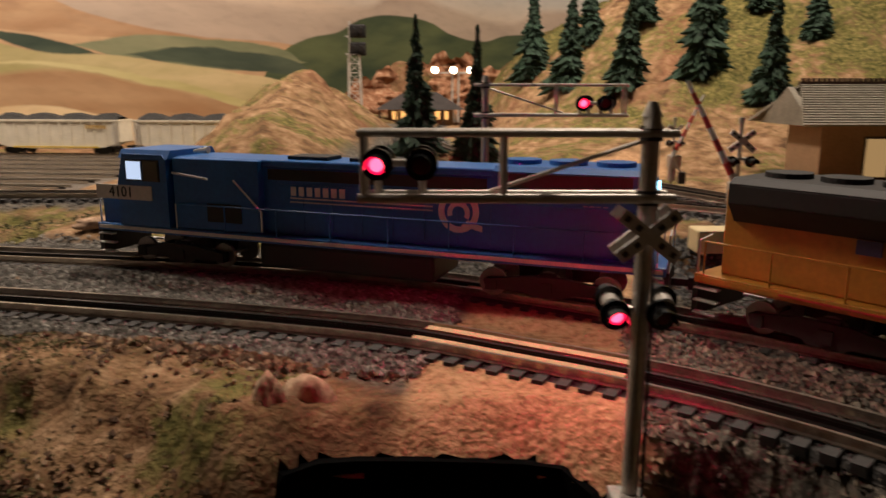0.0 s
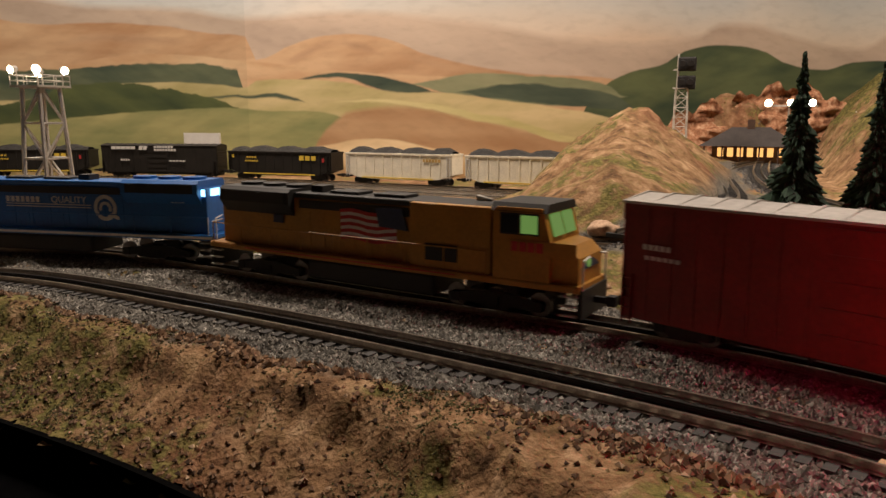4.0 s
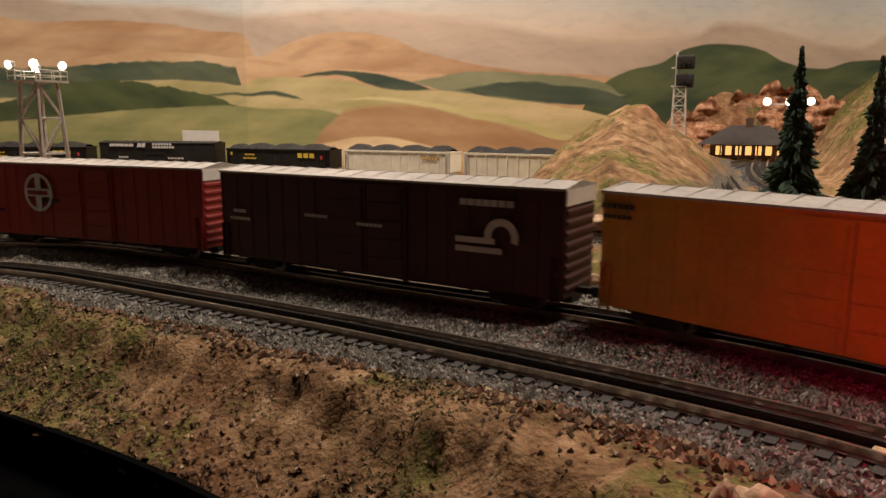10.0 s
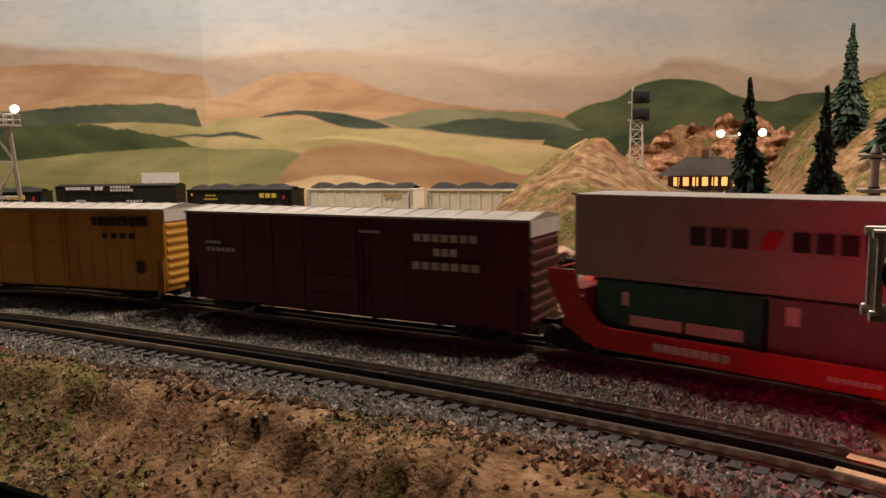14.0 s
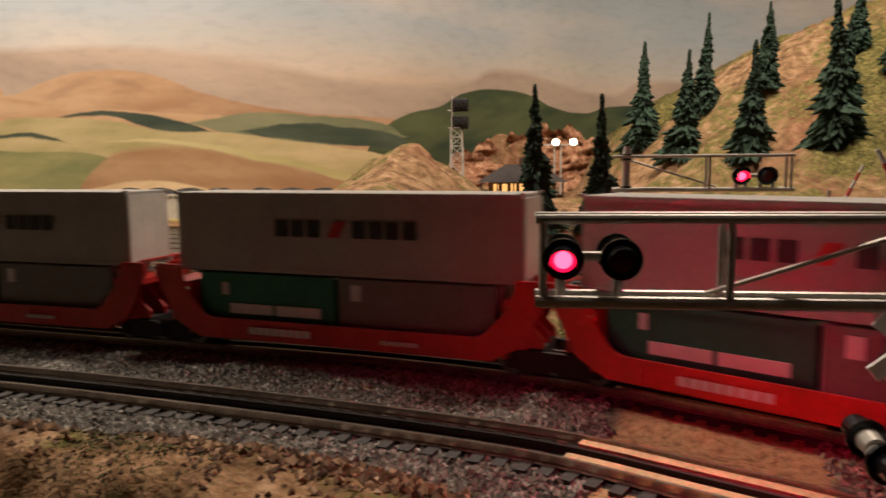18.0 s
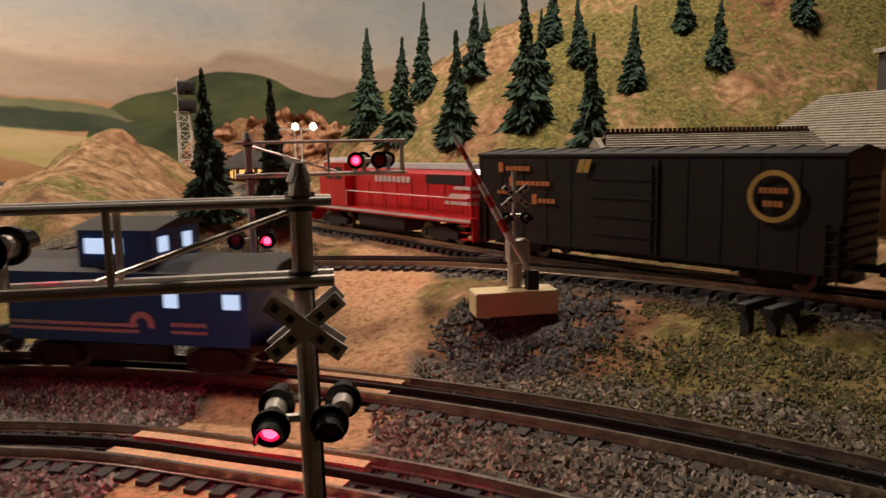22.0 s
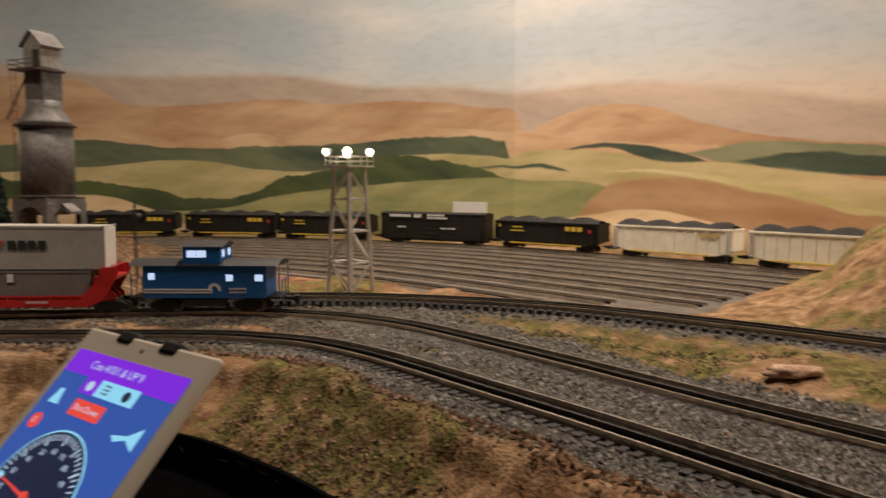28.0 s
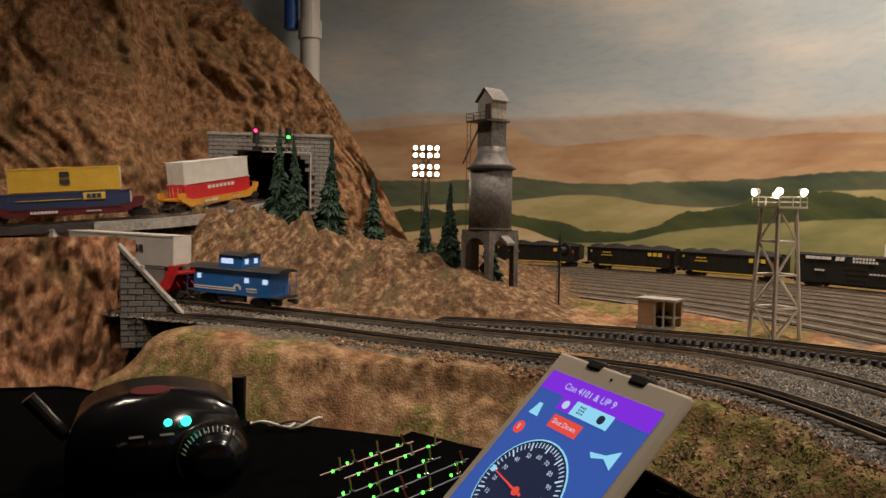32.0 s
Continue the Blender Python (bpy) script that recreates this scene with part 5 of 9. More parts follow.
def crossbuck(root, p, d, size=0.030, w=0.0055):
    p, d = Vector(p), Vector(d).normalized()
    q = Matrix.Translation(p) @ d.to_track_quat("Y", "Z").to_matrix().to_4x4()
    for k, a in enumerate((38, -38)):
        bl = part("blade", boxm(-size / 2, -0.0008 + k * 0.0017, -w / 2, size / 2, 0.0008 + k * 0.0017, w / 2), M["letter"], root, "worn white crossbuck blade")
        bl.matrix_local = q @ pose(0, 0, 0, 0, a, 0)
        for i in range(5):
            x = -size * 0.4 + i * size * 0.2
            if abs(x) > 0.003:
                t = part("letter_mark", boxm(x - 0.0012, 0.0009 + k * 0.0017, -w * 0.22, x + 0.0012, 0.0013 + k * 0.0017, w * 0.22), M["letter_dark"], bl)


def cantilever(label, x, y, z0, top, arm, low, lit_left, pipe_r, lamp_r, heads, pole_heads, bucks):
    t = thing("cantilever_signal", label, "crossing signal", "cantilever crossing signals")
    P = M["pipe"]
    part("pole", rod((x, y, z0), (x, y, top), pipe_r, n=14), P, t)
    part("cap", rod((x, y, top), (x, y, top + 0.006), pipe_r * 1.2, pipe_r * 0.5, n=12), P, t)
    part("base", boxm(x - 0.012, y - 0.012, z0 - 0.004, x + 0.012, y + 0.012, z0 + 0.004, bevel=0.001), P, t)
    part("relay_box", boxm(x - 0.009, y - 0.010, z0 + 0.004, x + 0.006, y + 0.006, z0 + 0.026, bevel=0.001), M["concrete"], t)
    end = x + arm
    s = 1 if arm > 0 else -1
    for z, r in ((low, pipe_r * 0.55), (low + 0.026, pipe_r * 0.42)):
        part("arm", rod((x - s * 0.010, y - 0.004, z), (end, y - 0.004, z), r, n=10), P, t)
        part("arm", rod((x - s * 0.010, y + 0.008, z), (end, y + 0.008, z), r, n=10), P, t)
        part("clamp", rod((x, y, z - 0.003), (x, y, z + 0.003), pipe_r * 1.35, n=12), M["frame_black"], t)
    for k in (0.5, 0.98):
        for dy in (-0.004, 0.008):
            part("arm_post", rod((x + arm * k, y + dy, low), (x + arm * k, y + dy, low + 0.026), pipe_r * 0.35, n=8), P, t)
    part("stay_rod", rod((x, y, low + 0.024), (x + arm * 0.55, y + 0.002, low + 0.002), 0.0009, n=6), P, t)
    part("walkway_rail", rod((x, y + 0.008, low + 0.026), (end, y - 0.004, low + 0.026), 0.0008, n=6), P, t)
    for (hx, hy, hz), d, lit in heads + pole_heads:
        flasher(t, (hx, hy, hz), d, lamp_r, lit)
    for hx in {round(h[0][0], 3) for h in heads}:
        part("head_bracket", rod((hx, y + 0.002, low), (hx, y + 0.002, low + 0.014), 0.0016, n=8), P, t)
    for group in (heads, pole_heads):
        a = [h[0] for h in group]
        part("crossarm", rod((min(p[0] for p in a), y, a[0][2]), (max(p[0] for p in a), y, a[0][2]), 0.0016, n=8), P, t)
    for p, d in bucks:
        crossbuck(t, p, d)
    part("bell", rod((x, y - 0.002, low + 0.028), (x, y - 0.002, low + 0.034), 0.004, 0.002, n=12), P, t)
    for k in range(2):
        part("wire", rod((x + 0.004 + k * 0.001, y - 0.004, z0), (x + 0.003, y - 0.004, low), 0.0004, n=5), M["frame_black"], t)
    return t


F_, B_ = (-0.05, -1, 0), (0.1, 1, 0)
cantilever("silver tube cantilever crossing signal with red flashing lamps", 0.086, 0.294, -0.055, 0.136, -0.118, 0.1035, True, 0.0036, 0.0064,
           [((-0.0235, 0.287, 0.1175), F_, True), ((-0.006, 0.287, 0.1175), F_, False), ((-0.0235, 0.302, 0.1175), B_, False), ((-0.006, 0.302, 0.1175), B_, True)],
           [((0.0735, 0.287, 0.0560), F_, True), ((0.0925, 0.287, 0.0560), F_, False), ((0.0745, 0.302, 0.0575), B_, True), ((0.0975, 0.302, 0.0575), B_, False)],
           [((0.086, 0.2885, 0.0885), (0, -1, 0)), ((0.086, 0.2995, 0.0885), (0, 1, 0))])
cantilever("silver cantilever crossing signal on the far side of the road", 0.040, 0.652, 0.006, 0.150, 0.125, 0.125, True, 0.0030, 0.0068,
           [((0.124, 0.642, 0.1355), F_, True), ((0.1425, 0.642, 0.1355), F_, False), ((0.151, 0.662, 0.1355), B_, False), ((0.131, 0.662, 0.1355), B_, True)],
           [((0.028, 0.644, 0.074), F_, False), ((0.052, 0.644, 0.074), F_, True), ((0.028, 0.660, 0.074), B_, False), ((0.052, 0.660, 0.074), B_, False)], [])
tagged(obj("wood_block", boxm(0.002, 0.628, 0.0, 0.036, 0.640, 0.008, bevel=0.001), M["plank"]), "pale wooden foot block beside the far signal", "wood block")


def gate(label, x, y, g, tilt, lean, size=1.0, base=True):
    t = thing("crossing_gate", label, "crossing gate", "crossing gates")
    S = size
    if base:
        part("plinth", boxm(x - 0.034, y - 0.026, g - 0.009, x + 0.029, y - 0.002, g + 0.0095, bevel=0.0015), M["cream"], t, "cream plastic plinth")
    part("mast", rod((x, y - 0.008, g), (x, y - 0.008, g + 0.091 * S), 0.0016 * S, n=10), M["pipe"], t)
    part("mast_foot", rod((x, y - 0.008, g + 0.010), (x, y - 0.008, g + 0.032 * S), 0.0055 * S, n=12), M["pipe"], t)
    part("mast_tip", rod((x, y - 0.008, g + 0.091 * S), (x, y - 0.008, g + 0.096 * S), 0.0022 * S, n=10), M["pipe"], t)
    part("mechanism", boxm(x - 0.006 * S, y - 0.016, g + 0.028 * S, x + 0.010 * S, y - 0.002, g + 0.046 * S, bevel=0.002), M["pipe"], t)
    cw = part("counterweight", boxm(x + 0.006 * S, y - 0.022, g + 0.008 * S, x + 0.015 * S, y - 0.014, g + 0.024 * S, bevel=0.001), M["frame_black"], t)
    a = Vector((x - 0.004 * S, y - 0.018, g + 0.044 * S))
    d = Vector((-math.sin(radians(tilt)), lean, math.cos(radians(tilt)))).normalized()
    n = 9
    L = 0.090 * S
    for k in range(n):
        p, q = a + d * (L * k / n), a + d * (L * (k + 1) / n)
        w = 0.0030 * S * (1 - 0.5 * k / n)
        part("arm_stripe", rod(p, q, w, w * 0.94, n=8), M["letter_red"] if k % 2 else M["letter"], t)
    part("arm_link", rod(a, a + Vector((0.017, 0, -0.028)) * S, 0.0018 * S, n=8), M["letter"], t)
    crossbuck(t, (x, y - 0.0115, g + 0.078 * S), (0, -1, 0), 0.024 * S, 0.0042 * S)
    flasher(t, (x - 0.0075 * S, y - 0.011, g + 0.062 * S), (0, -1, 0), 0.0045 * S)
    flasher(t, (x + 0.0075 * S, y - 0.011, g + 0.062 * S), (0, -1, 0), 0.0045 * S)
    part("crossarm", rod((x - 0.0075 * S, y - 0.009, g + 0.064 * S), (x + 0.0075 * S, y - 0.009, g + 0.064 * S), 0.0012, n=6), M["pipe"], t)
    return t


gate("crossing gate with half-raised red and white arm on a cream plinth", 0.236, 0.583, 0.030, 27, 0.12)
gate("distant crossing gate with raised red and white arm", 0.285, 0.905, gz(0.285, 0.905), -24, 0.0, 0.9, False)

# planks between the rails at the crossing
for l, a, b in ((LINES[0], -0.012, 0.105), (LINES[1], 0.026, 0.140)):
    ln = [p for p in catmull(l[:, :3], 0.006)[0] if a < p[0] < b and p[1] > 0.2]
    for off in (-0.0112, 0.0098):
        bm = bmesh.new()
        prev = None
        for i, p in enumerate(ln):
            q = ln[min(i + 1, len(ln) - 1)] - ln[max(i - 1, 0)]
            n = np.array([-q[1], q[0], 0]) / np.hypot(q[0], q[1])
            lo, hi = p + n * (off - 0.0036), p + n * (off + 0.0036)
            v = [bm.verts.new((*lo[:2], p[2] - 0.006)), bm.verts.new((*hi[:2], p[2] - 0.006)), bm.verts.new((*hi[:2], p[2] - 0.001)), bm.verts.new((*lo[:2], p[2] - 0.001))]
            if prev:
                for k in range(4):
                    bm.faces.new((prev[k], prev[(k + 1) % 4], v[(k + 1) % 4], v[k]))
            else:
                bm.faces.new(v[::-1])
            prev = v
        bm.faces.new(prev)
        tagged(obj("crossing_plank", bm, M["plank"]), "pale wooden plank between the crossing rails", "plank", "crossing planks")

bst = thing("bumper_post", "small black track bumper of two bars on short legs", "track bumper")
m = pose(0.378, 0.470, gz(0.378, 0.470), 0, 0, 28)
for y in (-0.009, 0.009):
    part("bar", boxm(-0.020, y - 0.0035, 0.012, 0.020, y + 0.0035, 0.018, bevel=0.0008), M["frame_black"], bst).matrix_local = m
    for x in (-0.012, 0.012):
        part("leg", boxm(x - 0.003, y - 0.003, -0.004, x + 0.003, y + 0.003, 0.012), M["tie"], bst).matrix_local = m

# ---- loose rocks by the banks ----
def rock(label, x, y, z, sx, sy, sz, seed, mt="rockm"):
    bm = bmesh.new()
    bmesh.ops.create_icosphere(bm, subdivisions=3, radius=1.0)
    noise.seed_set(seed)
    for v in bm.verts:
        k = 1 + 0.35 * noise.noise(v.co * 1.7 + Vector((seed, 0, 0))) + 0.15 * noise.noise(v.co * 5)
        v.co = Vector((v.co.x * sx * k, v.co.y * sy * k, v.co.z * sz * k))
    ob = obj("rock", bm, M[mt], smooth=True)
    ob.matrix_world = pose(x, y, z, 0, 0, seed * 37)
    return tagged(ob, label, "rock", "rocks on the banks")


M["rockm"] = mat("sandstone", (0.46, 0.28, 0.17), 0.95, vary=0.4, scale=40, second=(0.62, 0.43, 0.29), bump=0.35, bump_scale=180)
rock("upright sandstone block beside the road", -0.082, 0.332, -0.026, 0.010, 0.010, 0.034, 3)
rock("rounded sandstone boulder beside the road", -0.067, 0.352, -0.012, 0.014, 0.012, 0.014, 4)
rock("flat reddish rock on the grassy strip", -0.216, 0.705, 0.010, 0.020, 0.010, 0.006, 5)
rock("flat reddish rock on the grassy strip", -0.35, 0.745, 0.012, 0.030, 0.012, 0.006, 6)
rock("pale rock in the gravel by the bumper", 0.440, 0.418, 0.022, 0.030, 0.016, 0.010, 7)
rock("white rocks at the foot of the sandy hill", -0.235, 0.905, 0.035, 0.022, 0.016, 0.010, 9)

# ---- depot with shingled roofs ----
def shingle_slope(root, a, b, c, d, rows, cols):
    """Overlapping courses from the eave a-b up to the ridge d-c."""
    a, b, c, d = (Vector(v) for v in (a, b, c, d))
    n = (b - a).cross(d - a).normalized()
    for r in range(rows):
        f0, f1 = r / rows, (r + 1.15) / rows
        p = [a + (d - a) * f0, b + (c - b) * f0, b + (c - b) * f1, a + (d - a) * f1]
        bm = bmesh.new()
        lo = [p[0] + n * 0.003, p[1] + n * 0.003, p[2] + n * 0.0008, p[3] + n * 0.0008]
        v = [bm.verts.new(q) for q in lo] + [bm.verts.new(q - n * 0.003) for q in lo]
        for f in ((0, 1, 2, 3), (7, 6, 5, 4), (0, 4, 5, 1), (1, 5, 6, 2), (2, 6, 7, 3), (3, 7, 4, 0)):
            bm.faces.new([v[i] for i in f])
        for k in range(1, cols):
            q = p[0] + (p[1] - p[0]) * ((k + 0.5 * (r % 2)) / cols)
            q2 = p[3] + (p[2] - p[3]) * ((k + 0.5 * (r % 2)) / cols)
            w = (p[1] - p[0]).normalized() * 0.0006
            vs = [bm.verts.new(s + n * 0.0032) for s in (q - w, q + w, q2 + w, q2 - w)]
        bm.verts.ensure_lookup_table()
        part("shingle_course", bm, M["shingle"], root)


def depot():
    t = thing("depot", "tan depot with grey shingled roofs, brown timbers and lit windows", "building")
    g = 0.01
    part("wall", boxm(0.50, 0.965, g - 0.02, 0.82, 1.06, 0.112), M["tanwall"], t, "tan stucco wall")
    part("wall", boxm(0.80, 0.90, g - 0.02, 1.10, 1.12, 0.130), M["tanwall"], t, "tan stucco wall")
    shingle_slope(t, (0.455, 0.925, 0.103), (0.80, 0.925, 0.103), (0.80, 1.01, 0.155), (0.487, 1.01, 0.155), 17, 30)
    shingle_slope(t, (0.80, 1.095, 0.103), (0.455, 1.095, 0.103), (0.487, 1.01, 0.155), (0.80, 1.01, 0.155), 17, 30)
    part("gable_end", prismm([(0.93, 0.102), (1.09, 0.102), (1.01, 0.152)], "x", 0.470, 0.478), M["shingle"], t)
    part("ridge_beam", boxm(0.485, 1.007, 0.1545, 0.795, 1.013, 0.159), M["ridge"], t)
    for k in range(44):
        x = 0.488 + k * 0.007
        part("ridge_crest", boxm(x, 1.0085, 0.159, x + 0.0042, 1.0115, 0.1635), M["ridge"], t)
    # cross wing with its gable towards the tracks
    shingle_slope(t, (0.775, 1.16, 0.120), (0.775, 0.86, 0.120), (0.93, 0.86, 0.212), (0.93, 1.16, 0.214), 24, 26)
    shingle_slope(t, (1.085, 0.86, 0.120), (1.085, 1.16, 0.120), (0.93, 1.16, 0.214), (0.93, 0.86, 0.212), 24, 26)
    part("gable", prismm([(0.80, 0.125), (1.06, 0.125), (0.93, 0.204)], "y", 0.892, 0.900), M["brownwood"], t, "dark timbered gable")
    for s in (-1, 1):
        a, b = Vector((0.93 + s * 0.157, 0.857, 0.116)), Vector((0.93, 0.857, 0.210))
        part("bargeboard", prismm([(a.x, a.z), (b.x, b.z), (b.x, b.z + 0.007), (a.x, a.z + 0.007)], "y", 0.853, 0.861), M["ridge"], t)
    for x, z, w, h_ in ((0.835, 0.135, 0.028, 0.022), (0.90, 0.135, 0.05, 0.030), (0.98, 0.135, 0.028, 0.022), (0.845, 0.060, 0.04, 0.035), (0.93, 0.060, 0.05, 0.035)):
        win = part("window", boxm(x, 0.8885, z, x + w, 0.8925, z + h_), M["glow_dimwindow"], t, "warm lit multi-pane window")
        part("window_frame", boxm(x - 0.003, 0.8895, z - 0.003, x + w + 0.003, 0.8915, z + h_ + 0.003), M["brownwood"], win)
        for k in range(1, 4):
            part("glazing_bar", boxm(x + w * k / 4 - 0.0007, 0.8875, z, x + w * k / 4 + 0.0007, 0.8889, z + h_), M["brownwood"], win)
        for k in range(1, 3):
            part("glazing_bar", boxm(x, 0.8875, z + h_ * k / 3 - 0.0007, x + w, 0.8889, z + h_ * k / 3 + 0.0007), M["brownwood"], win)
    for x in (0.56, 0.66, 0.75):
        win = part("window", boxm(x, 0.9635, 0.035, x + 0.03, 0.9660, 0.085), M["glow_dimwindow"], t, "warm lit window")
        part("window_frame", boxm(x - 0.003, 0.9642, 0.032, x + 0.033, 0.9655, 0.088), M["brownwood"], win)
    part("door", boxm(0.605, 0.9635, g, 0.635, 0.966, 0.085), M["brownwood"], t, "dark wooden door")
    return t


depot()


def hill_portal():
    """Dressed stone face with an arched mouth, behind the depot."""
    t = thing("tunnel_portal", "pale grey stone-block tunnel portal behind the depot", "tunnel portal")
    m = pose(1.30, 1.255, 0.10, 0, 0, 0)
    mouth = [(0.10, 0.0), (0.10, 0.06)] + [(0.10 * math.cos(a), 0.06 + 0.085 * math.sin(a)) for a in np.linspace(0.1, math.pi - 0.1, 14)] + [(-0.10, 0.06), (-0.10, 0.0)]
    part("face", prismm([(-0.165, 0.0), (-0.165, 0.20), (0.20, 0.20), (0.20, 0.0)] + mouth, "y", 0.0, 0.03), M["mortar"], t).matrix_local = m
    part("coping", boxm(-0.172, -0.012, 0.20, 0.207, 0.036, 0.208), M["concrete"], t).matrix_local = m
    part("string_course", boxm(-0.170, -0.010, 0.152, 0.205, 0.0, 0.158), M["concrete"], t).matrix_local = m
    # shallow black slab closes the mouth: the tunnel's shade put into colour
    part("tunnel_shade", boxm(-0.11, 0.031, 0.0, 0.11, 0.05, 0.16), M["fascia"], t, "black slab behind the mouth standing for tunnel shade").matrix_local = m
    for k in range(16):
        x = -0.165 - 0.017 * (k % 2)
        while x < 0.20:
            a, b, z = max(-0.165, x), min(0.20, x + 0.034), k * 0.0122
            mid = (a + b) / 2
            if b - a > 0.006 and not (abs(mid) < 0.112 and z < 0.062 + 0.088 * max(0, 1 - (mid / 0.112) ** 2) ** 0.5):
                part("block", boxm(a + 0.0008, -0.006, z + 0.0006, b - 0.0008, 0.001, z + 0.0114, bevel=0.0008), M["brick"], t).matrix_local = m
            x += 0.034


hill_portal()
rc = random.Random(9)
for i in range(22):
    x, y = rc.uniform(1.00, 1.13), rc.uniform(1.24, 1.36)
    z, q = gz(x, y) + 0.004, rc.uniform(0.010, 0.020)
    rock("craggy orange-tan rock beside the tunnel portal", x, y, z, q, q * 0.8, q * 1.2, 20 + i)

# ---- small station in the distance ----
def station():
    t = thing("station", "low station with dark hipped roof and glowing windows", "building")
    x, y, g = -0.065, 2.30, 0.045
    part("wall", boxm(x - 0.10, y - 0.04, g - 0.01, x + 0.10, y + 0.04, 0.092), M["tanwall"], t)
    bm = bmesh.new()
    v = [bm.verts.new(p) for p in ((x - 0.135, y - 0.075, 0.090), (x + 0.135, y - 0.075, 0.090), (x + 0.135, y + 0.075, 0.090), (x - 0.135, y + 0.075, 0.090), (x - 0.05, y, 0.142), (x + 0.05, y, 0.142))]
    for f in ((0, 1, 5, 4), (1, 2, 5), (2, 3, 4, 5), (3, 0, 4), (3, 2, 1, 0)):
        bm.faces.new([v[i] for i in f])
    part("roof", bm, M["darkroof"], t, "dark hipped roof")
    part("chimney", boxm(x - 0.010, y - 0.008, 0.136, x + 0.010, y + 0.008, 0.163), M["brownwood"], t)
    for k in range(7):
        xx = x - 0.085 + k * 0.026
        win = part("window", boxm(xx, y - 0.0425, 0.060, xx + 0.016, y - 0.0395, 0.085), M["glow_window"], t, "glowing orange window")
        part("window_frame", boxm(xx - 0.002, y - 0.0415, 0.058, xx + 0.018, y - 0.0400, 0.087), M["brownwood"], win)
    for k in range(6):
        xx = x - 0.12 + k * 0.048
        part("post", boxm(xx - 0.002, y - 0.070, g - 0.01, xx + 0.002, y - 0.066, 0.092), M["brownwood"], t)


station()


def far_lights():
    t = thing("floodlight_mast", "distant mast with three lit floodlights on a crossarm", "light mast")
    x, y = 0.035, 2.42
    part("pole", rod((x, y, 0.02), (x, y, 0.205), 0.003, n=8), M["steeltower"], t)
    part("pole", rod((x + 0.02, y, 0.02), (x + 0.02, y, 0.205), 0.003, n=8), M["steeltower"], t)
    part("crossarm", boxm(x - 0.06, y - 0.003, 0.200, x + 0.075, y + 0.003, 0.205), M["steeltower"], t)
    for dx in (-0.055, 0.005, 0.06):
        flood_lamp(t, x + dx, y, 0.212, 0.011, (-0.1, -1, -0.1))


far_lights()


def signal_bridge():
    t = thing("lattice_signal", "tall lattice signal mast with two dark stacked heads", "signal")
    x, y = -0.245, 2.12
    lattice(t, "m", M["steeltower"], x, y, gz(x, y) - 0.01, 0.245, 0.036, 0.030, 7, 0.0015)
    part("pole", rod((x - 0.012, y, 0.24), (x - 0.012, y, 0.335), 0.003, n=8), M["steeltower"], t)
    for z in (0.262, 0.310):
        part("head", boxm(x - 0.012, y - 0.012, z - 0.020, x + 0.034, y + 0.008, z + 0.016, bevel=0.004), M["frame_black"], t, "black signal head")
        for dx in (0.0, 0.022):
            part("visor", rod((x + dx, y - 0.012, z), (x + dx, y - 0.026, z - 0.002), 0.008, n=12), M["frame_black"], t)
        part("bracket", boxm(x - 0.024, y - 0.002, z - 0.018, x - 0.010, y + 0.002, z - 0.014), M["steeltower"], t)
    return t


signal_bridge()


def stone_portal(x, y, rot, g):
    t = thing("tunnel_portal", "pale stone tunnel portal in the far hillside", "tunnel portal")
    m = pose(x, y, g, 0, 0, rot)
    out = [(-0.07, 0), (-0.07, 0.12), (0.07, 0.12), (0.07, 0), (0.042, 0)]
    out += [(0.042 * math.cos(a), 0.05 + 0.042 * math.sin(a)) for a in np.linspace(0, math.pi, 12)] + [(-0.042, 0)]
    part("face", prismm(out, "y", -0.012, 0.012), M["letter"], t, "pale dressed stone face").matrix_local = m
    part("cornice", boxm(-0.076, -0.017, 0.12, 0.076, 0.014, 0.130), M["letter"], t).matrix_local = m
    # no tunnel behind this mouth, its darkness is a black slab
    part("tunnel_shade", boxm(-0.045, 0.0125, 0, 0.045, 0.030, 0.10), M["frame_black"], t, "black slab behind the mouth standing for tunnel shade").matrix_local = m


stone_portal(0.27, 2.30, -12, 0.055)

# ---- cars standing in the yard ----
def on_row(x):
    j = int(np.argmin(np.abs(row[:, 0] - x)))
    return pose(row[j, 0], row[j, 1], 0.0, 0, 0, math.degrees(math.atan2(row_d[j, 1], row_d[j, 0])))


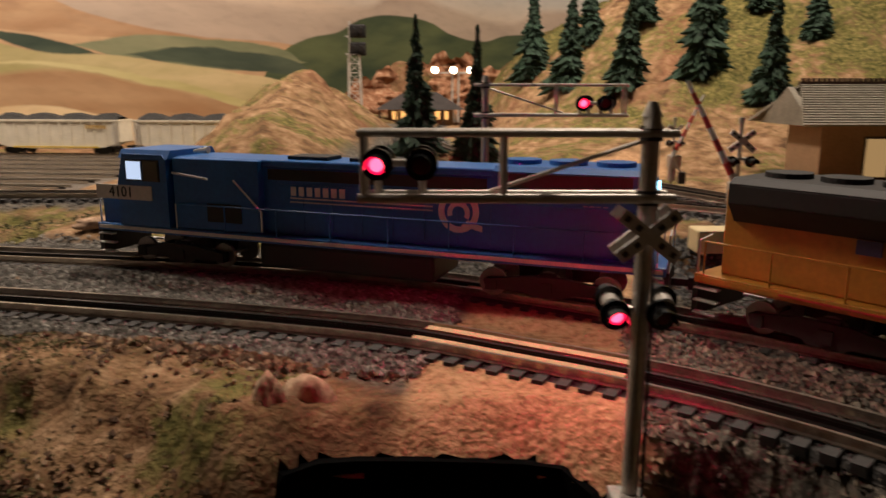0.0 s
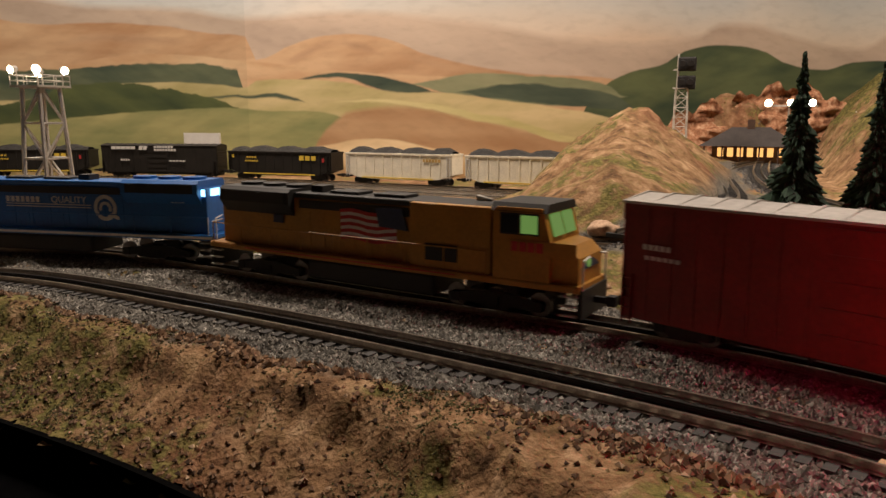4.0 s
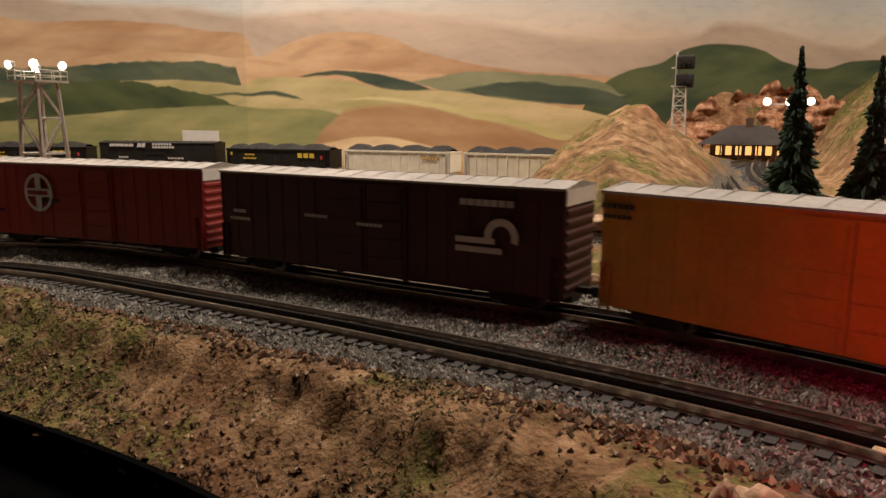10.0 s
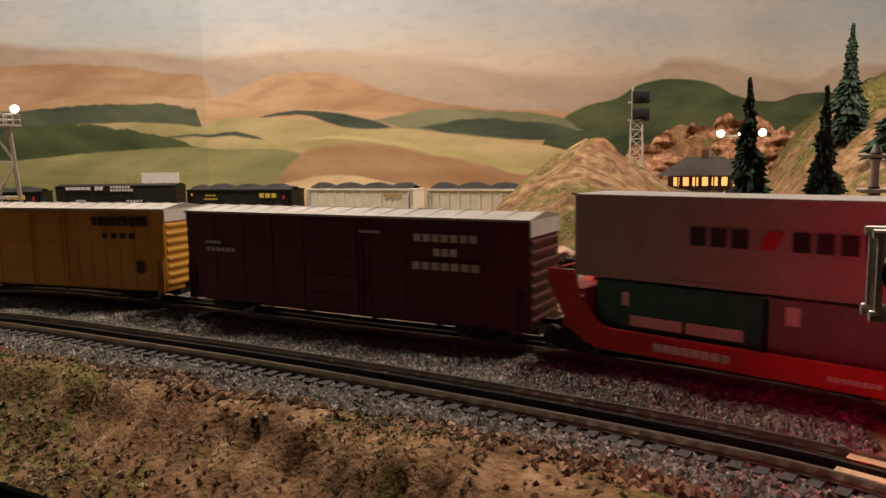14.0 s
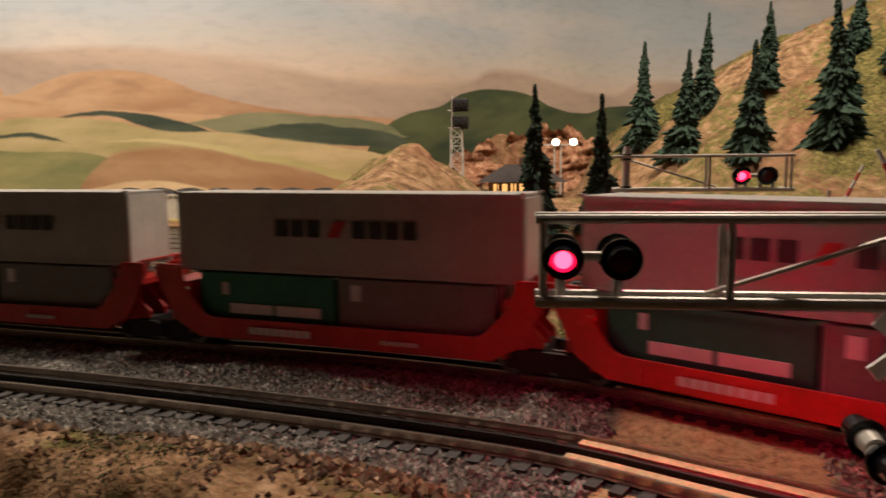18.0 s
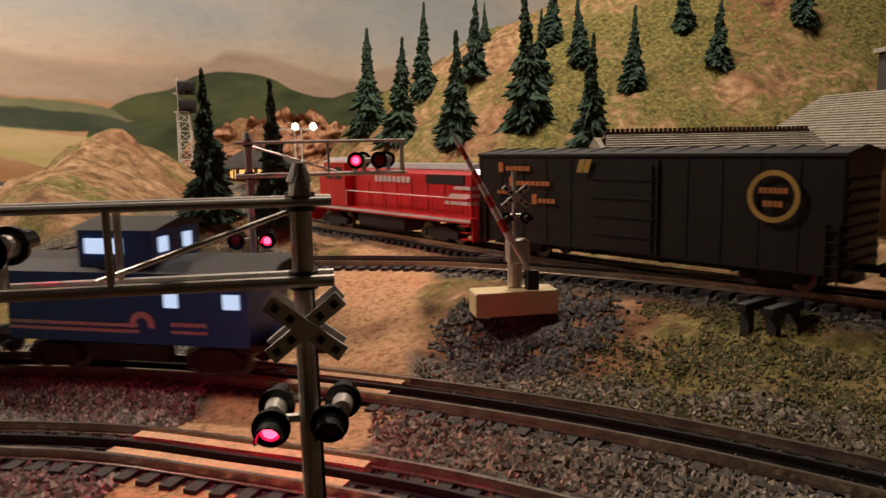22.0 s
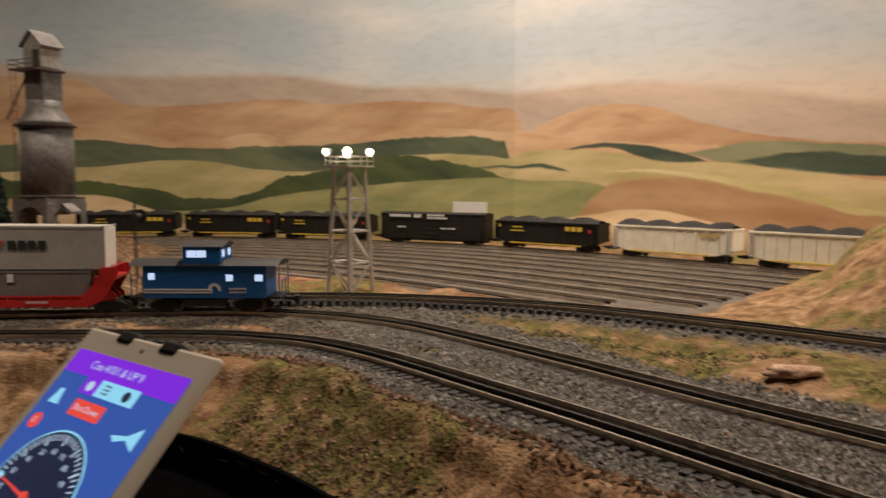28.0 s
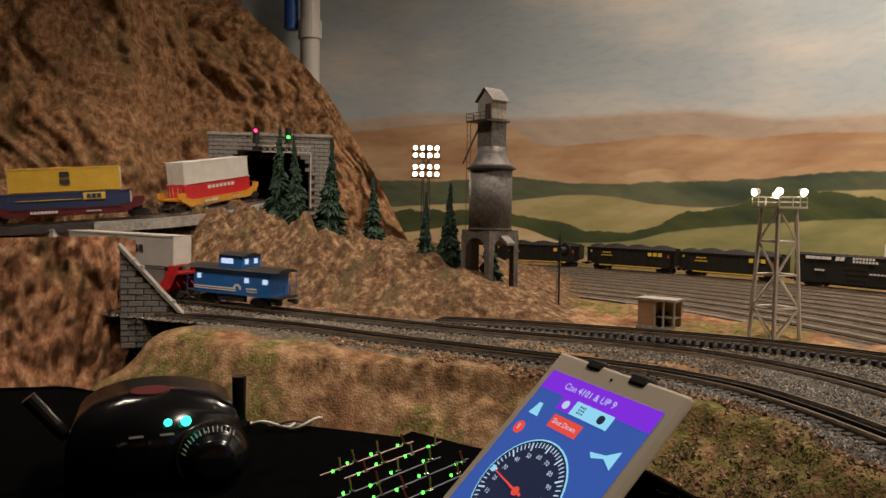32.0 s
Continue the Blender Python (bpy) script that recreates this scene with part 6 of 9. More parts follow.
def hopper_car(label, L, paint, top, stripe, load):
    c = thing("hopper_car", label, "freight car", "hopper cars in the yard")
    h, w = L / 2 - 0.012, 0.032
    out = [(-h, 0.030), (-h, top), (h, top), (h, 0.030), (h - 0.035, 0.018), (h - 0.09, 0.014), (-h + 0.09, 0.014), (-h + 0.035, 0.018)]
    part("body", prismm(out, "y", -w, w), paint, c)
    for k in range(12):
        x = -h + 0.006 + (2 * h - 0.012) * k / 11
        part("side_post", boxm(x - 0.0013, -w - 0.0016, 0.026, x + 0.0013, -w + 0.001, top - 0.001), paint, c)
    part("top_rail", boxm(-h - 0.001, -w - 0.0022, top - 0.004, h + 0.001, w + 0.0022, top), paint, c)
    bm = bmesh.new()
    n = 14
    prev = None
    for k in range(n + 1):
        x = -h + 0.006 + (2 * h - 0.012) * k / n
        z = top + 0.004 + 0.011 * abs(math.sin(k * 0.82 + L * 40)) * (0.3 if k in (0, n) else 1)
        v = [bm.verts.new((x, -w + 0.002, top - 0.002)), bm.verts.new((x, -w * 0.4, z)), bm.verts.new((x, w * 0.4, z)), bm.verts.new((x, w - 0.002, top - 0.002))]
        if prev:
            for i in range(3):
                bm.faces.new((prev[i], v[i], v[i + 1], prev[i + 1]))
        prev = v
    part("load", bm, M[load], c, "heaped black coal load")
    if stripe:
        part("sill_stripe", boxm(-h + 0.05, -w - 0.0022, 0.0165, h - 0.05, -w - 0.0008, 0.0195), M["letter_yellow"], c, "yellow sill stripe")
    for s in (-1, 1):
        bogie(c, s * (h - 0.045))
        coupler(c, s * h, s)
        ladder(c, s * (h - 0.008), -w - 0.002, 0.020, top - 0.006, paint if paint is not M["hopperwhite"] else M["letter"], n=6)
    return c

# ---- rock faces, bridge and tunnel on the far left ----
EYE_XY = (-0.17, -0.06)


def ray_at(yaw, r, z):
    a = radians(yaw)
    return (EYE_XY[0] - r * math.sin(a), EYE_XY[1] + r * math.cos(a), z)


def rock_material(name, dark, mid, pale, moss):
    m = bpy.data.materials.new(name)
    m.use_nodes = True
    nt = m.node_tree
    N, K = nt.nodes.new, nt.links.new
    b = nt.nodes["Principled BSDF"]
    b.inputs["Roughness"].default_value, b.inputs["Specular IOR Level"].default_value = 0.92, 0.2
    co = N("ShaderNodeTexCoord")
    mp = N("ShaderNodeMapping")
    mp.inputs["Scale"].default_value = (1, 1, 0.7)
    K(co.outputs["Object"], mp.inputs[0])

    def noise_(scale, detail):
        n = N("ShaderNodeTexNoise")
        n.inputs["Scale"].default_value, n.inputs["Detail"].default_value, n.inputs["Roughness"].default_value = scale, detail, 0.68
        K(mp.outputs[0], n.inputs["Vector"])
        return n.outputs[0]

    r = N("ShaderNodeValToRGB")
    r.color_ramp.elements.new(0.5)
    for e, (p, c) in zip(r.color_ramp.elements, ((0.34, dark), (0.5, mid), (0.68, pale))):
        e.position, e.color = p, (*c, 1)
    K(noise_(60, 12), r.inputs[0])
    r2 = N("ShaderNodeMapRange")
    r2.inputs[1].default_value, r2.inputs[2].default_value, r2.inputs[4].default_value = 0.52, 0.66, 0.75
    K(noise_(13, 6), r2.inputs[0])
    x = N("ShaderNodeMix")
    x.data_type = "RGBA"
    K(r2.outputs[0], x.inputs[0]), K(r.outputs[0], x.inputs[6])
    x.inputs[7].default_value = (*moss, 1)
    K(x.outputs[2], b.inputs["Base Color"])
    bp = N("ShaderNodeBump")
    bp.inputs["Strength"].default_value, bp.inputs["Distance"].default_value = 1.0, 0.006
    K(noise_(90, 10), bp.inputs["Height"]), K(bp.outputs[0], b.inputs["Normal"])
    return m


M["cliff"] = rock_material("layered_rock", (0.09, 0.040, 0.022), (0.30, 0.140, 0.070), (0.52, 0.33, 0.20), (0.14, 0.11, 0.045))
M["bank"] = rock_material("tan_bank_rock", (0.035, 0.020, 0.011), (0.125, 0.070, 0.035), (0.36, 0.24, 0.14), (0.075, 0.065, 0.028))
M["cliff_dark"] = rock_material("mountain_rock", (0.085, 0.042, 0.021), (0.26, 0.135, 0.064), (0.46, 0.28, 0.16), (0.17, 0.125, 0.055))


def curtain(name, label, yaws, zs, radius, top, material, skip=None, rough=1.0, squash=1.5):
    """A rock face: radius(yaw, share of height) from the aisle, up to top(yaw)."""
    bm = bmesh.new()
    grid = []
    ends = np.array([top(a) for a in yaws])
    for f in zs:
        z = ends[:, 0] + (ends[:, 1] - ends[:, 0]) * f
        r = np.array([radius(a, q, f) for a, q in zip(yaws, z)])
        u = yaws * 0.035
        u = u + 0.10 * fbm(u, z, 4, 2, 50)
        r -= rough * (0.060 * np.abs(fbm(u * 2, z * 1.1 * squash, 5.5, 4, 51)) + 0.045 * np.abs(fbm(u * 1.6, z * 0.7 * squash, 13, 3, 53)) + 0.016 * fbm(u, z * 0.8 * squash, 40, 3, 57))
        grid.append([bm.verts.new(ray_at(a, q, h)) for a, q, h in zip(yaws, r, z)])
    for j in range(len(zs) - 1):
        for i in range(len(yaws) - 1):
            if skip and skip((yaws[i] + yaws[i + 1]) / 2, (grid[j][i].co.z + grid[j + 1][i].co.z) / 2):
                continue
            bm.faces.new((grid[j][i + 1], grid[j][i], grid[j + 1][i], grid[j + 1][i + 1]))
    return tagged(obj(name, bm, material, smooth=True), label, "rock face", kind="structure")


hole = lambda a, z: 79.2 < a < 87.0 and 0.1 < z < 0.345
curtain("mountain", "steep brown rock mountainside above the upper track", np.linspace(64, 118, 300), np.linspace(0, 1, 130),
        lambda a, z, f: float(np.interp(a, [64, 74, 79, 89, 93, 118], [2.45, 2.34, 2.26, 2.26, 2.10, 2.16])) + 0.42 * max(0, z - 0.2),
        lambda a: (-0.02, float(np.interp(a, [64, 72.5, 74.5, 77, 79, 82, 87.5, 100, 118], [0.03, 0.10, 0.26, 0.44, 0.58, 0.72, 0.95, 1.20, 1.25]))), M["cliff_dark"], hole, rough=0.58, squash=1.1)
# red bluffs behind the far station
M["bluff"] = rock_material("red_bluff_rock", (0.13, 0.05, 0.028), (0.36, 0.17, 0.09), (0.60, 0.40, 0.26), (0.30, 0.15, 0.08))
curtain("bluff", "craggy orange-red rock bluffs behind the far station", np.linspace(-15, 6, 200), np.linspace(0, 1, 46),
        lambda a, z, f: float(np.interp(a, [-15, -6, -2, 2, 6], [2.66, 2.64, 2.60, 2.48, 2.38])) + 0.10 * f,
        lambda a: (0.0, float(np.interp(a, [-15, -11, -8, -6, -3.5, -2, 0, 2, 4, 6], [0.22, 0.24, 0.20, 0.26, 0.27, 0.24, 0.22, 0.19, 0.12, 0.04])) + 0.012 * math.sin(a * 3.1) + 0.006 * math.sin(a * 7.7)), M["bluff"], rough=0.6, squash=2.6)
# near cliff that carries the upper track
curtain("cliff", "layered red-brown rock cliff below the upper track", np.linspace(92.6, 125, 170), np.linspace(0, 1, 60),
        lambda a, z, f: float(np.interp(a, [92.6, 95, 100, 125], [1.44, 1.40, 1.38, 1.40])) + 0.08 * f,
        lambda a: (-0.16, float(np.interp(a, [92.6, 94, 125], [0.135, 0.145, 0.135]))), M["cliff"], rough=0.5, squash=0.8)
# slope with trees between bridge and yard
def bank_z(x, y):
    """Height of the tree-covered bank beside the main track."""
    d, j, side = nearest(LINES[1], np.array([x]), np.array([y]))
    a = math.degrees(math.atan2(-(x - EYE_XY[0]), y - EYE_XY[1]))
    rise = float(np.interp(a, [59, 62, 65, 69, 74, 79, 84, 88, 95], [0.0, 0.03, 0.055, 0.085, 0.115, 0.15, 0.19, 0.19, 0.185]))
    return rise * float(smooth(0.045, 0.26, d[0])) - 0.012


bm = bmesh.new()
ang, rad = np.linspace(59, 95, 150), np.linspace(1.12, 2.30, 110)
grid = []
for a in ang:
    P = np.array([ray_at(a, r, 0) for r in rad])
    nz = np.abs(fbm(P[:, 0], P[:, 1], 15, 5, 71)) * 1.1 - 0.3
    d = nearest(LINES[1], P[:, 0], P[:, 1])[0]
    rise = float(np.interp(a, [59, 62, 65, 69, 74, 79, 84, 88, 95], [0.0, 0.03, 0.055, 0.085, 0.115, 0.15, 0.19, 0.19, 0.185]))
    z = rise * smooth(0.045, 0.26, d) * smooth(0.03, 0.09, nearest(LINES[2], P[:, 0], P[:, 1])[0])
    grid.append([bm.verts.new((p[0], p[1], q - 0.010 + 0.20 * q * n + 0.005 * n)) for p, q, n in zip(P, z, nz)])
db, _, sb = zip(*[nearest(LINES[1], np.array([v.co.x for v in l]), np.array([v.co.y for v in l])) for l in grid])
for i in range(len(ang) - 1):
    for j in range(len(rad) - 1):
        if sb[i][j] > 0 and db[i][j] > 0.028:
            bm.faces.new((grid[i][j], grid[i][j + 1], grid[i + 1][j + 1], grid[i + 1][j]))
tagged(obj("bank", bm, M["bank"], smooth=True), "rocky sloping bank with conifers beside the main track", "slope", kind="structure")

# left trees on the bank
for i, (yaw, r, h) in enumerate(((82.5, 1.77, 0.235), (81.0, 1.74, 0.225), (78.6, 1.76, 0.24), (75.2, 1.72, 0.185), (71.1, 1.70, 0.165), (69.3, 1.62, 0.195), (65.9, 1.62, 0.155))):
    x, y, _ = ray_at(yaw, r, 0)
    k = h / 0.17
    c = copy_thing(KINDS[i % 3], Matrix())
    c.matrix_basis = pose(x, y, bank_z(x, y) - 0.006, rt.uniform(-3, 3), rt.uniform(-3, 3), i * 71) @ Matrix.Diagonal((k * 0.9, k * 0.9, k, 1))

# ---- blocks: retaining walls ----
def block_wall(name, label, p0, p1, top0, top1, z0, thick=0.02, course=0.0105, length=0.026, cap=True):
    """A wall of single stone blocks from p0 to p1 whose top runs from top0 to top1."""
    p0, p1 = Vector((*p0, 0)), Vector((*p1, 0))
    L = (p1 - p0).length
    root = thing(name, label, "retaining wall", kind="structure")
    m = Matrix.Translation((p0.x, p0.y, 0)) @ Matrix.Rotation(math.atan2(p1.y - p0.y, p1.x - p0.x), 4, "Z")
    out = [(0, z0), (L, z0), (L, max(z0 + 0.001, top1 - 0.002)), (0, top0 - 0.002)]
    part("core", prismm(out, "y", -thick / 2 + 0.0012, thick / 2 - 0.0012), M["mortar"], root).matrix_local = m
    shared = {}
    k, z = 0, z0
    while z < max(top0, top1):
        x = -length / 2 * (k % 2)
        while x < L:
            a, b = max(0, x), min(L, x + length)
            mid = (a + b) / 2
            t = top0 + (top1 - top0) * mid / L
            if z + course < t + 0.004 and b - a > 0.004:
                w = round(b - a - 0.0014, 4)
                if w not in shared:
                    shared[w] = bpy.data.meshes.new("block")
                    q = boxm(0, -thick / 2, 0, w, thick / 2, course - 0.0014, bevel=0.0008)
                    q.to_mesh(shared[w])
                    q.free()
                    shared[w].materials.append(M["brick"])
                ob = new("block", shared[w])
                ob.parent, ob.matrix_local = root, m @ pose(a + 0.0007, rt.uniform(-0.0006, 0.0006), z)
            x += length
        z += course
        k += 1
    if cap:
        n = Vector((-(top1 - top0), L)).normalized()
        out = [(-0.002, top0 - 0.002), (L + 0.002, top1 - 0.002), (L + 0.002, top1 + 0.006), (-0.002, top0 + 0.006)]
        part("coping", prismm(out, "y", -thick / 2 - 0.003, thick / 2 + 0.003), M["concrete"], root, "smooth sloping coping").matrix_local = m
    return root


block_wall("wing_wall", "grey stone-block wing wall with sloping coping under the bridge", ray_at(93.6, 1.40, 0)[:2], ray_at(88.3, 1.38, 0)[:2], 0.128, -0.028, -0.05)
block_wall("wing_wall", "grey stone-block wing wall beyond the main track", ray_at(85.6, 1.86, 0)[:2], ray_at(79.0, 1.72, 0)[:2], 0.165, 0.012, -0.02)
block_wall("abutment", "grey stone-block bridge abutment in shadow", ray_at(89.2, 1.97, 0)[:2], ray_at(85.4, 1.88, 0)[:2], 0.17, 0.17, -0.02, cap=False)

# bridge deck under the upper track
br = thing("bridge", "grey concrete bridge deck with a shallow girder", "bridge")
up_line = catmull(TRACK_F, 0.02)[0]
whole = [p for p in up_line if -0.75 < p[1] < 0.19 and p[0] > -2.45]
span = [p for p in whole if p[1] > -0.235]
shore = [p for p in whole if p[1] < -0.21]
for name, lo, hi, dz0, dz1, mt, seg in (("deck", -0.075, 0.078, -0.024, -0.0098, "concrete", span), ("shelf_bed", -0.075, 0.078, -0.024, -0.0098, "roadbed", shore), ("girder", 0.076, 0.084, -0.030, -0.006, "concrete", span), ("ballast_bed", -0.05, 0.074, -0.0098, -0.0062, "roadbed", whole)):
    bm = bmesh.new()
    prev = None
    for i, p in enumerate(seg):
        q = seg[min(i + 1, len(seg) - 1)] - seg[max(i - 1, 0)]
        n = np.array([q[1], -q[0]]) / np.hypot(q[0], q[1])
        v = [bm.verts.new((p[0] + n[0] * o, p[1] + n[1] * o, p[2] + z)) for o, z in ((lo, dz0), (hi, dz0), (hi, dz1), (lo, dz1))]
        if prev:
            for k in range(4):
                bm.faces.new((prev[k], prev[(k + 1) % 4], v[(k + 1) % 4], v[k]))
        prev = v
    part(name, bm, M[mt], br)
# flat shelf of rock behind the cliff top, under the upper track
shelf = bmesh.new()
box(shelf, -2.25, -1.6, -0.15, -1.68, -0.36, 0.128)
tagged(obj("rock_shelf", shelf, M["cliff"]), "rock shelf under the upper track", "rock face", kind="structure")
pier = thing("bridge_pier", "grey round bridge pier in the dark underpass", "pier")
part("column", rod((*ray_at(90.3, 1.93, 0)[:2], -0.02), (*ray_at(90.3, 1.93, 0)[:2], 0.168), 0.018, n=18), M["concrete"], pier)

# tunnel portal with block face
def big_portal():
    t = thing("tunnel_portal", "grey stone-block tunnel portal at the foot of the mountain", "tunnel portal")
    c = Vector(ray_at(83.1, 2.10, 0))
    m = Matrix.Translation((c.x, c.y, 0)) @ Matrix.Rotation(radians(78), 4, "Z")
    w0, w1, zt, zs = 0.105, 0.165, 0.398, 0.300
    arch = [(w0, 0.17), (w0, zs)] + [(w0 * math.copysign(abs(math.cos(a)) ** 0.6, math.cos(a)), zs + 0.058 * math.sin(a) ** 0.7) for a in np.linspace(0.05, math.pi - 0.05, 15)] + [(-w0, zs), (-w0, 0.17)]
    part("face", prismm([(-w1, 0.17), (-w1, zt), (w1, zt), (w1, 0.17)] + arch, "y", -0.004, 0.026), M["mortar"], t).matrix_local = m
    shared = {}
    z, k = 0.17, 0
    while z < zt - 0.006:
        x = -w1 - 0.013 * (k % 2)
        while x < w1:
            a, b = max(-w1, x), min(w1, x + 0.026)
            mid = (a + b) / 2
            top = zs + 0.058 * max(0.0, 1 - (abs(mid) / w0) ** 3) ** 0.5
            if b - a > 0.004 and not (abs(mid) < w0 + 0.008 and z < top + 0.002):
                w = round(b - a - 0.0014, 4)
                if w not in shared:
                    shared[w] = bpy.data.meshes.new("block")
                    q = boxm(0, -0.0055, 0, w, 0, 0.0096, bevel=0.0008)
                    q.to_mesh(shared[w])
                    q.free()
                    shared[w].materials.append(M["brick"])
                ob = new("block", shared[w])
                ob.parent, ob.matrix_local = t, m @ pose(a + 0.0007, -0.0035, z)
            x += 0.026
        z += 0.011
        k += 1
    part("coping", boxm(-w1 - 0.004, -0.012, zt, w1 + 0.004, 0.03, zt + 0.008), M["concrete"], t).matrix_local = m
    # short closed box, coloured near-black so the tunnel's shade is painted in
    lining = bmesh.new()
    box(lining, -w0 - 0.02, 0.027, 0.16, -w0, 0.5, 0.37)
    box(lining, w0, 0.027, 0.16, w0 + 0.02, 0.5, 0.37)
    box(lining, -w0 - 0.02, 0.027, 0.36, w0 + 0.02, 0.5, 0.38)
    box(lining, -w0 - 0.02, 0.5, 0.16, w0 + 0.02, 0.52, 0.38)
    part("tunnel_shade", lining, M["fascia"], t, "tunnel lining coloured black to stand for shade").matrix_local = m
    # signal gantry over the mouth
    s = thing("signal_gantry", "white lattice signal gantry with red and green lights", "signal")
    pts = [m @ Vector((x, -0.03, z)) for x, z in ((0.112, 0.20), (0.112, 0.352), (-0.02, 0.352))]
    for o in (-0.005, 0.005):
        d = m.to_3x3() @ Vector((0, o, 0))
        part("post", rod(pts[0] + d, pts[1] + d, 0.0016, n=6), M["steeltower"], s)
        part("beam", rod(pts[1] + d, pts[2] + d, 0.0014, n=6), M["steeltower"], s)
        part("beam", rod(pts[1] + d + Vector((0, 0, 0.016)), pts[2] + d + Vector((0, 0, 0.016)), 0.0014, n=6), M["steeltower"], s)
    for k in range(9):
        a, b = pts[2].lerp(pts[1], k / 9), pts[2].lerp(pts[1], (k + 1) / 9)
        part("web", rod(a, b + Vector((0, 0, 0.016)), 0.0009, n=5), M["steeltower"], s)
        part("web", rod(a + Vector((0, 0, 0.016)), b, 0.0009, n=5), M["steeltower"], s)
    for k in range(8):
        z0, z1 = 0.20 + k * 0.019, 0.20 + (k + 1) * 0.019
        part("web", rod(m @ Vector((0.112, -0.036, z0)), m @ Vector((0.112, -0.024, z1)), 0.0009, n=5), M["steeltower"], s)
    d = m.to_3x3() @ Vector((0, -1, 0))
    for x, top, mt, dz in ((-0.035, 0.398, "glow_sig", 0.010), (0.052, 0.400, "glow_green", -0.007)):
        p = m @ Vector((x, -0.034, top))
        h = part("signal_head", rod(p + Vector((0, 0, -0.024)), p + Vector((0, 0, 0.018)), 0.009, n=12), M["frame_black"], s, "black signal head")
        part("lens", rod(p + d * 0.0086 + Vector((0, 0, dz)), p + d * 0.0105 + Vector((0, 0, dz)), 0.0045, n=14), M[mt], h, "lit signal lens")
        part("bracket", rod(p + Vector((0, 0, -0.022)), m @ Vector((x, -0.03, 0.360)), 0.0016, n=6), M["frame_black"], s)


big_portal()

# duct pipes against the wall above the mountain
pv = thing("pvc_pipe", "white plastic waste pipe with collars beside a blue pipe", "pipe")
x, y, _ = ray_at(80.2, 2.95, 0)
part("pipe", rod((x, y, 0.45), (x, y, 1.85), 0.038, n=24), M["pvc"], pv)
for z in (0.86, 1.02, 1.16, 1.45):
    part("collar", rod((x, y, z), (x, y, z + 0.07), 0.046, n=24), M["pvc"], pv)
x2, y2, _ = ray_at(81.6, 2.98, 0)
bp_ = thing("blue_pipe", "blue plastic pipe fixed beside the white pipe", "pipe")
part("pipe", rod((x2, y2, 0.9), (x2, y2, 1.85), 0.028, n=20), M["bluetape"], bp_)
tagged(obj("wall_pier", boxm(-3.28, -0.15, 0.3, -3.05, 0.18, 1.9), M["wall"]), "plain grey corner pier behind the mountain", "wall", kind="structure")

# ---- rolling stock: +x to the rear, -y the side towards the aisle, z = 0 on the railheads ----
def bogie(car, x, axles=2, base=0.037, r=0.0095, label=""):
    half = base / 2 * (axles - 1) * (0.9 if axles == 3 else 1)
    bm = bmesh.new()
    for y in (-0.0215, 0.0215):
        prism(bm, [(x - half - 0.006, 0.013), (x - half - 0.004, 0.007), (x - 0.014, 0.006), (x - 0.010, 0.003), (x + 0.010, 0.003), (x + 0.014, 0.006), (x + half + 0.004, 0.007), (x + half + 0.006, 0.013), (x + 0.012, 0.018), (x - 0.012, 0.018)], "y", y - 0.0022, y + 0.0022)
        for k in range(axles):
            cx = x - half + 2 * half * k / (axles - 1)
            box(bm, cx - 0.004, y - 0.0035, 0.006, cx + 0.004, y + 0.0035, 0.014)
    box(bm, x - 0.006, -0.021, 0.008, x + 0.006, 0.021, 0.020)
    b = part("truck", bm, M["truck"], car, label)
    for k in range(axles):
        cx = x - half + 2 * half * k / (axles - 1)
        w = bmesh.new()
        for y in (-0.0165, 0.0165):
            cyl(w, (cx, y - 0.0015, r), (cx, y + 0.0015, r), r, n=16)
        cyl(w, (cx, -0.016, r), (cx, 0.016, r), 0.0018, n=6)
        part("wheelset", w, M["wheel"], b)
    return b


def coupler(car, x, d):
    bm = bmesh.new()
    box(bm, min(x, x + d * 0.016), -0.0025, 0.0155, max(x, x + d * 0.016), 0.0025, 0.0205)
    box(bm, min(x + d * 0.013, x + d * 0.021), -0.0045, 0.0135, max(x + d * 0.013, x + d * 0.021), 0.0045, 0.0225, bevel=0.001)
    part("coupler", bm, M["frame_black"], car)


def ladder(car, x, y, z0, z1, m, w=0.008, n=5):
    bm = bmesh.new()
    for dx in (-w / 2, w / 2):
        box(bm, x + dx - 0.0004, y - 0.0012, z0, x + dx + 0.0004, y + 0.0012, z1)
    for i in range(n):
        z = z0 + (z1 - z0) * (i + 0.5) / n
        box(bm, x - w / 2, y - 0.001, z - 0.0004, x + w / 2, y + 0.001, z + 0.0004)
    part("ladder", bm, m, car)


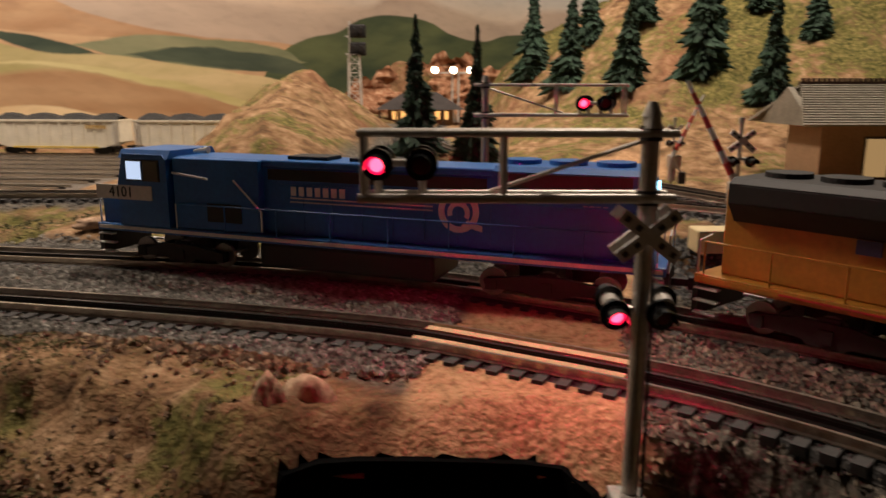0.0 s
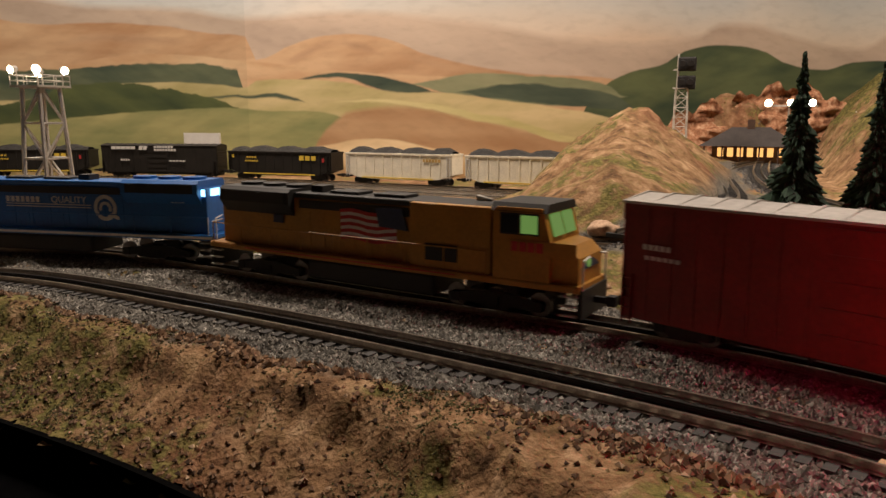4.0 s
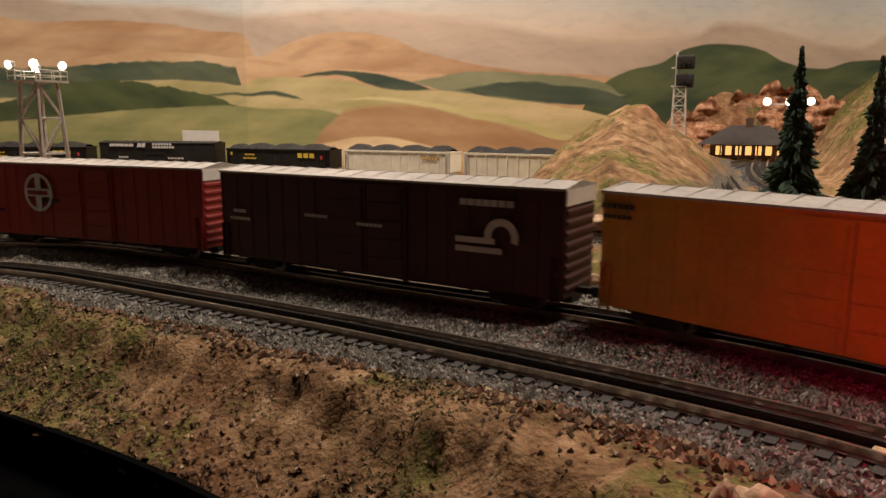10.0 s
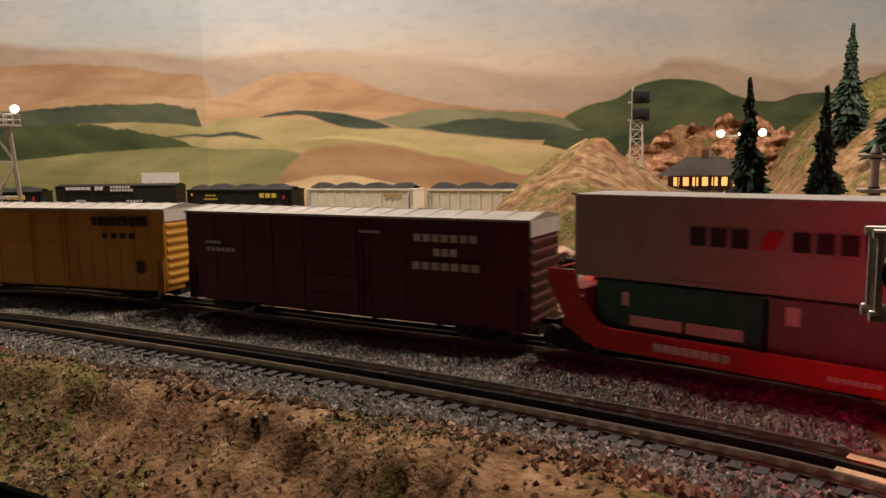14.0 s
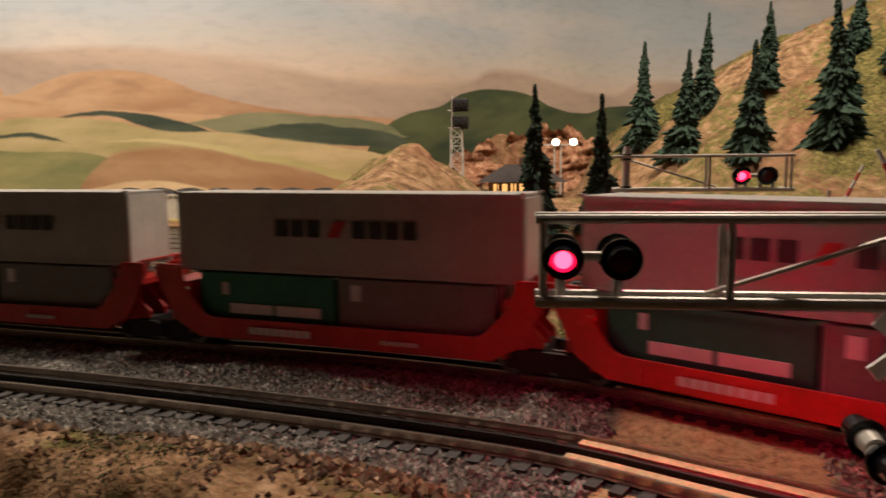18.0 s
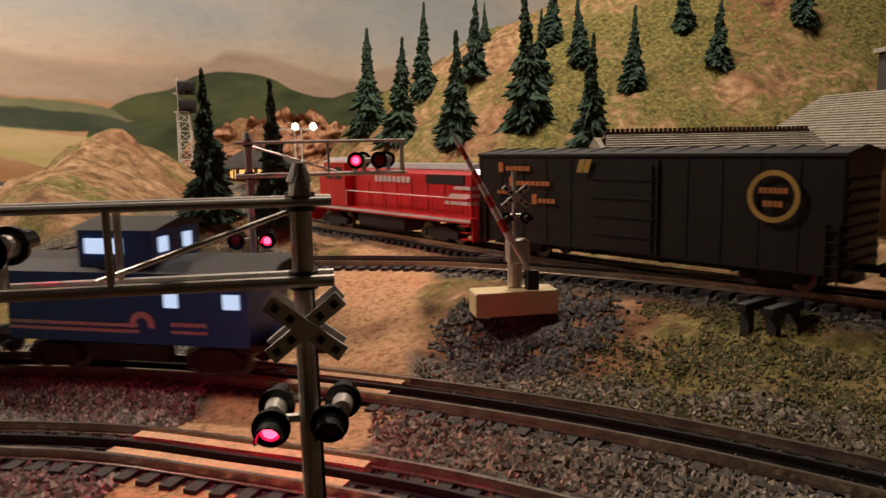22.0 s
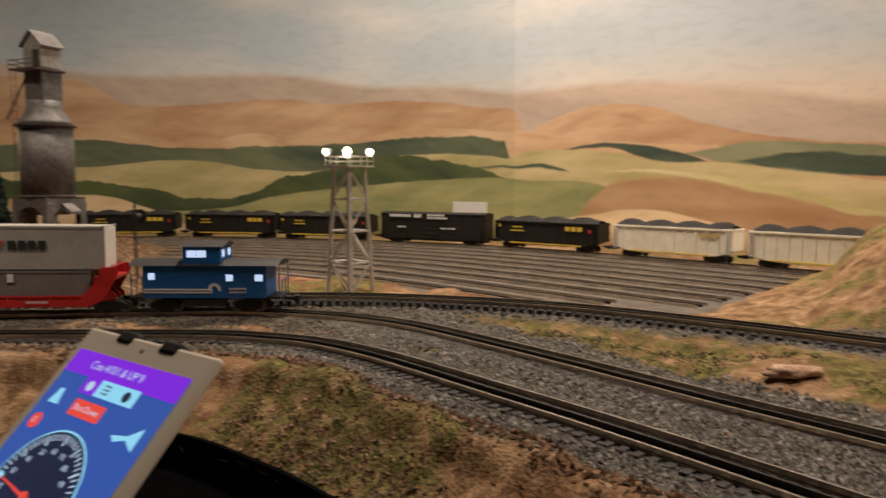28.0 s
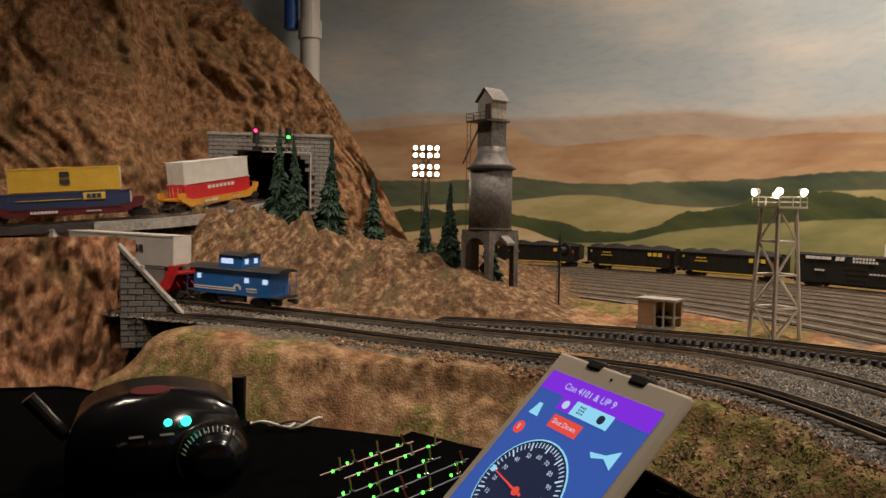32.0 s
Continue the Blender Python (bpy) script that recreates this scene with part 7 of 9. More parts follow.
def boxcar(name, label, L, paint, doors=1, ribs=18, top=0.108, roof=None, group="boxcars of the freight train", end_ribs=True):
    car = thing(name, label, "freight car", group)
    h, w, z0 = L / 2 - 0.021, 0.0325, 0.0145
    part("body", boxm(-h, -w, z0, h, w, top - 0.004, bevel=0.0008), paint, car)
    bm = prismm([(-w - 0.0015, top - 0.005), (w + 0.0015, top - 0.005), (w + 0.0015, top - 0.003), (0, top + 0.001), (-w - 0.0015, top - 0.003)], "x", -h - 0.001, h + 0.001)
    n = 16
    for i in range(n + 1):
        x = -h + 2 * h * i / n
        part("roof_rib", prismm([(-w, top - 0.0027), (w, top - 0.0027), (0, top + 0.0022)], "x", x - 0.0008, x + 0.0008), roof or M["roofgrey"], car)
    part("roof", bm, roof or M["roofgrey"], car, "weathered pale metal roof")
    door_w = 0.062 if doors == 1 else 0.045
    spans = [(-door_w / 2, door_w / 2)] if doors == 1 else [(-door_w, -0.0005), (0.0005, door_w)]
    for i in range(ribs + 1):
        x = -h + 0.002 + (2 * h - 0.004) * i / ribs
        if spans[0][0] - 0.003 < x < spans[-1][1] + 0.003:
            continue
        for s in (-1, 1):
            y = s * w
            part("side_post", boxm(x - 0.0011, min(y, y + s * 0.0006), z0 + 0.003, x + 0.0011, max(y, y + s * 0.0006), top - 0.008), paint, car)
    for a, b in spans:
        for s in (-1, 1):
            y = s * w
            d, ribs_ = bmesh.new(), []
            box(d, a, min(y, y + s * 0.002), z0 + 0.002, b, max(y, y + s * 0.002), top - 0.008)
            for k in range(1, 5):
                z = z0 + (top - 0.008 - z0) * k / 5
                ribs_.append(boxm(a + 0.002, min(y, y + s * 0.003), z - 0.0009, b - 0.002, max(y, y + s * 0.003), z + 0.0009))
            leaf = part("door", d, paint, car)
            for q in ribs_:
                part("door_rib", q, paint, leaf)
            part("lock_bar", boxm(b - 0.005, min(y, y + s * 0.0035), z0 + 0.004, b - 0.0042, max(y, y + s * 0.0035), top - 0.012), paint, leaf)
    if end_ribs:
        for s in (-1, 1):
            x = s * h
            for k in range(8):
                z = z0 + 0.008 + (top - z0 - 0.03) * k / 7
                part("end_rib", prismm([(x, z - 0.003), (x + s * 0.0016, z - 0.001), (x + s * 0.0016, z + 0.001), (x, z + 0.003)], "y", -w + 0.003, w - 0.003), paint, car)
            part("end_cap", boxm(min(x, x + s * 0.0012), -w + 0.0005, top - 0.017, max(x, x + s * 0.0012), w - 0.0005, top - 0.004), M["white"] if paint is not M["blackcar"] else paint, car, "pale panel on the upper end wall")
    u = bmesh.new()
    box(u, -h, -0.012, 0.008, h, 0.012, 0.0148)
    for x in (-h * 0.55, -h * 0.2, h * 0.2, h * 0.55):
        box(u, x - 0.001, -w + 0.002, 0.0105, x + 0.001, w - 0.002, 0.0148)
    part("underframe", u, M["frame_black"], car)
    for s in (-1, 1):
        bogie(car, s * (h - 0.048))
        coupler(car, s * h, s)
        ladder(car, s * (h - 0.006), -w - 0.0015, z0 - 0.004, z0 + 0.035, paint)
        ladder(car, s * (h - 0.006), w + 0.0015, z0 - 0.004, z0 + 0.035, paint)
    return car


Y = -0.0356  # lettering plane on a boxcar's side

rio = boxcar("boxcar", "red outside-post boxcar with white script lettering", 0.395, M["boxred"])
marks("script_lettering", rio, M["letter"], 0.095, 0.072, 0.062, 0.013, 6, Y, gap=0.1, slant=0.35)
part("flourish", prismm([(0.052, 0.0815), (0.080, 0.0795), (0.080, 0.081), (0.052, 0.083)], "y", Y - 0.0006, Y), M["letter"], rio)
marks("small_lettering", rio, M["letter"], 0.10, 0.058, 0.034, 0.0035, 10, Y)
marks("car_number", rio, M["letter"], -0.145, 0.072, 0.024, 0.004, 5, Y)
marks("car_data", rio, M["letter"], -0.140, 0.064, 0.030, 0.003, 6, Y)

santa = boxcar("boxcar", "bright red boxcar with a large round white cross emblem", 0.392, M["santared"], doors=2)
bm = ring(bmesh.new(), (-0.074, 0.069), 0.0235, 0.0035, Y)
box(bm, -0.0785, Y - 0.0008, 0.048, -0.0695, Y, 0.090)
box(bm, -0.0945, Y - 0.0008, 0.0640, -0.0535, Y, 0.0740)
part("emblem", bm, M["letter"], santa, "white cross inside a ring")
marks("emblem_band", santa, M["santared"], -0.074, 0.069, 0.034, 0.005, 8, Y - 0.0009)
marks("car_number", santa, M["letter_dark"], -0.15, 0.045, 0.03, 0.004, 6, Y)
marks("car_data", santa, M["letter_dark"], -0.055, 0.06, 0.03, 0.004, 6, Y)

conbox = boxcar("boxcar", "dark brown-red boxcar with a white wheel-on-rail emblem", 0.435, M["brownred"], doors=2)
marks("lettering", conbox, M["letter"], 0.128, 0.090, 0.052, 0.0055, 7, Y, gap=0.15)
bm = ring(bmesh.new(), (0.142, 0.062), 0.016, 0.0065, Y, a0=-20, a1=200)
box(bm, 0.098, Y - 0.0008, 0.0555, 0.136, Y, 0.0605)
box(bm, 0.098, Y - 0.0008, 0.0475, 0.143, Y, 0.0525)
part("emblem", bm, M["letter"], conbox, "white open ring over two bars")
marks("car_number", conbox, M["letter"], -0.165, 0.064, 0.018, 0.0035, 4, Y)
marks("car_data", conbox, M["letter"], -0.165, 0.056, 0.030, 0.003, 6, Y)
marks("data_panel", conbox, M["letter"], -0.06, 0.066, 0.030, 0.003, 6, Y)
marks("data_panel", conbox, M["letter"], 0.005, 0.062, 0.030, 0.003, 6, Y)

milw = boxcar("boxcar", "orange-yellow double-door boxcar with black lettering", 0.405, M["milorange"], doors=2)
marks("lettering", milw, M["letter_dark"], 0.125, 0.091, 0.078, 0.010, 9, Y, gap=0.2)
marks("lettering", milw, M["letter_dark"], 0.125, 0.075, 0.050, 0.006, 4, Y, gap=0.5)
part("route_plate", boxm(0.145, Y - 0.0008, 0.034, 0.154, Y, 0.047), M["letter_dark"], milw)
marks("car_number", milw, M["letter_dark"], -0.165, 0.094, 0.03, 0.004, 6, Y)
marks("car_data", milw, M["letter_dark"], -0.165, 0.086, 0.026, 0.003, 6, Y)

norf = boxcar("boxcar", "maroon smooth-sided boxcar with pale three-line lettering", 0.425, M["maroon"], ribs=10)
for z, w_, n_ in ((0.088, 0.062, 7), (0.076, 0.024, 3), (0.064, 0.066, 7)):
    marks("lettering", norf, M["letter"], 0.118, z, w_, 0.0065, n_, Y, gap=0.25)
marks("car_number", norf, M["letter"], -0.15, 0.074, 0.022, 0.003, 4, Y)
marks("car_data", norf, M["letter"], -0.14, 0.067, 0.040, 0.004, 6, Y)
part("slack_plate", boxm(0.03, Y - 0.0006, 0.090, 0.052, Y, 0.0925), M["letter"], norf)


def container(label, L, z0, h, paint, mark=None):
    c = thing("container", label, "container", "shipping containers")
    w = 0.0255
    part("shell", boxm(-L / 2, -w, z0, L / 2, w, z0 + h, bevel=0.0005), paint, c)
    for s in (-1, 1):
        y = s * w
        for z in (z0 + 0.0005, z0 + h - 0.0035):
            part("side_rail", boxm(-L / 2 + 0.002, min(y, y + s * 0.0007), z, L / 2 - 0.002, max(y, y + s * 0.0007), z + 0.003), paint, c)
    for x in (-L / 2, L / 2):
        for s in (-1, 1):
            for z in (z0, z0 + h):
                part("corner_casting", boxm(x - 0.0018, s * w - 0.0018, z - 0.001, x + 0.0018, s * w + 0.0018, z + 0.0025 if z == z0 else z + 0.001), paint, c)
    for s in (-1, 1):
        for y in (-0.018, -0.008, 0.008, 0.018):
            part("lock_rod", rod((s * (L / 2 + 0.0012), y, z0 + 0.003), (s * (L / 2 + 0.0012), y, z0 + h - 0.003), 0.0006, n=5), M["letter"], c)
    return c


def well_car(L=0.338, paint=None, group="articulated well car units", label="bright red well car unit with raised ends", e=0.068):
    paint = paint or M["wellred"]
    car = thing("well_car", label, "freight car", group)
    h = L / 2
    for s in (-1, 1):
        y = s * 0.031
        out = [(-h + 0.006, e - 0.010), (-h + 0.006, e), (-h + 0.029, e), (-h + 0.034, e * 0.74), (-h + 0.052, 0.030), (-h + 0.062, 0.0265), (h - 0.062, 0.0265), (h - 0.052, 0.030), (h - 0.034, e * 0.74), (h - 0.029, e), (h - 0.006, e), (h - 0.006, e - 0.010), (h - 0.026, 0.022), (h - 0.048, 0.011), (-h + 0.048, 0.011), (-h + 0.026, 0.022)]
        part("side_sill", prismm(out, "y", y - 0.0012, y + 0.0012), paint, car)
        bm = bmesh.new()
        for k in range(8):
            x = -h + 0.07 + (L - 0.14) * k / 7
            box(bm, x - 0.001, min(y, y + s * 0.0022), 0.012, x + 0.001, max(y, y + s * 0.0022), 0.0265)
        box(bm, -h + 0.055, min(y, y + s * 0.0022), 0.025, h - 0.055, max(y, y + s * 0.0022), 0.0275)
        part("side_rib", bm, paint, car)
    part("well_floor", boxm(-h + 0.045, -0.030, 0.0105, h - 0.045, 0.030, 0.0125), paint, car)
    for s in (-1, 1):
        x = s * (h - 0.024)
        bm = boxm(x - 0.014, -0.031, e - 0.018, x + 0.014, 0.031, e - 0.0135)
        box(bm, x - s * 0.014 - 0.0015, -0.030, 0.013, x - s * 0.014 + 0.0015, 0.030, e - 0.016)
        for y in (-0.02, 0, 0.02):
            prism(bm, [(x - s * 0.014, 0.016), (x + s * 0.012, 0.020), (x + s * 0.012, 0.026), (x - s * 0.012, e - 0.018)], "y", y - 0.001, y + 0.001)
        part("end_platform", bm, paint, car)
        bm = bmesh.new()
        for y in (-0.027, 0.027):
            cyl(bm, (x + s * 0.010, y, e - 0.0135), (x + s * 0.010, y, e + 0.001), 0.0007, n=6)
        cyl(bm, (x + s * 0.010, -0.027, e + 0.001), (x + s * 0.010, 0.027, e + 0.001), 0.0007, n=6)
        part("handrail", bm, paint, car)
        bm = boxm(x - 0.006, -0.033, e - 0.024, x + 0.008, -0.031, e - 0.002)
        part("brake_box", bm, paint, car)
    for s in (-1, 1):
        bogie(car, s * (h - 0.018), base=0.034)
    marks("lettering", car, M["letter"], -0.045, 0.0195, 0.055, 0.0055, 8, -0.0345, gap=0.2)
    marks("data_lettering", car, M["letter"], 0.055, 0.0185, 0.030, 0.003, 8, -0.0345)
    return car


def sea_set():
    """One well unit with its load: the car and what rests in it."""
    car = well_car()
    up = container("long grey container with dark block lettering", 0.286, 0.0640, 0.0620, M["contgrey"])
    marks("lettering", up, M["letter_dark"], -0.030, 0.099, 0.042, 0.0125, 3, -0.0265, gap=0.25)
    marks("lettering", up, M["letter_dark"], 0.042, 0.099, 0.054, 0.0125, 4, -0.0265, gap=0.25)
    part("red_mark", prismm([(-0.006, 0.093), (0.004, 0.093), (0.010, 0.105), (0.000, 0.105)], "y", -0.0274, -0.0266), M["letter_red"], up)
    part("end_panel", boxm(0.1432, -0.0245, 0.067, 0.1446, 0.0245, 0.123), M["contwhite"], up, "pale container end door")
    lo = container("short green container in the well", 0.122, 0.013, 0.0495, M["contgreen"])
    marks("lettering", lo, M["letter"], -0.035, 0.050, 0.008, 0.010, 1, -0.0265)
    marks("lower_panel", lo, M["letter"], 0.01, 0.0345, 0.085, 0.008, 2, -0.0265, gap=0.08)
    lo2 = container("short dark grey container in the well", 0.122, 0.013, 0.0495, M["contdark"])
    marks("logo_plate", lo2, M["letter"], -0.044, 0.052, 0.012, 0.012, 1, -0.0265)
    return car, up, lo, lo2


def loco(name, label, L, paint, roof, cab_end, stripe, lit):
    """A large wide-cab diesel; cab_end -1 puts the cab at -x."""
    c = thing(name, label, "locomotive", "locomotives of the freight train")
    h, e = L / 2 - 0.016, cab_end
    deck = 0.0335

    def bx(x0, y0, z0, x1, y1, z1, bevel=0.0):
        a, b = sorted((x0 * -e, x1 * -e))
        return boxm(a, y0, z0, b, y1, z1, bevel=bevel)

    # distances run from the cab end (-h) to the radiator end (+h)
    bm = bx(-h, -0.0315, deck - 0.006, h, 0.0315, deck, 0.0006)
    part("walkway", bm, paint, c)
    part("sill_stripe", bx(-h + 0.002, -0.0322, deck - 0.0042, h - 0.002, -0.0314, deck - 0.0014), stripe, c, "pale sill stripe")
    part("sill_stripe", bx(-h + 0.002, 0.0314, deck - 0.0042, h - 0.002, 0.0322, deck - 0.0014), stripe, c, "pale sill stripe")
    nose = [(-h + 0.003, deck), (-h + 0.003, 0.055), (-h + 0.012, 0.064), (-h + 0.030, 0.067), (-h + 0.030, deck)]
    part("nose", prismm([(x * -e, z) for x, z in nose], "y", -0.026, 0.026), paint, c)
    cab = [(-h + 0.026, deck), (-h + 0.026, 0.068), (-h + 0.033, 0.094), (-h + 0.074, 0.094), (-h + 0.078, 0.09), (-h + 0.078, deck)]
    part("cab", prismm([(x * -e, z) for x, z in cab], "y", -0.0315, 0.0315), paint, c)
    roof_o = [(-0.0318, 0.0905), (-0.027, 0.0975), (0.027, 0.0975), (0.0318, 0.0905)]
    a, b = sorted(((-h + 0.029) * -e, (-h + 0.080) * -e))
    part("cab_roof", prismm(roof_o, "x", a, b), roof, c)
    for s in (-1, 1):
        for k, (x0, x1) in enumerate(((-h + 0.037, -h + 0.052), (-h + 0.055, -h + 0.070))):
            win = part("cab_window", bx(x0, s * 0.0314, 0.073, x1, s * 0.0324, 0.088), lit if k == 0 else M["glass"], c, "lit cab window")
            part("window_frame", bx(x0 - 0.0012, s * 0.0313, 0.0715, x1 + 0.0012, s * 0.0319, 0.0895), M["frame_black"], win)
    for y0, y1 in ((-0.023, -0.002), (0.002, 0.023)):
        w = part("windscreen", prismm([((-h + 0.0262) * -e, 0.071), ((-h + 0.0312) * -e, 0.089), ((-h + 0.0302) * -e, 0.0895), ((-h + 0.0250) * -e, 0.071)], "y", y0, y1), lit, c, "lit windscreen")
    part("number_panel", bx(-h + 0.003, -0.0325, 0.0555, -h + 0.062, -0.0313, 0.0675), stripe, c, "pale cab number panel")
    # hood, radiators and roof fans
    part("hood", bx(-h + 0.078, -0.0215, deck, h - 0.012, 0.0215, 0.087, 0.001), paint, c)
    part("hood_top", bx(-h + 0.078, -0.0222, 0.087, h - 0.10, 0.0222, 0.0925, 0.0015), roof, c)
    part("inverter_cabinet", bx(-h + 0.082, -0.0285, deck, -h + 0.165, 0.0285, 0.092, 0.001), paint, c)
    flare = [(-0.0215, 0.068), (-0.0305, 0.080), (-0.0305, 0.092), (-0.026, 0.0955), (0.026, 0.0955), (0.0305, 0.092), (0.0305, 0.080), (0.0215, 0.068)]
    a, b = sorted(((h - 0.118) * -e, (h - 0.018) * -e))
    part("radiator", prismm(flare, "x", a, b), roof, c)
    for s in (-1, 1):
        part("radiator_grille", bx(h - 0.112, s * 0.0303, 0.081, h - 0.024, s * 0.0313, 0.091), M["frame_black"], c)
        for k in range(7):
            x0 = -h + 0.178 + k * (L - 0.33) / 7
            part("hood_door", bx(x0, s * 0.0213, deck + 0.004, x0 + (L - 0.33) / 7 - 0.002, s * 0.0221, 0.074), paint, c)
        part("intake_grille", bx(-h + 0.170, s * 0.0213, 0.077, h - 0.125, s * 0.0225, 0.0855), M["frame_black"], c)
        part("side_vent", bx(-h + 0.115, s * 0.0284, 0.041, -h + 0.148, s * 0.0292, 0.056), M["frame_black"], c)
    for k in range(3):
        x = (h - 0.105 + k * 0.033) * -e
        part("roof_fan", rod((x, 0, 0.0955), (x, 0, 0.0985), 0.0135, n=20), roof, c)
    for k in range(2):
        x = (-h + 0.20 + k * 0.055) * -e
        part("roof_hatch", boxm(x - 0.018, -0.012, 0.0925, x + 0.018, 0.012, 0.0955, bevel=0.0008), M["frame_black"], c)
    part("exhaust", bx(-h + 0.285, -0.009, 0.0925, -h + 0.30, 0.009, 0.099), M["frame_black"], c)
    part("horn", rod(((-h + 0.09) * -e, -0.01, 0.096), ((-h + 0.105) * -e, -0.01, 0.0975), 0.0012, 0.003, n=8), M["pipe"], c)
    # running gear
    part("fuel_tank", bx(-0.075, -0.029, 0.007, 0.075, 0.029, deck - 0.006, 0.003), M["frame_black"], c)
    for s in (-1, 1):
        bogie(c, s * (h - 0.080), 3, 0.045, 0.0105)
        coupler(c, s * h, s)
        part("pilot", bx(s * h - 0.002, -0.029, 0.006, s * h + 0.002, 0.029, deck - 0.004), M["frame_black"], c)
        for y in (-1, 1):
            st = bmesh.new()
            for k in range(3):
                z = 0.008 + k * 0.008
                xx = (s * (h - 0.009)) * -e
                box(st, xx - 0.008, y * 0.0305 - 0.0025, z, xx + 0.008, y * 0.0305 + 0.0025, z + 0.0011)
            part("steps", st, M["letter"], c, "step treads with worn pale edges")
    # handrails
    for s in (-1, 1):
        y = s * 0.0312
        rail = bmesh.new()
        x0, x1 = -h + 0.085, h - 0.006
        cyl(rail, (x0 * -e, y, deck + 0.021), (x1 * -e, y, deck + 0.021), 0.0006, n=6)
        part("handrail", rail, paint, c)
        for k in range(9):
            x = (x0 + (x1 - x0) * k / 8) * -e
            part("stanchion", rod((x, y, deck), (x, y, deck + 0.021), 0.0006, n=6), stripe if k in (0, 8) else paint, c)
    for s in (-1, 1):
        for y in (-0.026, 0.026):
            gb = bmesh.new()
            xx = (s * (h + 0.001)) * -e
            cyl(gb, (xx, y, deck - 0.012), (xx, y, deck + 0.020), 0.0008, n=6)
            cyl(gb, (xx, y, deck + 0.020), (xx, y * 0.45, deck + 0.022), 0.0008, n=6)
            part("grab_iron", gb, M["letter"], c, "pale end handrail")
    return c


conr = loco("diesel_locomotive", "bright blue six-axle diesel locomotive with white lettering", 0.508, M["blue"], M["blue"], -1, M["letter"], M["glow_cab"])
writing("cab_number", "4101", 0.013, M["letter_dark"], conr, pose(-0.208, -0.0328, 0.0615))
marks("lettering", conr, M["letter"], -0.022, 0.069, 0.050, 0.0070, 7, -0.0226, gap=0.35)
writing("lettering", "QUALITY", 0.0120, M["letter"], conr, pose(0.042, -0.0228, 0.069))
for z in (0.063, 0.060):
    part("pin_stripe", boxm(-0.048, -0.0228, z, 0.072, -0.0222, z + 0.001), M["letter"], conr)
bm = ring(bmesh.new(), (0.092, 0.061), 0.0155, 0.0045, -0.0222)
ring(bm, (0.092, 0.060), 0.0085, 0.0035, -0.0222, a0=-30, a1=200)
prism(bm, [(0.094, 0.051), (0.110, 0.047), (0.110, 0.051), (0.099, 0.055)], "y", -0.0228, -0.0222)
part("emblem", bm, M["letter"], conr, "white ring-shaped Q emblem")
bm = bmesh.new()
cyl(bm, (-0.155, -0.0305, 0.080), (-0.120, -0.0305, 0.076), 0.0009, n=6)
cyl(bm, (-0.095, -0.0305, 0.076), (-0.070, -0.0305, 0.052), 0.0009, n=6)
cyl(bm, (-0.070, -0.0305, 0.052), (-0.070, -0.0305, 0.036), 0.0009, n=6)
part("stair_rail", bm, M["letter"], conr, "pale handrail along the cabinet steps")
part("rear_headlight", boxm(0.2255, -0.012, 0.0775, 0.2285, 0.012, 0.0855), M["glow_blue"], conr, "bright cool rear headlight")
part("rear_number_board", boxm(0.205, -0.0225, 0.0775, 0.2245, -0.0214, 0.0855), M["glow_blue"], conr, "lit number board")
marks("number_marks", conr, M["letter"], 0.190, 0.072, 0.018, 0.005, 4, -0.0226)

unip = loco("diesel_locomotive", "armour-yellow six-axle diesel locomotive with a grey roof and striped flag", 0.462, M["yellow"], M["frame_black"], 1, M["yellow"], M["glow_cabgreen"])
bm = bmesh.new()
for k in range(5):
    z = 0.050 + k * 0.0065
    for i in range(6):
        x = -0.035 + i * 0.011
        w1, w2 = 0.0016 * math.sin(i * 1.3), 0.0016 * math.sin((i + 1) * 1.3)
        prism(bm, [(x, z + w1), (x + 0.011, z + w2), (x + 0.011, z + 0.0034 + w2), (x, z + 0.0034 + w1)], "y", -0.0238, -0.0228)
part("flag_red_stripes", bm, M["letter_red"], unip, "red waving flag stripes")
bm = bmesh.new()
for k in range(4):
    z = 0.0534 + k * 0.0065
    for i in range(6):
        x = -0.035 + i * 0.011
        w1, w2 = 0.0016 * math.sin(i * 1.3), 0.0016 * math.sin((i + 1) * 1.3)
        prism(bm, [(x, z + w1), (x + 0.011, z + w2), (x + 0.011, z + 0.0031 + w2), (x, z + 0.0031 + w1)], "y", -0.0236, -0.0228)
part("flag_white_stripes", bm, M["letter"], unip, "white waving flag stripes")
part("flag_canton", prismm([(0.012, 0.066), (0.045, 0.064), (0.038, 0.084), (0.008, 0.083)], "y", -0.0246, -0.0236), M["contnavy"], unip, "dark blue flag corner")
marks("cab_number", unip, M["letter_red"], 0.170, 0.062, 0.03, 0.008, 4, -0.0327, gap=0.2)
part("emblem", boxm(-0.125, -0.0236, 0.060, -0.112, -0.0224, 0.068), M["contnavy"], unip, "small blue shield plate")
part("sill_pin_stripe", boxm(-0.16, -0.0328, 0.0305, 0.10, -0.0321, 0.0315), M["letter_red"], unip)
part("nose_light", rod((0.2115, -0.006, 0.050), (0.2135, -0.006, 0.050), 0.004, n=12), M["glow_cabgreen"], unip)
part("nose_wing", prismm([(-0.02, 0.045), (0.02, 0.045), (0.006, 0.052), (-0.006, 0.052)], "x", 0.2118, 0.2128), M["contnavy"], unip, "dark blue wing emblem on the nose")


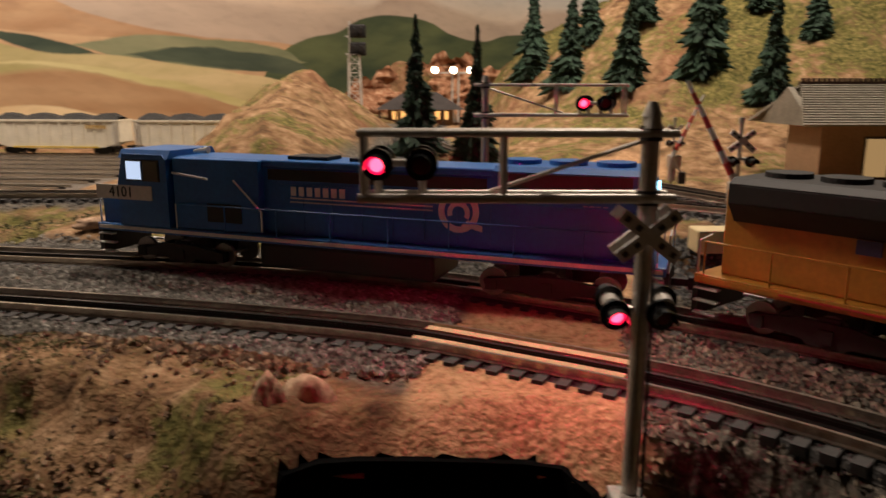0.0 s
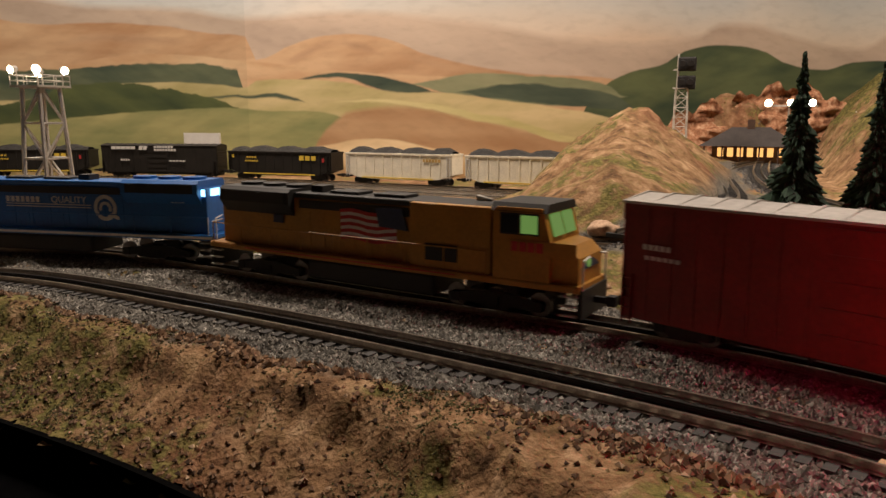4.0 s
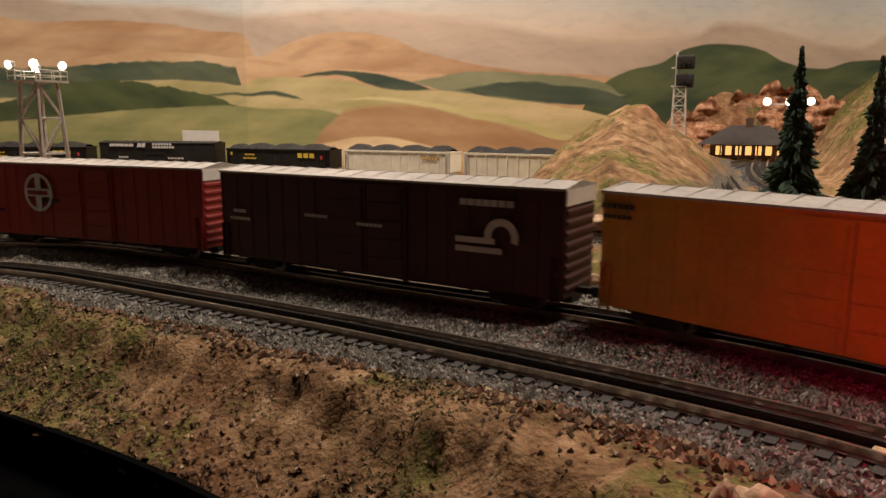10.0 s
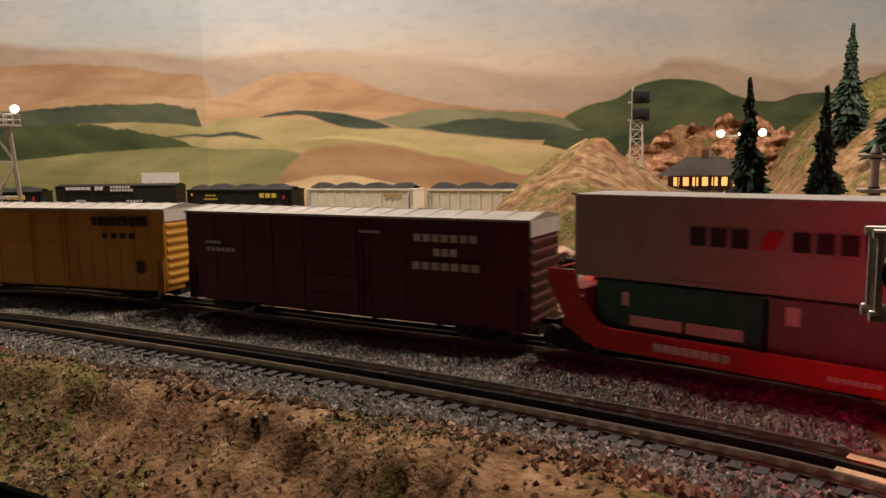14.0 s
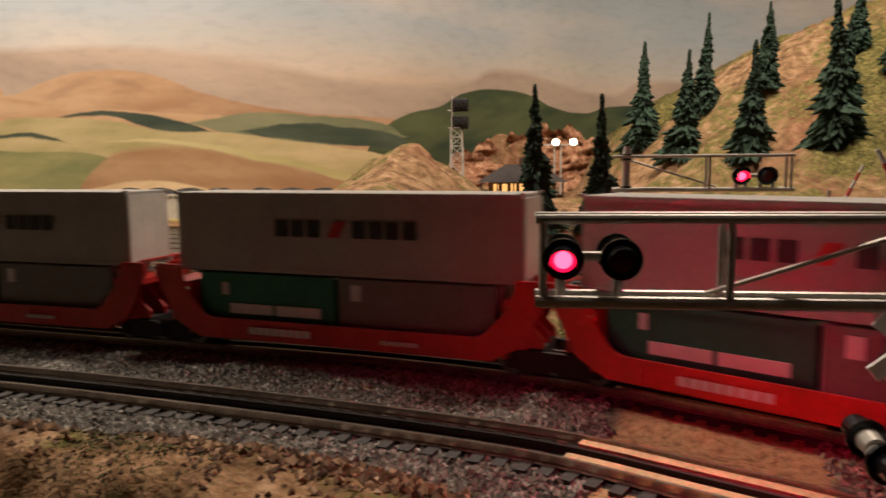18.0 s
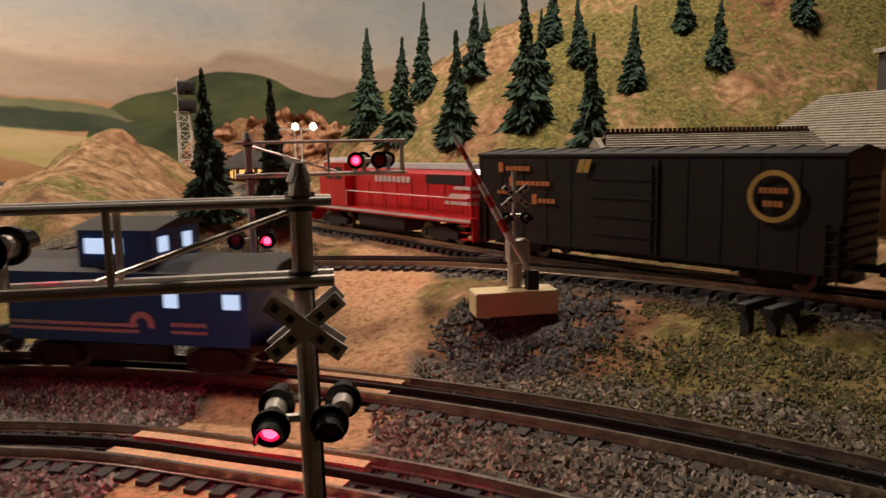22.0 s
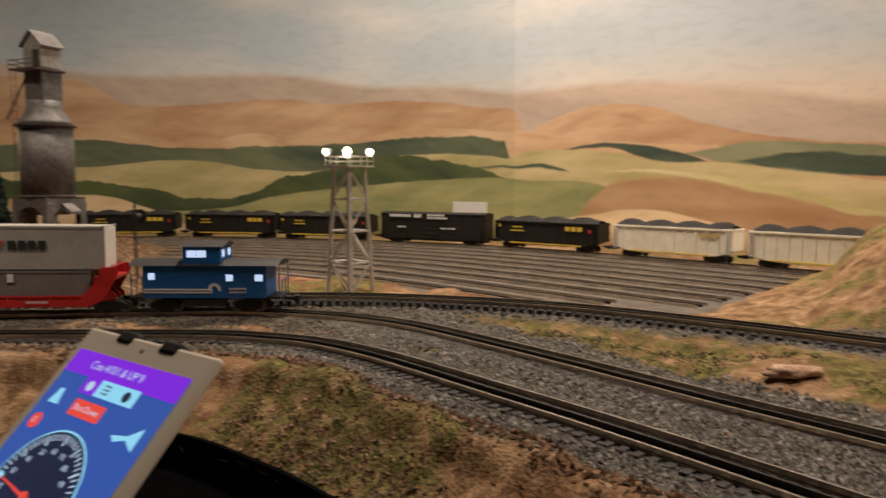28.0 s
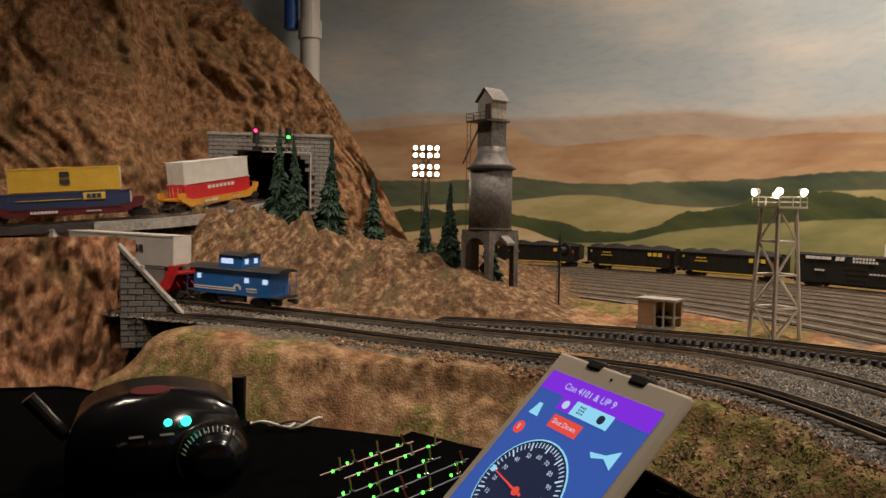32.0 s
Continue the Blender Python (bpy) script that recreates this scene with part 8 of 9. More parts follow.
def caboose():
    c = thing("caboose", "blue cupola caboose with lit windows and white stripe", "caboose")
    h = 0.105
    part("body", boxm(-h + 0.016, -0.030, 0.022, h - 0.016, 0.030, 0.070, bevel=0.0008), M["blue"], c)
    for s in (-1, 1):
        part("platform", boxm(min(s * (h - 0.016), s * (h + 0.004)), -0.030, 0.021, max(s * (h - 0.016), s * (h + 0.004)), 0.030, 0.0245), M["frame_black"], c)
        rl = bmesh.new()
        for y in (-0.028, -0.010, 0.010, 0.028):
            cyl(rl, (s * (h + 0.002), y, 0.024), (s * (h + 0.002), y, 0.047), 0.0007, n=6)
        cyl(rl, (s * (h + 0.002), -0.028, 0.047), (s * (h + 0.002), 0.028, 0.047), 0.0007, n=6)
        cyl(rl, (s * (h + 0.002), -0.028, 0.024), (s * (h + 0.002), -0.028, 0.071), 0.0008, n=6)
        cyl(rl, (s * (h + 0.002), 0.028, 0.024), (s * (h + 0.002), 0.028, 0.071), 0.0008, n=6)
        part("end_railing", rl, M["blue"], c)
        for y in (-0.029, 0.029):
            part("step", boxm(s * h - 0.006, y - 0.003, 0.008, s * h + 0.006, y + 0.003, 0.0095), M["frame_black"], c)
        bogie(c, s * (h - 0.045), base=0.030)
        coupler(c, s * (h + 0.004), s)
    roof = prismm([(-0.034, 0.0695), (-0.020, 0.0755), (0, 0.077), (0.020, 0.0755), (0.034, 0.0695)], "x", -h - 0.003, h + 0.003)
    part("roof", roof, M["frame_black"], c, "dark curved roof")
    cup = part("cupola", boxm(-0.031, -0.0285, 0.070, 0.023, 0.0285, 0.097, bevel=0.0008), M["blue"], c)
    part("cupola_roof", prismm([(-0.031, 0.0965), (0, 0.103), (0.031, 0.0965)], "x", -0.036, 0.028), M["frame_black"], cup)
    for s in (-1, 1):
        a, b = sorted((s * 0.0284, s * 0.0294))
        for x0, wd in ((-0.025, 0.0135), (-0.0108, 0.0135)):
            part("cupola_window", boxm(x0, a, 0.081, x0 + wd, b, 0.091), M["glow_cab"], cup, "bright lit cupola window")
        for x0, z0, ww in ((-0.081, 0.049, 0.0095), (0.031, 0.047, 0.010), (0.0725, 0.047, 0.0115)):
            a2, b2 = sorted((s * 0.0299, s * 0.0309))
            w = part("window", boxm(x0, a2, z0, x0 + ww, b2, z0 + 0.0095), M["glow_cab"], c, "lit side window")
            a3, b3 = sorted((s * 0.0298, s * 0.0304))
            part("window_frame", boxm(x0 - 0.0012, a3, z0 - 0.0012, x0 + ww + 0.0012, b3, z0 + 0.0107), M["blue"], w)
    for y in (-0.020, 0.008):
        part("cupola_window", boxm(0.0228, y, 0.081, 0.0238, y + 0.010, 0.091), M["glow_cab"], cup, "lit cupola end window")
    for z in (0.0295, 0.0335):
        part("stripe", boxm(-0.088, -0.0308, z, 0.011, -0.0299, z + 0.0022), M["letter"], c, "white side stripe")
    bm = ring(bmesh.new(), (0.014, 0.035), 0.0090, 0.0042, -0.0299, a0=-15, a1=195)
    part("emblem", bm, M["letter"], c, "white open ring emblem")
    marks("lettering", c, M["letter"], 0.048, 0.036, 0.026, 0.0025, 6, -0.0301)
    marks("lettering", c, M["letter"], 0.048, 0.031, 0.026, 0.002, 8, -0.0301)
    part("tool_box", boxm(-0.03, -0.028, 0.010, 0.03, -0.020, 0.021), M["frame_black"], c)
    return c


cab = caboose()
wells = [sea_set() for _ in range(5)]

# ---- red switcher train on the spur ----
def red_loco():
    c = thing("diesel_locomotive", "red four-axle diesel locomotive with grey roof and white stripes", "locomotive")
    h, deck, R, W = 0.172, 0.030, M["trainred"], M["letter"]
    part("walkway", boxm(-h, -0.031, deck - 0.006, h, 0.031, deck, bevel=0.0006), R, c)
    for y in (-0.0317, 0.0311):
        part("sill_stripe", boxm(-h, y, deck - 0.004, h, y + 0.0006, deck - 0.0012), W, c, "white sill stripe")
    hood = [(-0.0195, deck), (-0.0195, 0.073), (-0.015, 0.080), (0.015, 0.080), (0.0195, 0.073), (0.0195, deck)]
    part("long_hood", prismm(hood, "x", -0.075, h - 0.012), R, c)
    part("roof_cap", prismm([(-0.017, 0.0785), (-0.014, 0.084), (0.014, 0.084), (0.017, 0.0785)], "x", -0.07, h - 0.012), M["silverroof"], c)
    part("cab", boxm(-0.125, -0.0305, deck, -0.072, 0.0305, 0.086, bevel=0.001), R, c)
    part("cab_roof", prismm([(-0.0315, 0.0845), (-0.02, 0.0905), (0.02, 0.0905), (0.0315, 0.0845)], "x", -0.128, -0.069), M["silverroof"], c)
    part("short_hood", boxm(-h + 0.012, -0.0195, deck, -0.124, 0.0195, 0.072, bevel=0.003), R, c)
    for s in (-1, 1):
        for x in (-0.118, -0.096):
            part("cab_window", boxm(x, min(s * 0.0303, s * 0.0313), 0.064, x + 0.016, max(s * 0.0303, s * 0.0313), 0.079), M["glass"], c)
        for k in range(7):
            x = -0.06 + k * 0.030
            part("hood_door", boxm(x, min(s * 0.0194, s * 0.0203), deck + 0.004, x + 0.027, max(s * 0.0194, s * 0.0203), 0.062), R, c)
        part("grille", boxm(0.085, min(s * 0.0194, s * 0.0208), 0.063, 0.150, max(s * 0.0194, s * 0.0208), 0.073), M["frame_black"], c)
        rail = rod((-0.07, s * 0.0305, deck + 0.020), (h - 0.004, s * 0.0305, deck + 0.020), 0.0006, n=6)
        part("handrail", rail, W, c)
        for k in range(9):
            x = -0.07 + k * (h + 0.066) / 8
            part("stanchion", rod((x, s * 0.0305, deck), (x, s * 0.0305, deck + 0.020), 0.0006, n=6), R if k else W, c)
    marks("lettering", c, W, 0.02, 0.066, 0.075, 0.007, 8, -0.0206)
    for k, z in enumerate((0.042, 0.050, 0.058)):
        part("chevron", prismm([(h - 0.055 + k * 0.008, z), (h - 0.012, z), (h - 0.012, z + 0.0035), (h - 0.052 + k * 0.008, z + 0.0035)], "y", -0.0212, -0.0194), W, c, "white end chevron stripe")
        part("end_stripe", boxm(h - 0.0125, -0.0175, z, h - 0.0113, 0.0175, z + 0.0035), W, c, "white end stripe")
    for y in (-0.0165, 0.0075):
        part("number_board", boxm(h - 0.0125, y, 0.0735, h - 0.0105, y + 0.009, 0.0785), M["glow_white"], c, "lit white number board")
    part("headlight", boxm(-h + 0.0085, -0.006, 0.074, -h + 0.0125, 0.006, 0.081), M["glow_white"], c, "lit headlight")
    part("fuel_tank", boxm(-0.05, -0.027, 0.007, 0.05, 0.027, deck - 0.006, bevel=0.003), M["frame_black"], c)
    for s in (-1, 1):
        bogie(c, s * (h - 0.060), 2, 0.055, 0.0105)
        coupler(c, s * h, s)
        part("pilot", boxm(s * h - 0.0015, -0.029, 0.006, s * h + 0.0015, 0.029, deck - 0.004), R, c)
        for y in (-0.03, 0.03):
            st = bmesh.new()
            for k in range(3):
                box(st, s * (h - 0.008) - 0.007, y - 0.0025, 0.008 + k * 0.007, s * (h - 0.008) + 0.007, y + 0.0025, 0.009 + k * 0.007)
            part("steps", st, R, c)
        for y in (-0.024, 0.024):
            part("grab_iron", rod((s * (h + 0.001), y, 0.018), (s * (h + 0.001), y, deck + 0.020), 0.0008, n=6), R, c)
    return c


redl = red_loco()
acl = boxcar("boxcar", "black boxcar with orange lettering and round gold emblem", 0.37, M["blackcar"], ribs=12, top=0.098, roof=M["frame_black"], group="cars of the red train")
for x, z, hh, w_, n_ in ((-0.1325, 0.083, 0.009, 0.007, 1), (-0.1120, 0.082, 0.004, 0.030, 6), (-0.1190, 0.070, 0.009, 0.007, 1), (-0.0940, 0.069, 0.004, 0.040, 7), (-0.0920, 0.055, 0.009, 0.007, 1), (-0.0780, 0.054, 0.004, 0.020, 4)):
    marks("lettering", acl, M["letter_orange"], x, z, w_, hh, n_, Y + 0.001, gap=0.2)
marks("monogram", acl, M["letter_gold"], -0.038, 0.085, 0.013, 0.011, 2, Y - 0.001, gap=0.15, slant=0.3)
marks("car_number", acl, M["letter_orange"], -0.130, 0.060, 0.016, 0.003, 5, Y + 0.001)
part("emblem", ring(bmesh.new(), (0.120, 0.066), 0.0178, 0.0035, Y), M["letter_gold"], acl, "gold round emblem ring")
marks("emblem_words", acl, M["letter_orange"], 0.120, 0.070, 0.020, 0.004, 6, Y)
marks("emblem_words", acl, M["letter_orange"], 0.120, 0.061, 0.014, 0.004, 4, Y)


def reefer():
    c = thing("refrigerator_car", "white wooden refrigerator car with gold script and oxide-red roof", "freight car", "cars of the red train")
    h, w = 0.134, 0.031
    part("body", boxm(-h, -w, 0.021, h, w, 0.086, bevel=0.0006), M["creampaint"], c)
    board = part("side_board", boxm(0, -0.0002, 0.023, 0.00372, 0.0005, 0.084), M["creampaint"], c)
    board.location = (-h, -w, 0)
    for i in range(1, 140):
        ob = new("side_board", board.data)
        ob.parent, ob.location = c, (-h + 2 * h * (i % 70) / 70 + 0.0003, -w if i < 70 else w - 0.0002, 0)
    part("roof", prismm([(-w - 0.002, 0.084), (w + 0.002, 0.084), (w + 0.002, 0.0875), (0, 0.097), (-w - 0.002, 0.0875)], "x", -h - 0.003, h + 0.003), M["reefer_roof"], c, "oxide-red pitched roof")
    part("running_board", boxm(-h - 0.004, -0.006, 0.0965, h + 0.004, 0.006, 0.0982), M["reefer_roof"], c)
    for s in (-1, 1):
        for y in (-0.02, 0.02):
            part("ice_hatch", boxm(s * (h - 0.02) - 0.012, y - 0.009, 0.0885, s * (h - 0.02) + 0.012, y + 0.009, 0.0945, bevel=0.0006), M["reefer_roof"], c)
        part("end_wall", boxm(min(s * h, s * (h + 0.001)), -w + 0.001, 0.022, max(s * h, s * (h + 0.001)), w - 0.001, 0.085), M["maroon"], c)
        bogie(c, s * (h - 0.042))
        coupler(c, s * h, s)
        ladder(c, h * s - s * 0.006, -w - 0.001, 0.022, 0.080, M["frame_black"], n=7)
    for x0 in (-0.020, 0.0005):
        d = part("door", boxm(x0, -w - 0.0014, 0.023, x0 + 0.0195, -w + 0.0002, 0.083), M["creampaint"], c)
        for z in (0.031, 0.052, 0.073):
            x1 = x0 if x0 < 0 else x0 + 0.0195
            sgn = -1 if x0 < 0 else 1
            part("hinge", prismm([(x1, z - 0.001), (x1 + sgn * 0.012, z - 0.0032), (x1 + sgn * 0.012, z + 0.0032), (x1, z + 0.001)], "y", -w - 0.0026, -w - 0.0008), M["frame_black"], d, "black strap hinge")
    part("latch_bar", boxm(-0.0012, -w - 0.003, 0.024, 0.0012, -w - 0.0012, 0.084), M["frame_black"], c)
    writing("lettering", "THAT FAMOUS", 0.0075, M["letter_dark"], c, pose(0.055, -w - 0.0012, 0.079))
    marks("script_lettering", c, M["letter_gold"], 0.048, 0.058, 0.040, 0.015, 4, -w - 0.0004, gap=0.12, slant=0.4)
    marks("script_lettering", c, M["letter_gold"], 0.086, 0.066, 0.034, 0.015, 4, -w - 0.0004, gap=0.12, slant=0.4)
    writing("lettering", "LAGER BEER", 0.0065, M["letter_gold"], c, pose(0.078, -w - 0.0012, 0.046))
    for z, w_, n_ in ((0.075, 0.055, 14), (0.068, 0.064, 18), (0.060, 0.040, 9), (0.052, 0.034, 10)):
        marks("small_lettering", c, M["letter_dark"], -0.075, z, w_, 0.0026, n_, -w - 0.0004, gap=0.35)
    part("underframe", boxm(-h, -0.008, 0.013, h, 0.008, 0.0212), M["frame_black"], c)
    part("air_tank", rod((-0.03, -0.018, 0.014), (0.03, -0.018, 0.014), 0.006, n=12), M["pipe"], c, "pale cylindrical air tank")
    part("truss_rod", boxm(-0.075, -0.026, 0.0095, 0.075, -0.0245, 0.0125), M["pipe"], c)
    return c


beer = reefer()
for o in beer.children_recursive:  # a short 36-foot car
    if o.type == "MESH" and "wheelset" not in o.name:
        o.data.transform(Matrix.Diagonal((0.87, 1, 1, 1)))
    elif o.type == "FONT":
        o.location.x *= 0.87
        o.data.size *= 0.9
beer2 = copy_thing(beer, Matrix())

# ---- stack train on the upper line ----
def stack_set(top_paint, low_paint, top_label, low_label, car_paint, car_label, top_L=0.262, low_L=0.262):
    car = well_car(0.335, car_paint, "stack cars on the upper line", car_label, 0.046)
    up = container(top_label, top_L, 0.0640, 0.0540, top_paint)
    lo = container(low_label, low_L, 0.013, 0.0495, low_paint)
    return [car, up, lo]


stack = []
s1 = stack_set(M["contgreen"], M["contwhite"], "green container with spaced white lettering", "white container in the well", M["maroon"], "maroon well car with pale lettering")
marks("lettering", s1[1], M["letter"], 0.03, 0.094, 0.085, 0.010, 4, -0.0265, gap=0.6)
part("logo_plate", boxm(-0.115, -0.0272, 0.050, -0.098, -0.0262, 0.064), M["contnavy"], s1[2])
s2 = stack_set(M["contyellow"], M["contnavy"], "yellow container with a dark block emblem", "navy blue container with a yellow plate", M["maroon"], "maroon well car with pale lettering", 0.225, 0.262)
bm = boxm(-0.010, -0.0272, 0.096, 0.010, -0.0262, 0.108)
box(bm, -0.010, -0.0272, 0.080, 0.010, -0.0262, 0.091)
part("emblem", bm, M["letter_dark"], s2[1], "dark block emblem")
part("logo_plate", boxm(0.035, -0.0272, 0.044, 0.080, -0.0262, 0.060), M["letter_yellow"], s2[2], "yellow emblem plate")
marks("logo_marks", s2[2], M["contnavy"], 0.0575, 0.052, 0.032, 0.010, 3, -0.0274, gap=0.2)
part("pin_stripe", boxm(-0.10, -0.0272, 0.0455, 0.03, -0.0262, 0.047), M["letter_yellow"], s2[2])
s3 = stack_set(M["contwhite"], M["trainred"], "short white container on top", "red container with white lettering", M["milorange"], "yellow-orange well car with raised ends", 0.256, 0.262)
marks("lettering", s3[2], M["letter"], 0.01, 0.052, 0.11, 0.008, 7, -0.0265)
stack = [s3, s2, s1]

# ---- the standing row in the yard ----
def black_gondola():
    c = hopper_car("black coal hopper with yellow block lettering", 0.352, M["blackcar"], 0.078, True, "coal")
    marks("lettering", c, M["letter_yellow"], 0.095, 0.062, 0.055, 0.012, 3, -0.0338, gap=0.25)
    marks("car_number", c, M["letter_yellow"], -0.085, 0.062, 0.034, 0.004, 4, -0.0338)
    marks("car_number", c, M["letter_yellow"], -0.085, 0.052, 0.044, 0.004, 6, -0.0338)
    part("dot_plate", boxm(0.137, -0.0338, 0.052, 0.143, -0.0330, 0.062), M["letter_red"], c)
    part("dot_plate", boxm(-0.150, -0.0338, 0.060, -0.144, -0.0330, 0.068), M["letter_yellow"], c)
    return c


def white_hopper():
    c = hopper_car("cream hopper car heaped with black coal", 0.330, M["hopperwhite"], 0.080, True, "coal")
    marks("faint_lettering", c, M["letter_gold"], 0.10, 0.064, 0.05, 0.008, 6, -0.0338)
    return c


g1, w1 = black_gondola(), white_hopper()
g1.matrix_basis = on_row(-2.30)
for x in (-2.00, -1.255, -2.60):
    copy_thing(g1, on_row(x))
w1.matrix_basis = on_row(-0.885)
for x in (-0.545, -0.215):
    copy_thing(w1, on_row(x))
ns = boxcar("boxcar", "long black boxcar with white block lettering", 0.395, M["blackcar"], top=0.094, roof=M["frame_black"], group="cars in the yard")
marks("logo_bars", ns, M["letter"], -0.105, 0.084, 0.075, 0.008, 5, Y, gap=0.1)
marks("logo", ns, M["letter"], -0.045, 0.084, 0.026, 0.011, 2, Y, gap=0.15, slant=0.3)
marks("lettering", ns, M["letter"], 0.020, 0.087, 0.060, 0.006, 7, Y)
marks("lettering", ns, M["letter"], 0.024, 0.0785, 0.068, 0.006, 8, Y)
marks("car_number", ns, M["letter"], -0.10, 0.050, 0.03, 0.005, 4, Y)
marks("data_panel", ns, M["letter"], 0.06, 0.048, 0.05, 0.004, 5, Y)
ns.matrix_basis = on_row(-1.635)
tagged(obj("sign_board", boxm(-1.70, 1.86, 0.02, -1.565, 1.868, 0.122), M["white"]), "plain white board leaning behind the yard cars", "board")

# ---- control shelf, transformer and tablet in the aisle ----
edge = EDGE_LINE
bm = bmesh.new()
pts = [(p[0], p[1]) for p in edge[::6] if -1.2 < p[1]]
outer = [(-1.52, -1.2)]
loop = [bm.verts.new((x, y, -0.100)) for x, y in pts] + [bm.verts.new((0.21, -1.2, -0.100)), bm.verts.new((-1.50, -1.2, -0.100))]
keep = []
for v in loop:
    if not keep or (v.co - keep[-1].co).length > 1e-4:
        keep.append(v)
f = bm.faces.new(keep)
r = bmesh.ops.extrude_face_region(bm, geom=[f])
for v in r["geom"]:
    if isinstance(v, bmesh.types.BMVert):
        v.co.z -= 0.05
bmesh.ops.recalc_face_normals(bm, faces=bm.faces)
tagged(obj("control_shelf", bm, M["panelblack"]), "satin black control shelf along the layout's edge", "shelf", kind="structure")
bm = bmesh.new()
prev = None
tops = ground_z(edge[:, 0], edge[:, 1], 0.0) + 0.004
for i in range(2, len(edge) - 2, 2):
    p, q = edge[i], edge[i + 2] - edge[i - 2]
    n = np.array([q[1], -q[0]]) / np.hypot(q[0], q[1]) * 0.005
    v = [bm.verts.new((p[0], p[1], tops[i])), bm.verts.new((p[0] + n[0], p[1] + n[1], tops[i])), bm.verts.new((p[0] + n[0], p[1] + n[1], -1.05))]
    if prev:
        for k in (0, 1):
            bm.faces.new((prev[k], v[k], v[k + 1], prev[k + 1]))
    prev = v
tagged(obj("fascia", bm, M["fascia"]), "black fascia below the layout", "fascia", kind="structure")


def transformer():
    t = thing("transformer", "glossy black domed train transformer with four lever handles", "transformer", "controls on the shelf")
    m = pose(-1.045, -0.080, -0.100, 0, 0, -12) @ pose(0, 0, 0, 0, 0, 104)
    G = M["gloss_black"]

    def add(name, bm, mt, label="", parent=None, smooth=False):
        o = part(name, bm, mt, parent or t, label, smooth)
        if parent is None:
            o.matrix_local = m
        return o

    # local x across its width, -y to the operator
    arch = [(-0.086, 0.0), (-0.086, 0.058), (-0.078, 0.074), (-0.060, 0.086), (-0.030, 0.094), (0.0, 0.096), (0.030, 0.094), (0.060, 0.087), (0.080, 0.078), (0.086, 0.072), (0.086, 0.0)]
    body = prismm(arch, "y", -0.066, 0.066)
    bmesh.ops.bevel(body, geom=[e for e in body.edges], offset=0.003, segments=2, affect="EDGES")
    add("case", body, G, "glossy black arched case", smooth=True)
    add("name_plate", rod((-0.005, -0.012, 0.0955), (-0.005, -0.012, 0.0975), 0.021, n=24), M["maroon"], "round dull red name plate")
    for s, lean in ((-1, -38), (1, 0)):
        if s < 0:
            add("lever", rod((-0.089, -0.010, 0.052), (-0.089 + math.sin(radians(lean)) * 0.058, -0.010, 0.052 + math.cos(radians(lean)) * 0.058), 0.0070, 0.0082, n=12), G, "black lever handle")
            continue
        x = s * 0.058
        dome = bmesh.new()
        for y0, y1, r0, r1 in ((-0.064, -0.076, 0.036, 0.035), (-0.076, -0.086, 0.035, 0.029), (-0.086, -0.092, 0.029, 0.016)):
            cyl(dome, (x, y0, 0.034), (x, y1, 0.034), r0, r1, n=32)
        add("dial", dome, G, "round black throttle dial", smooth=True)
        add("dial_rim", rod((x, -0.0655, 0.034), (x, -0.068, 0.034), 0.0385, n=36), M["chrome"], "thin metal dial rim")
        for k in range(15):
            a = radians(15 + k * 8)
            add("scale_mark", rod((x - 0.0345 * math.cos(a), -0.0770, 0.034 + 0.0345 * math.sin(a)), (x - 0.0305 * math.cos(a), -0.0835, 0.034 + 0.0305 * math.sin(a)), 0.0005, n=4), M["ink"])
        p = Vector((s * 0.089, -0.030 if s > 0 else -0.010, 0.052))
        q = p + Vector((math.sin(radians(lean)) * 0.058, 0, math.cos(radians(lean)) * 0.058))
        add("lever", rod(p, q, 0.0070, 0.0082, n=12), G, "black lever handle")
        add("lever_hub", rod((s * 0.084, p.y, 0.050), (s * 0.096, p.y, 0.050), 0.012, n=16), G)
    for x, r_ in ((0.012, 0.0046), (0.030, 0.0060)):
        add("pilot_light", rod((x, -0.064, 0.0735), (x, -0.071, 0.0745), r_, r_ * 0.7, n=14), M["glow_teal"], "glowing teal pilot light")
    for k in range(2):
        add("printed_label", boxm(0.004 - k * 0.03, -0.0672, 0.060, 0.018 - k * 0.03, -0.0660, 0.0622), M["ink"])
        add("switch", rod((-0.006 - k * 0.03, -0.066, 0.054), (-0.006 - k * 0.03, -0.073, 0.056), 0.0020, n=8), M["chrome"])


transformer()


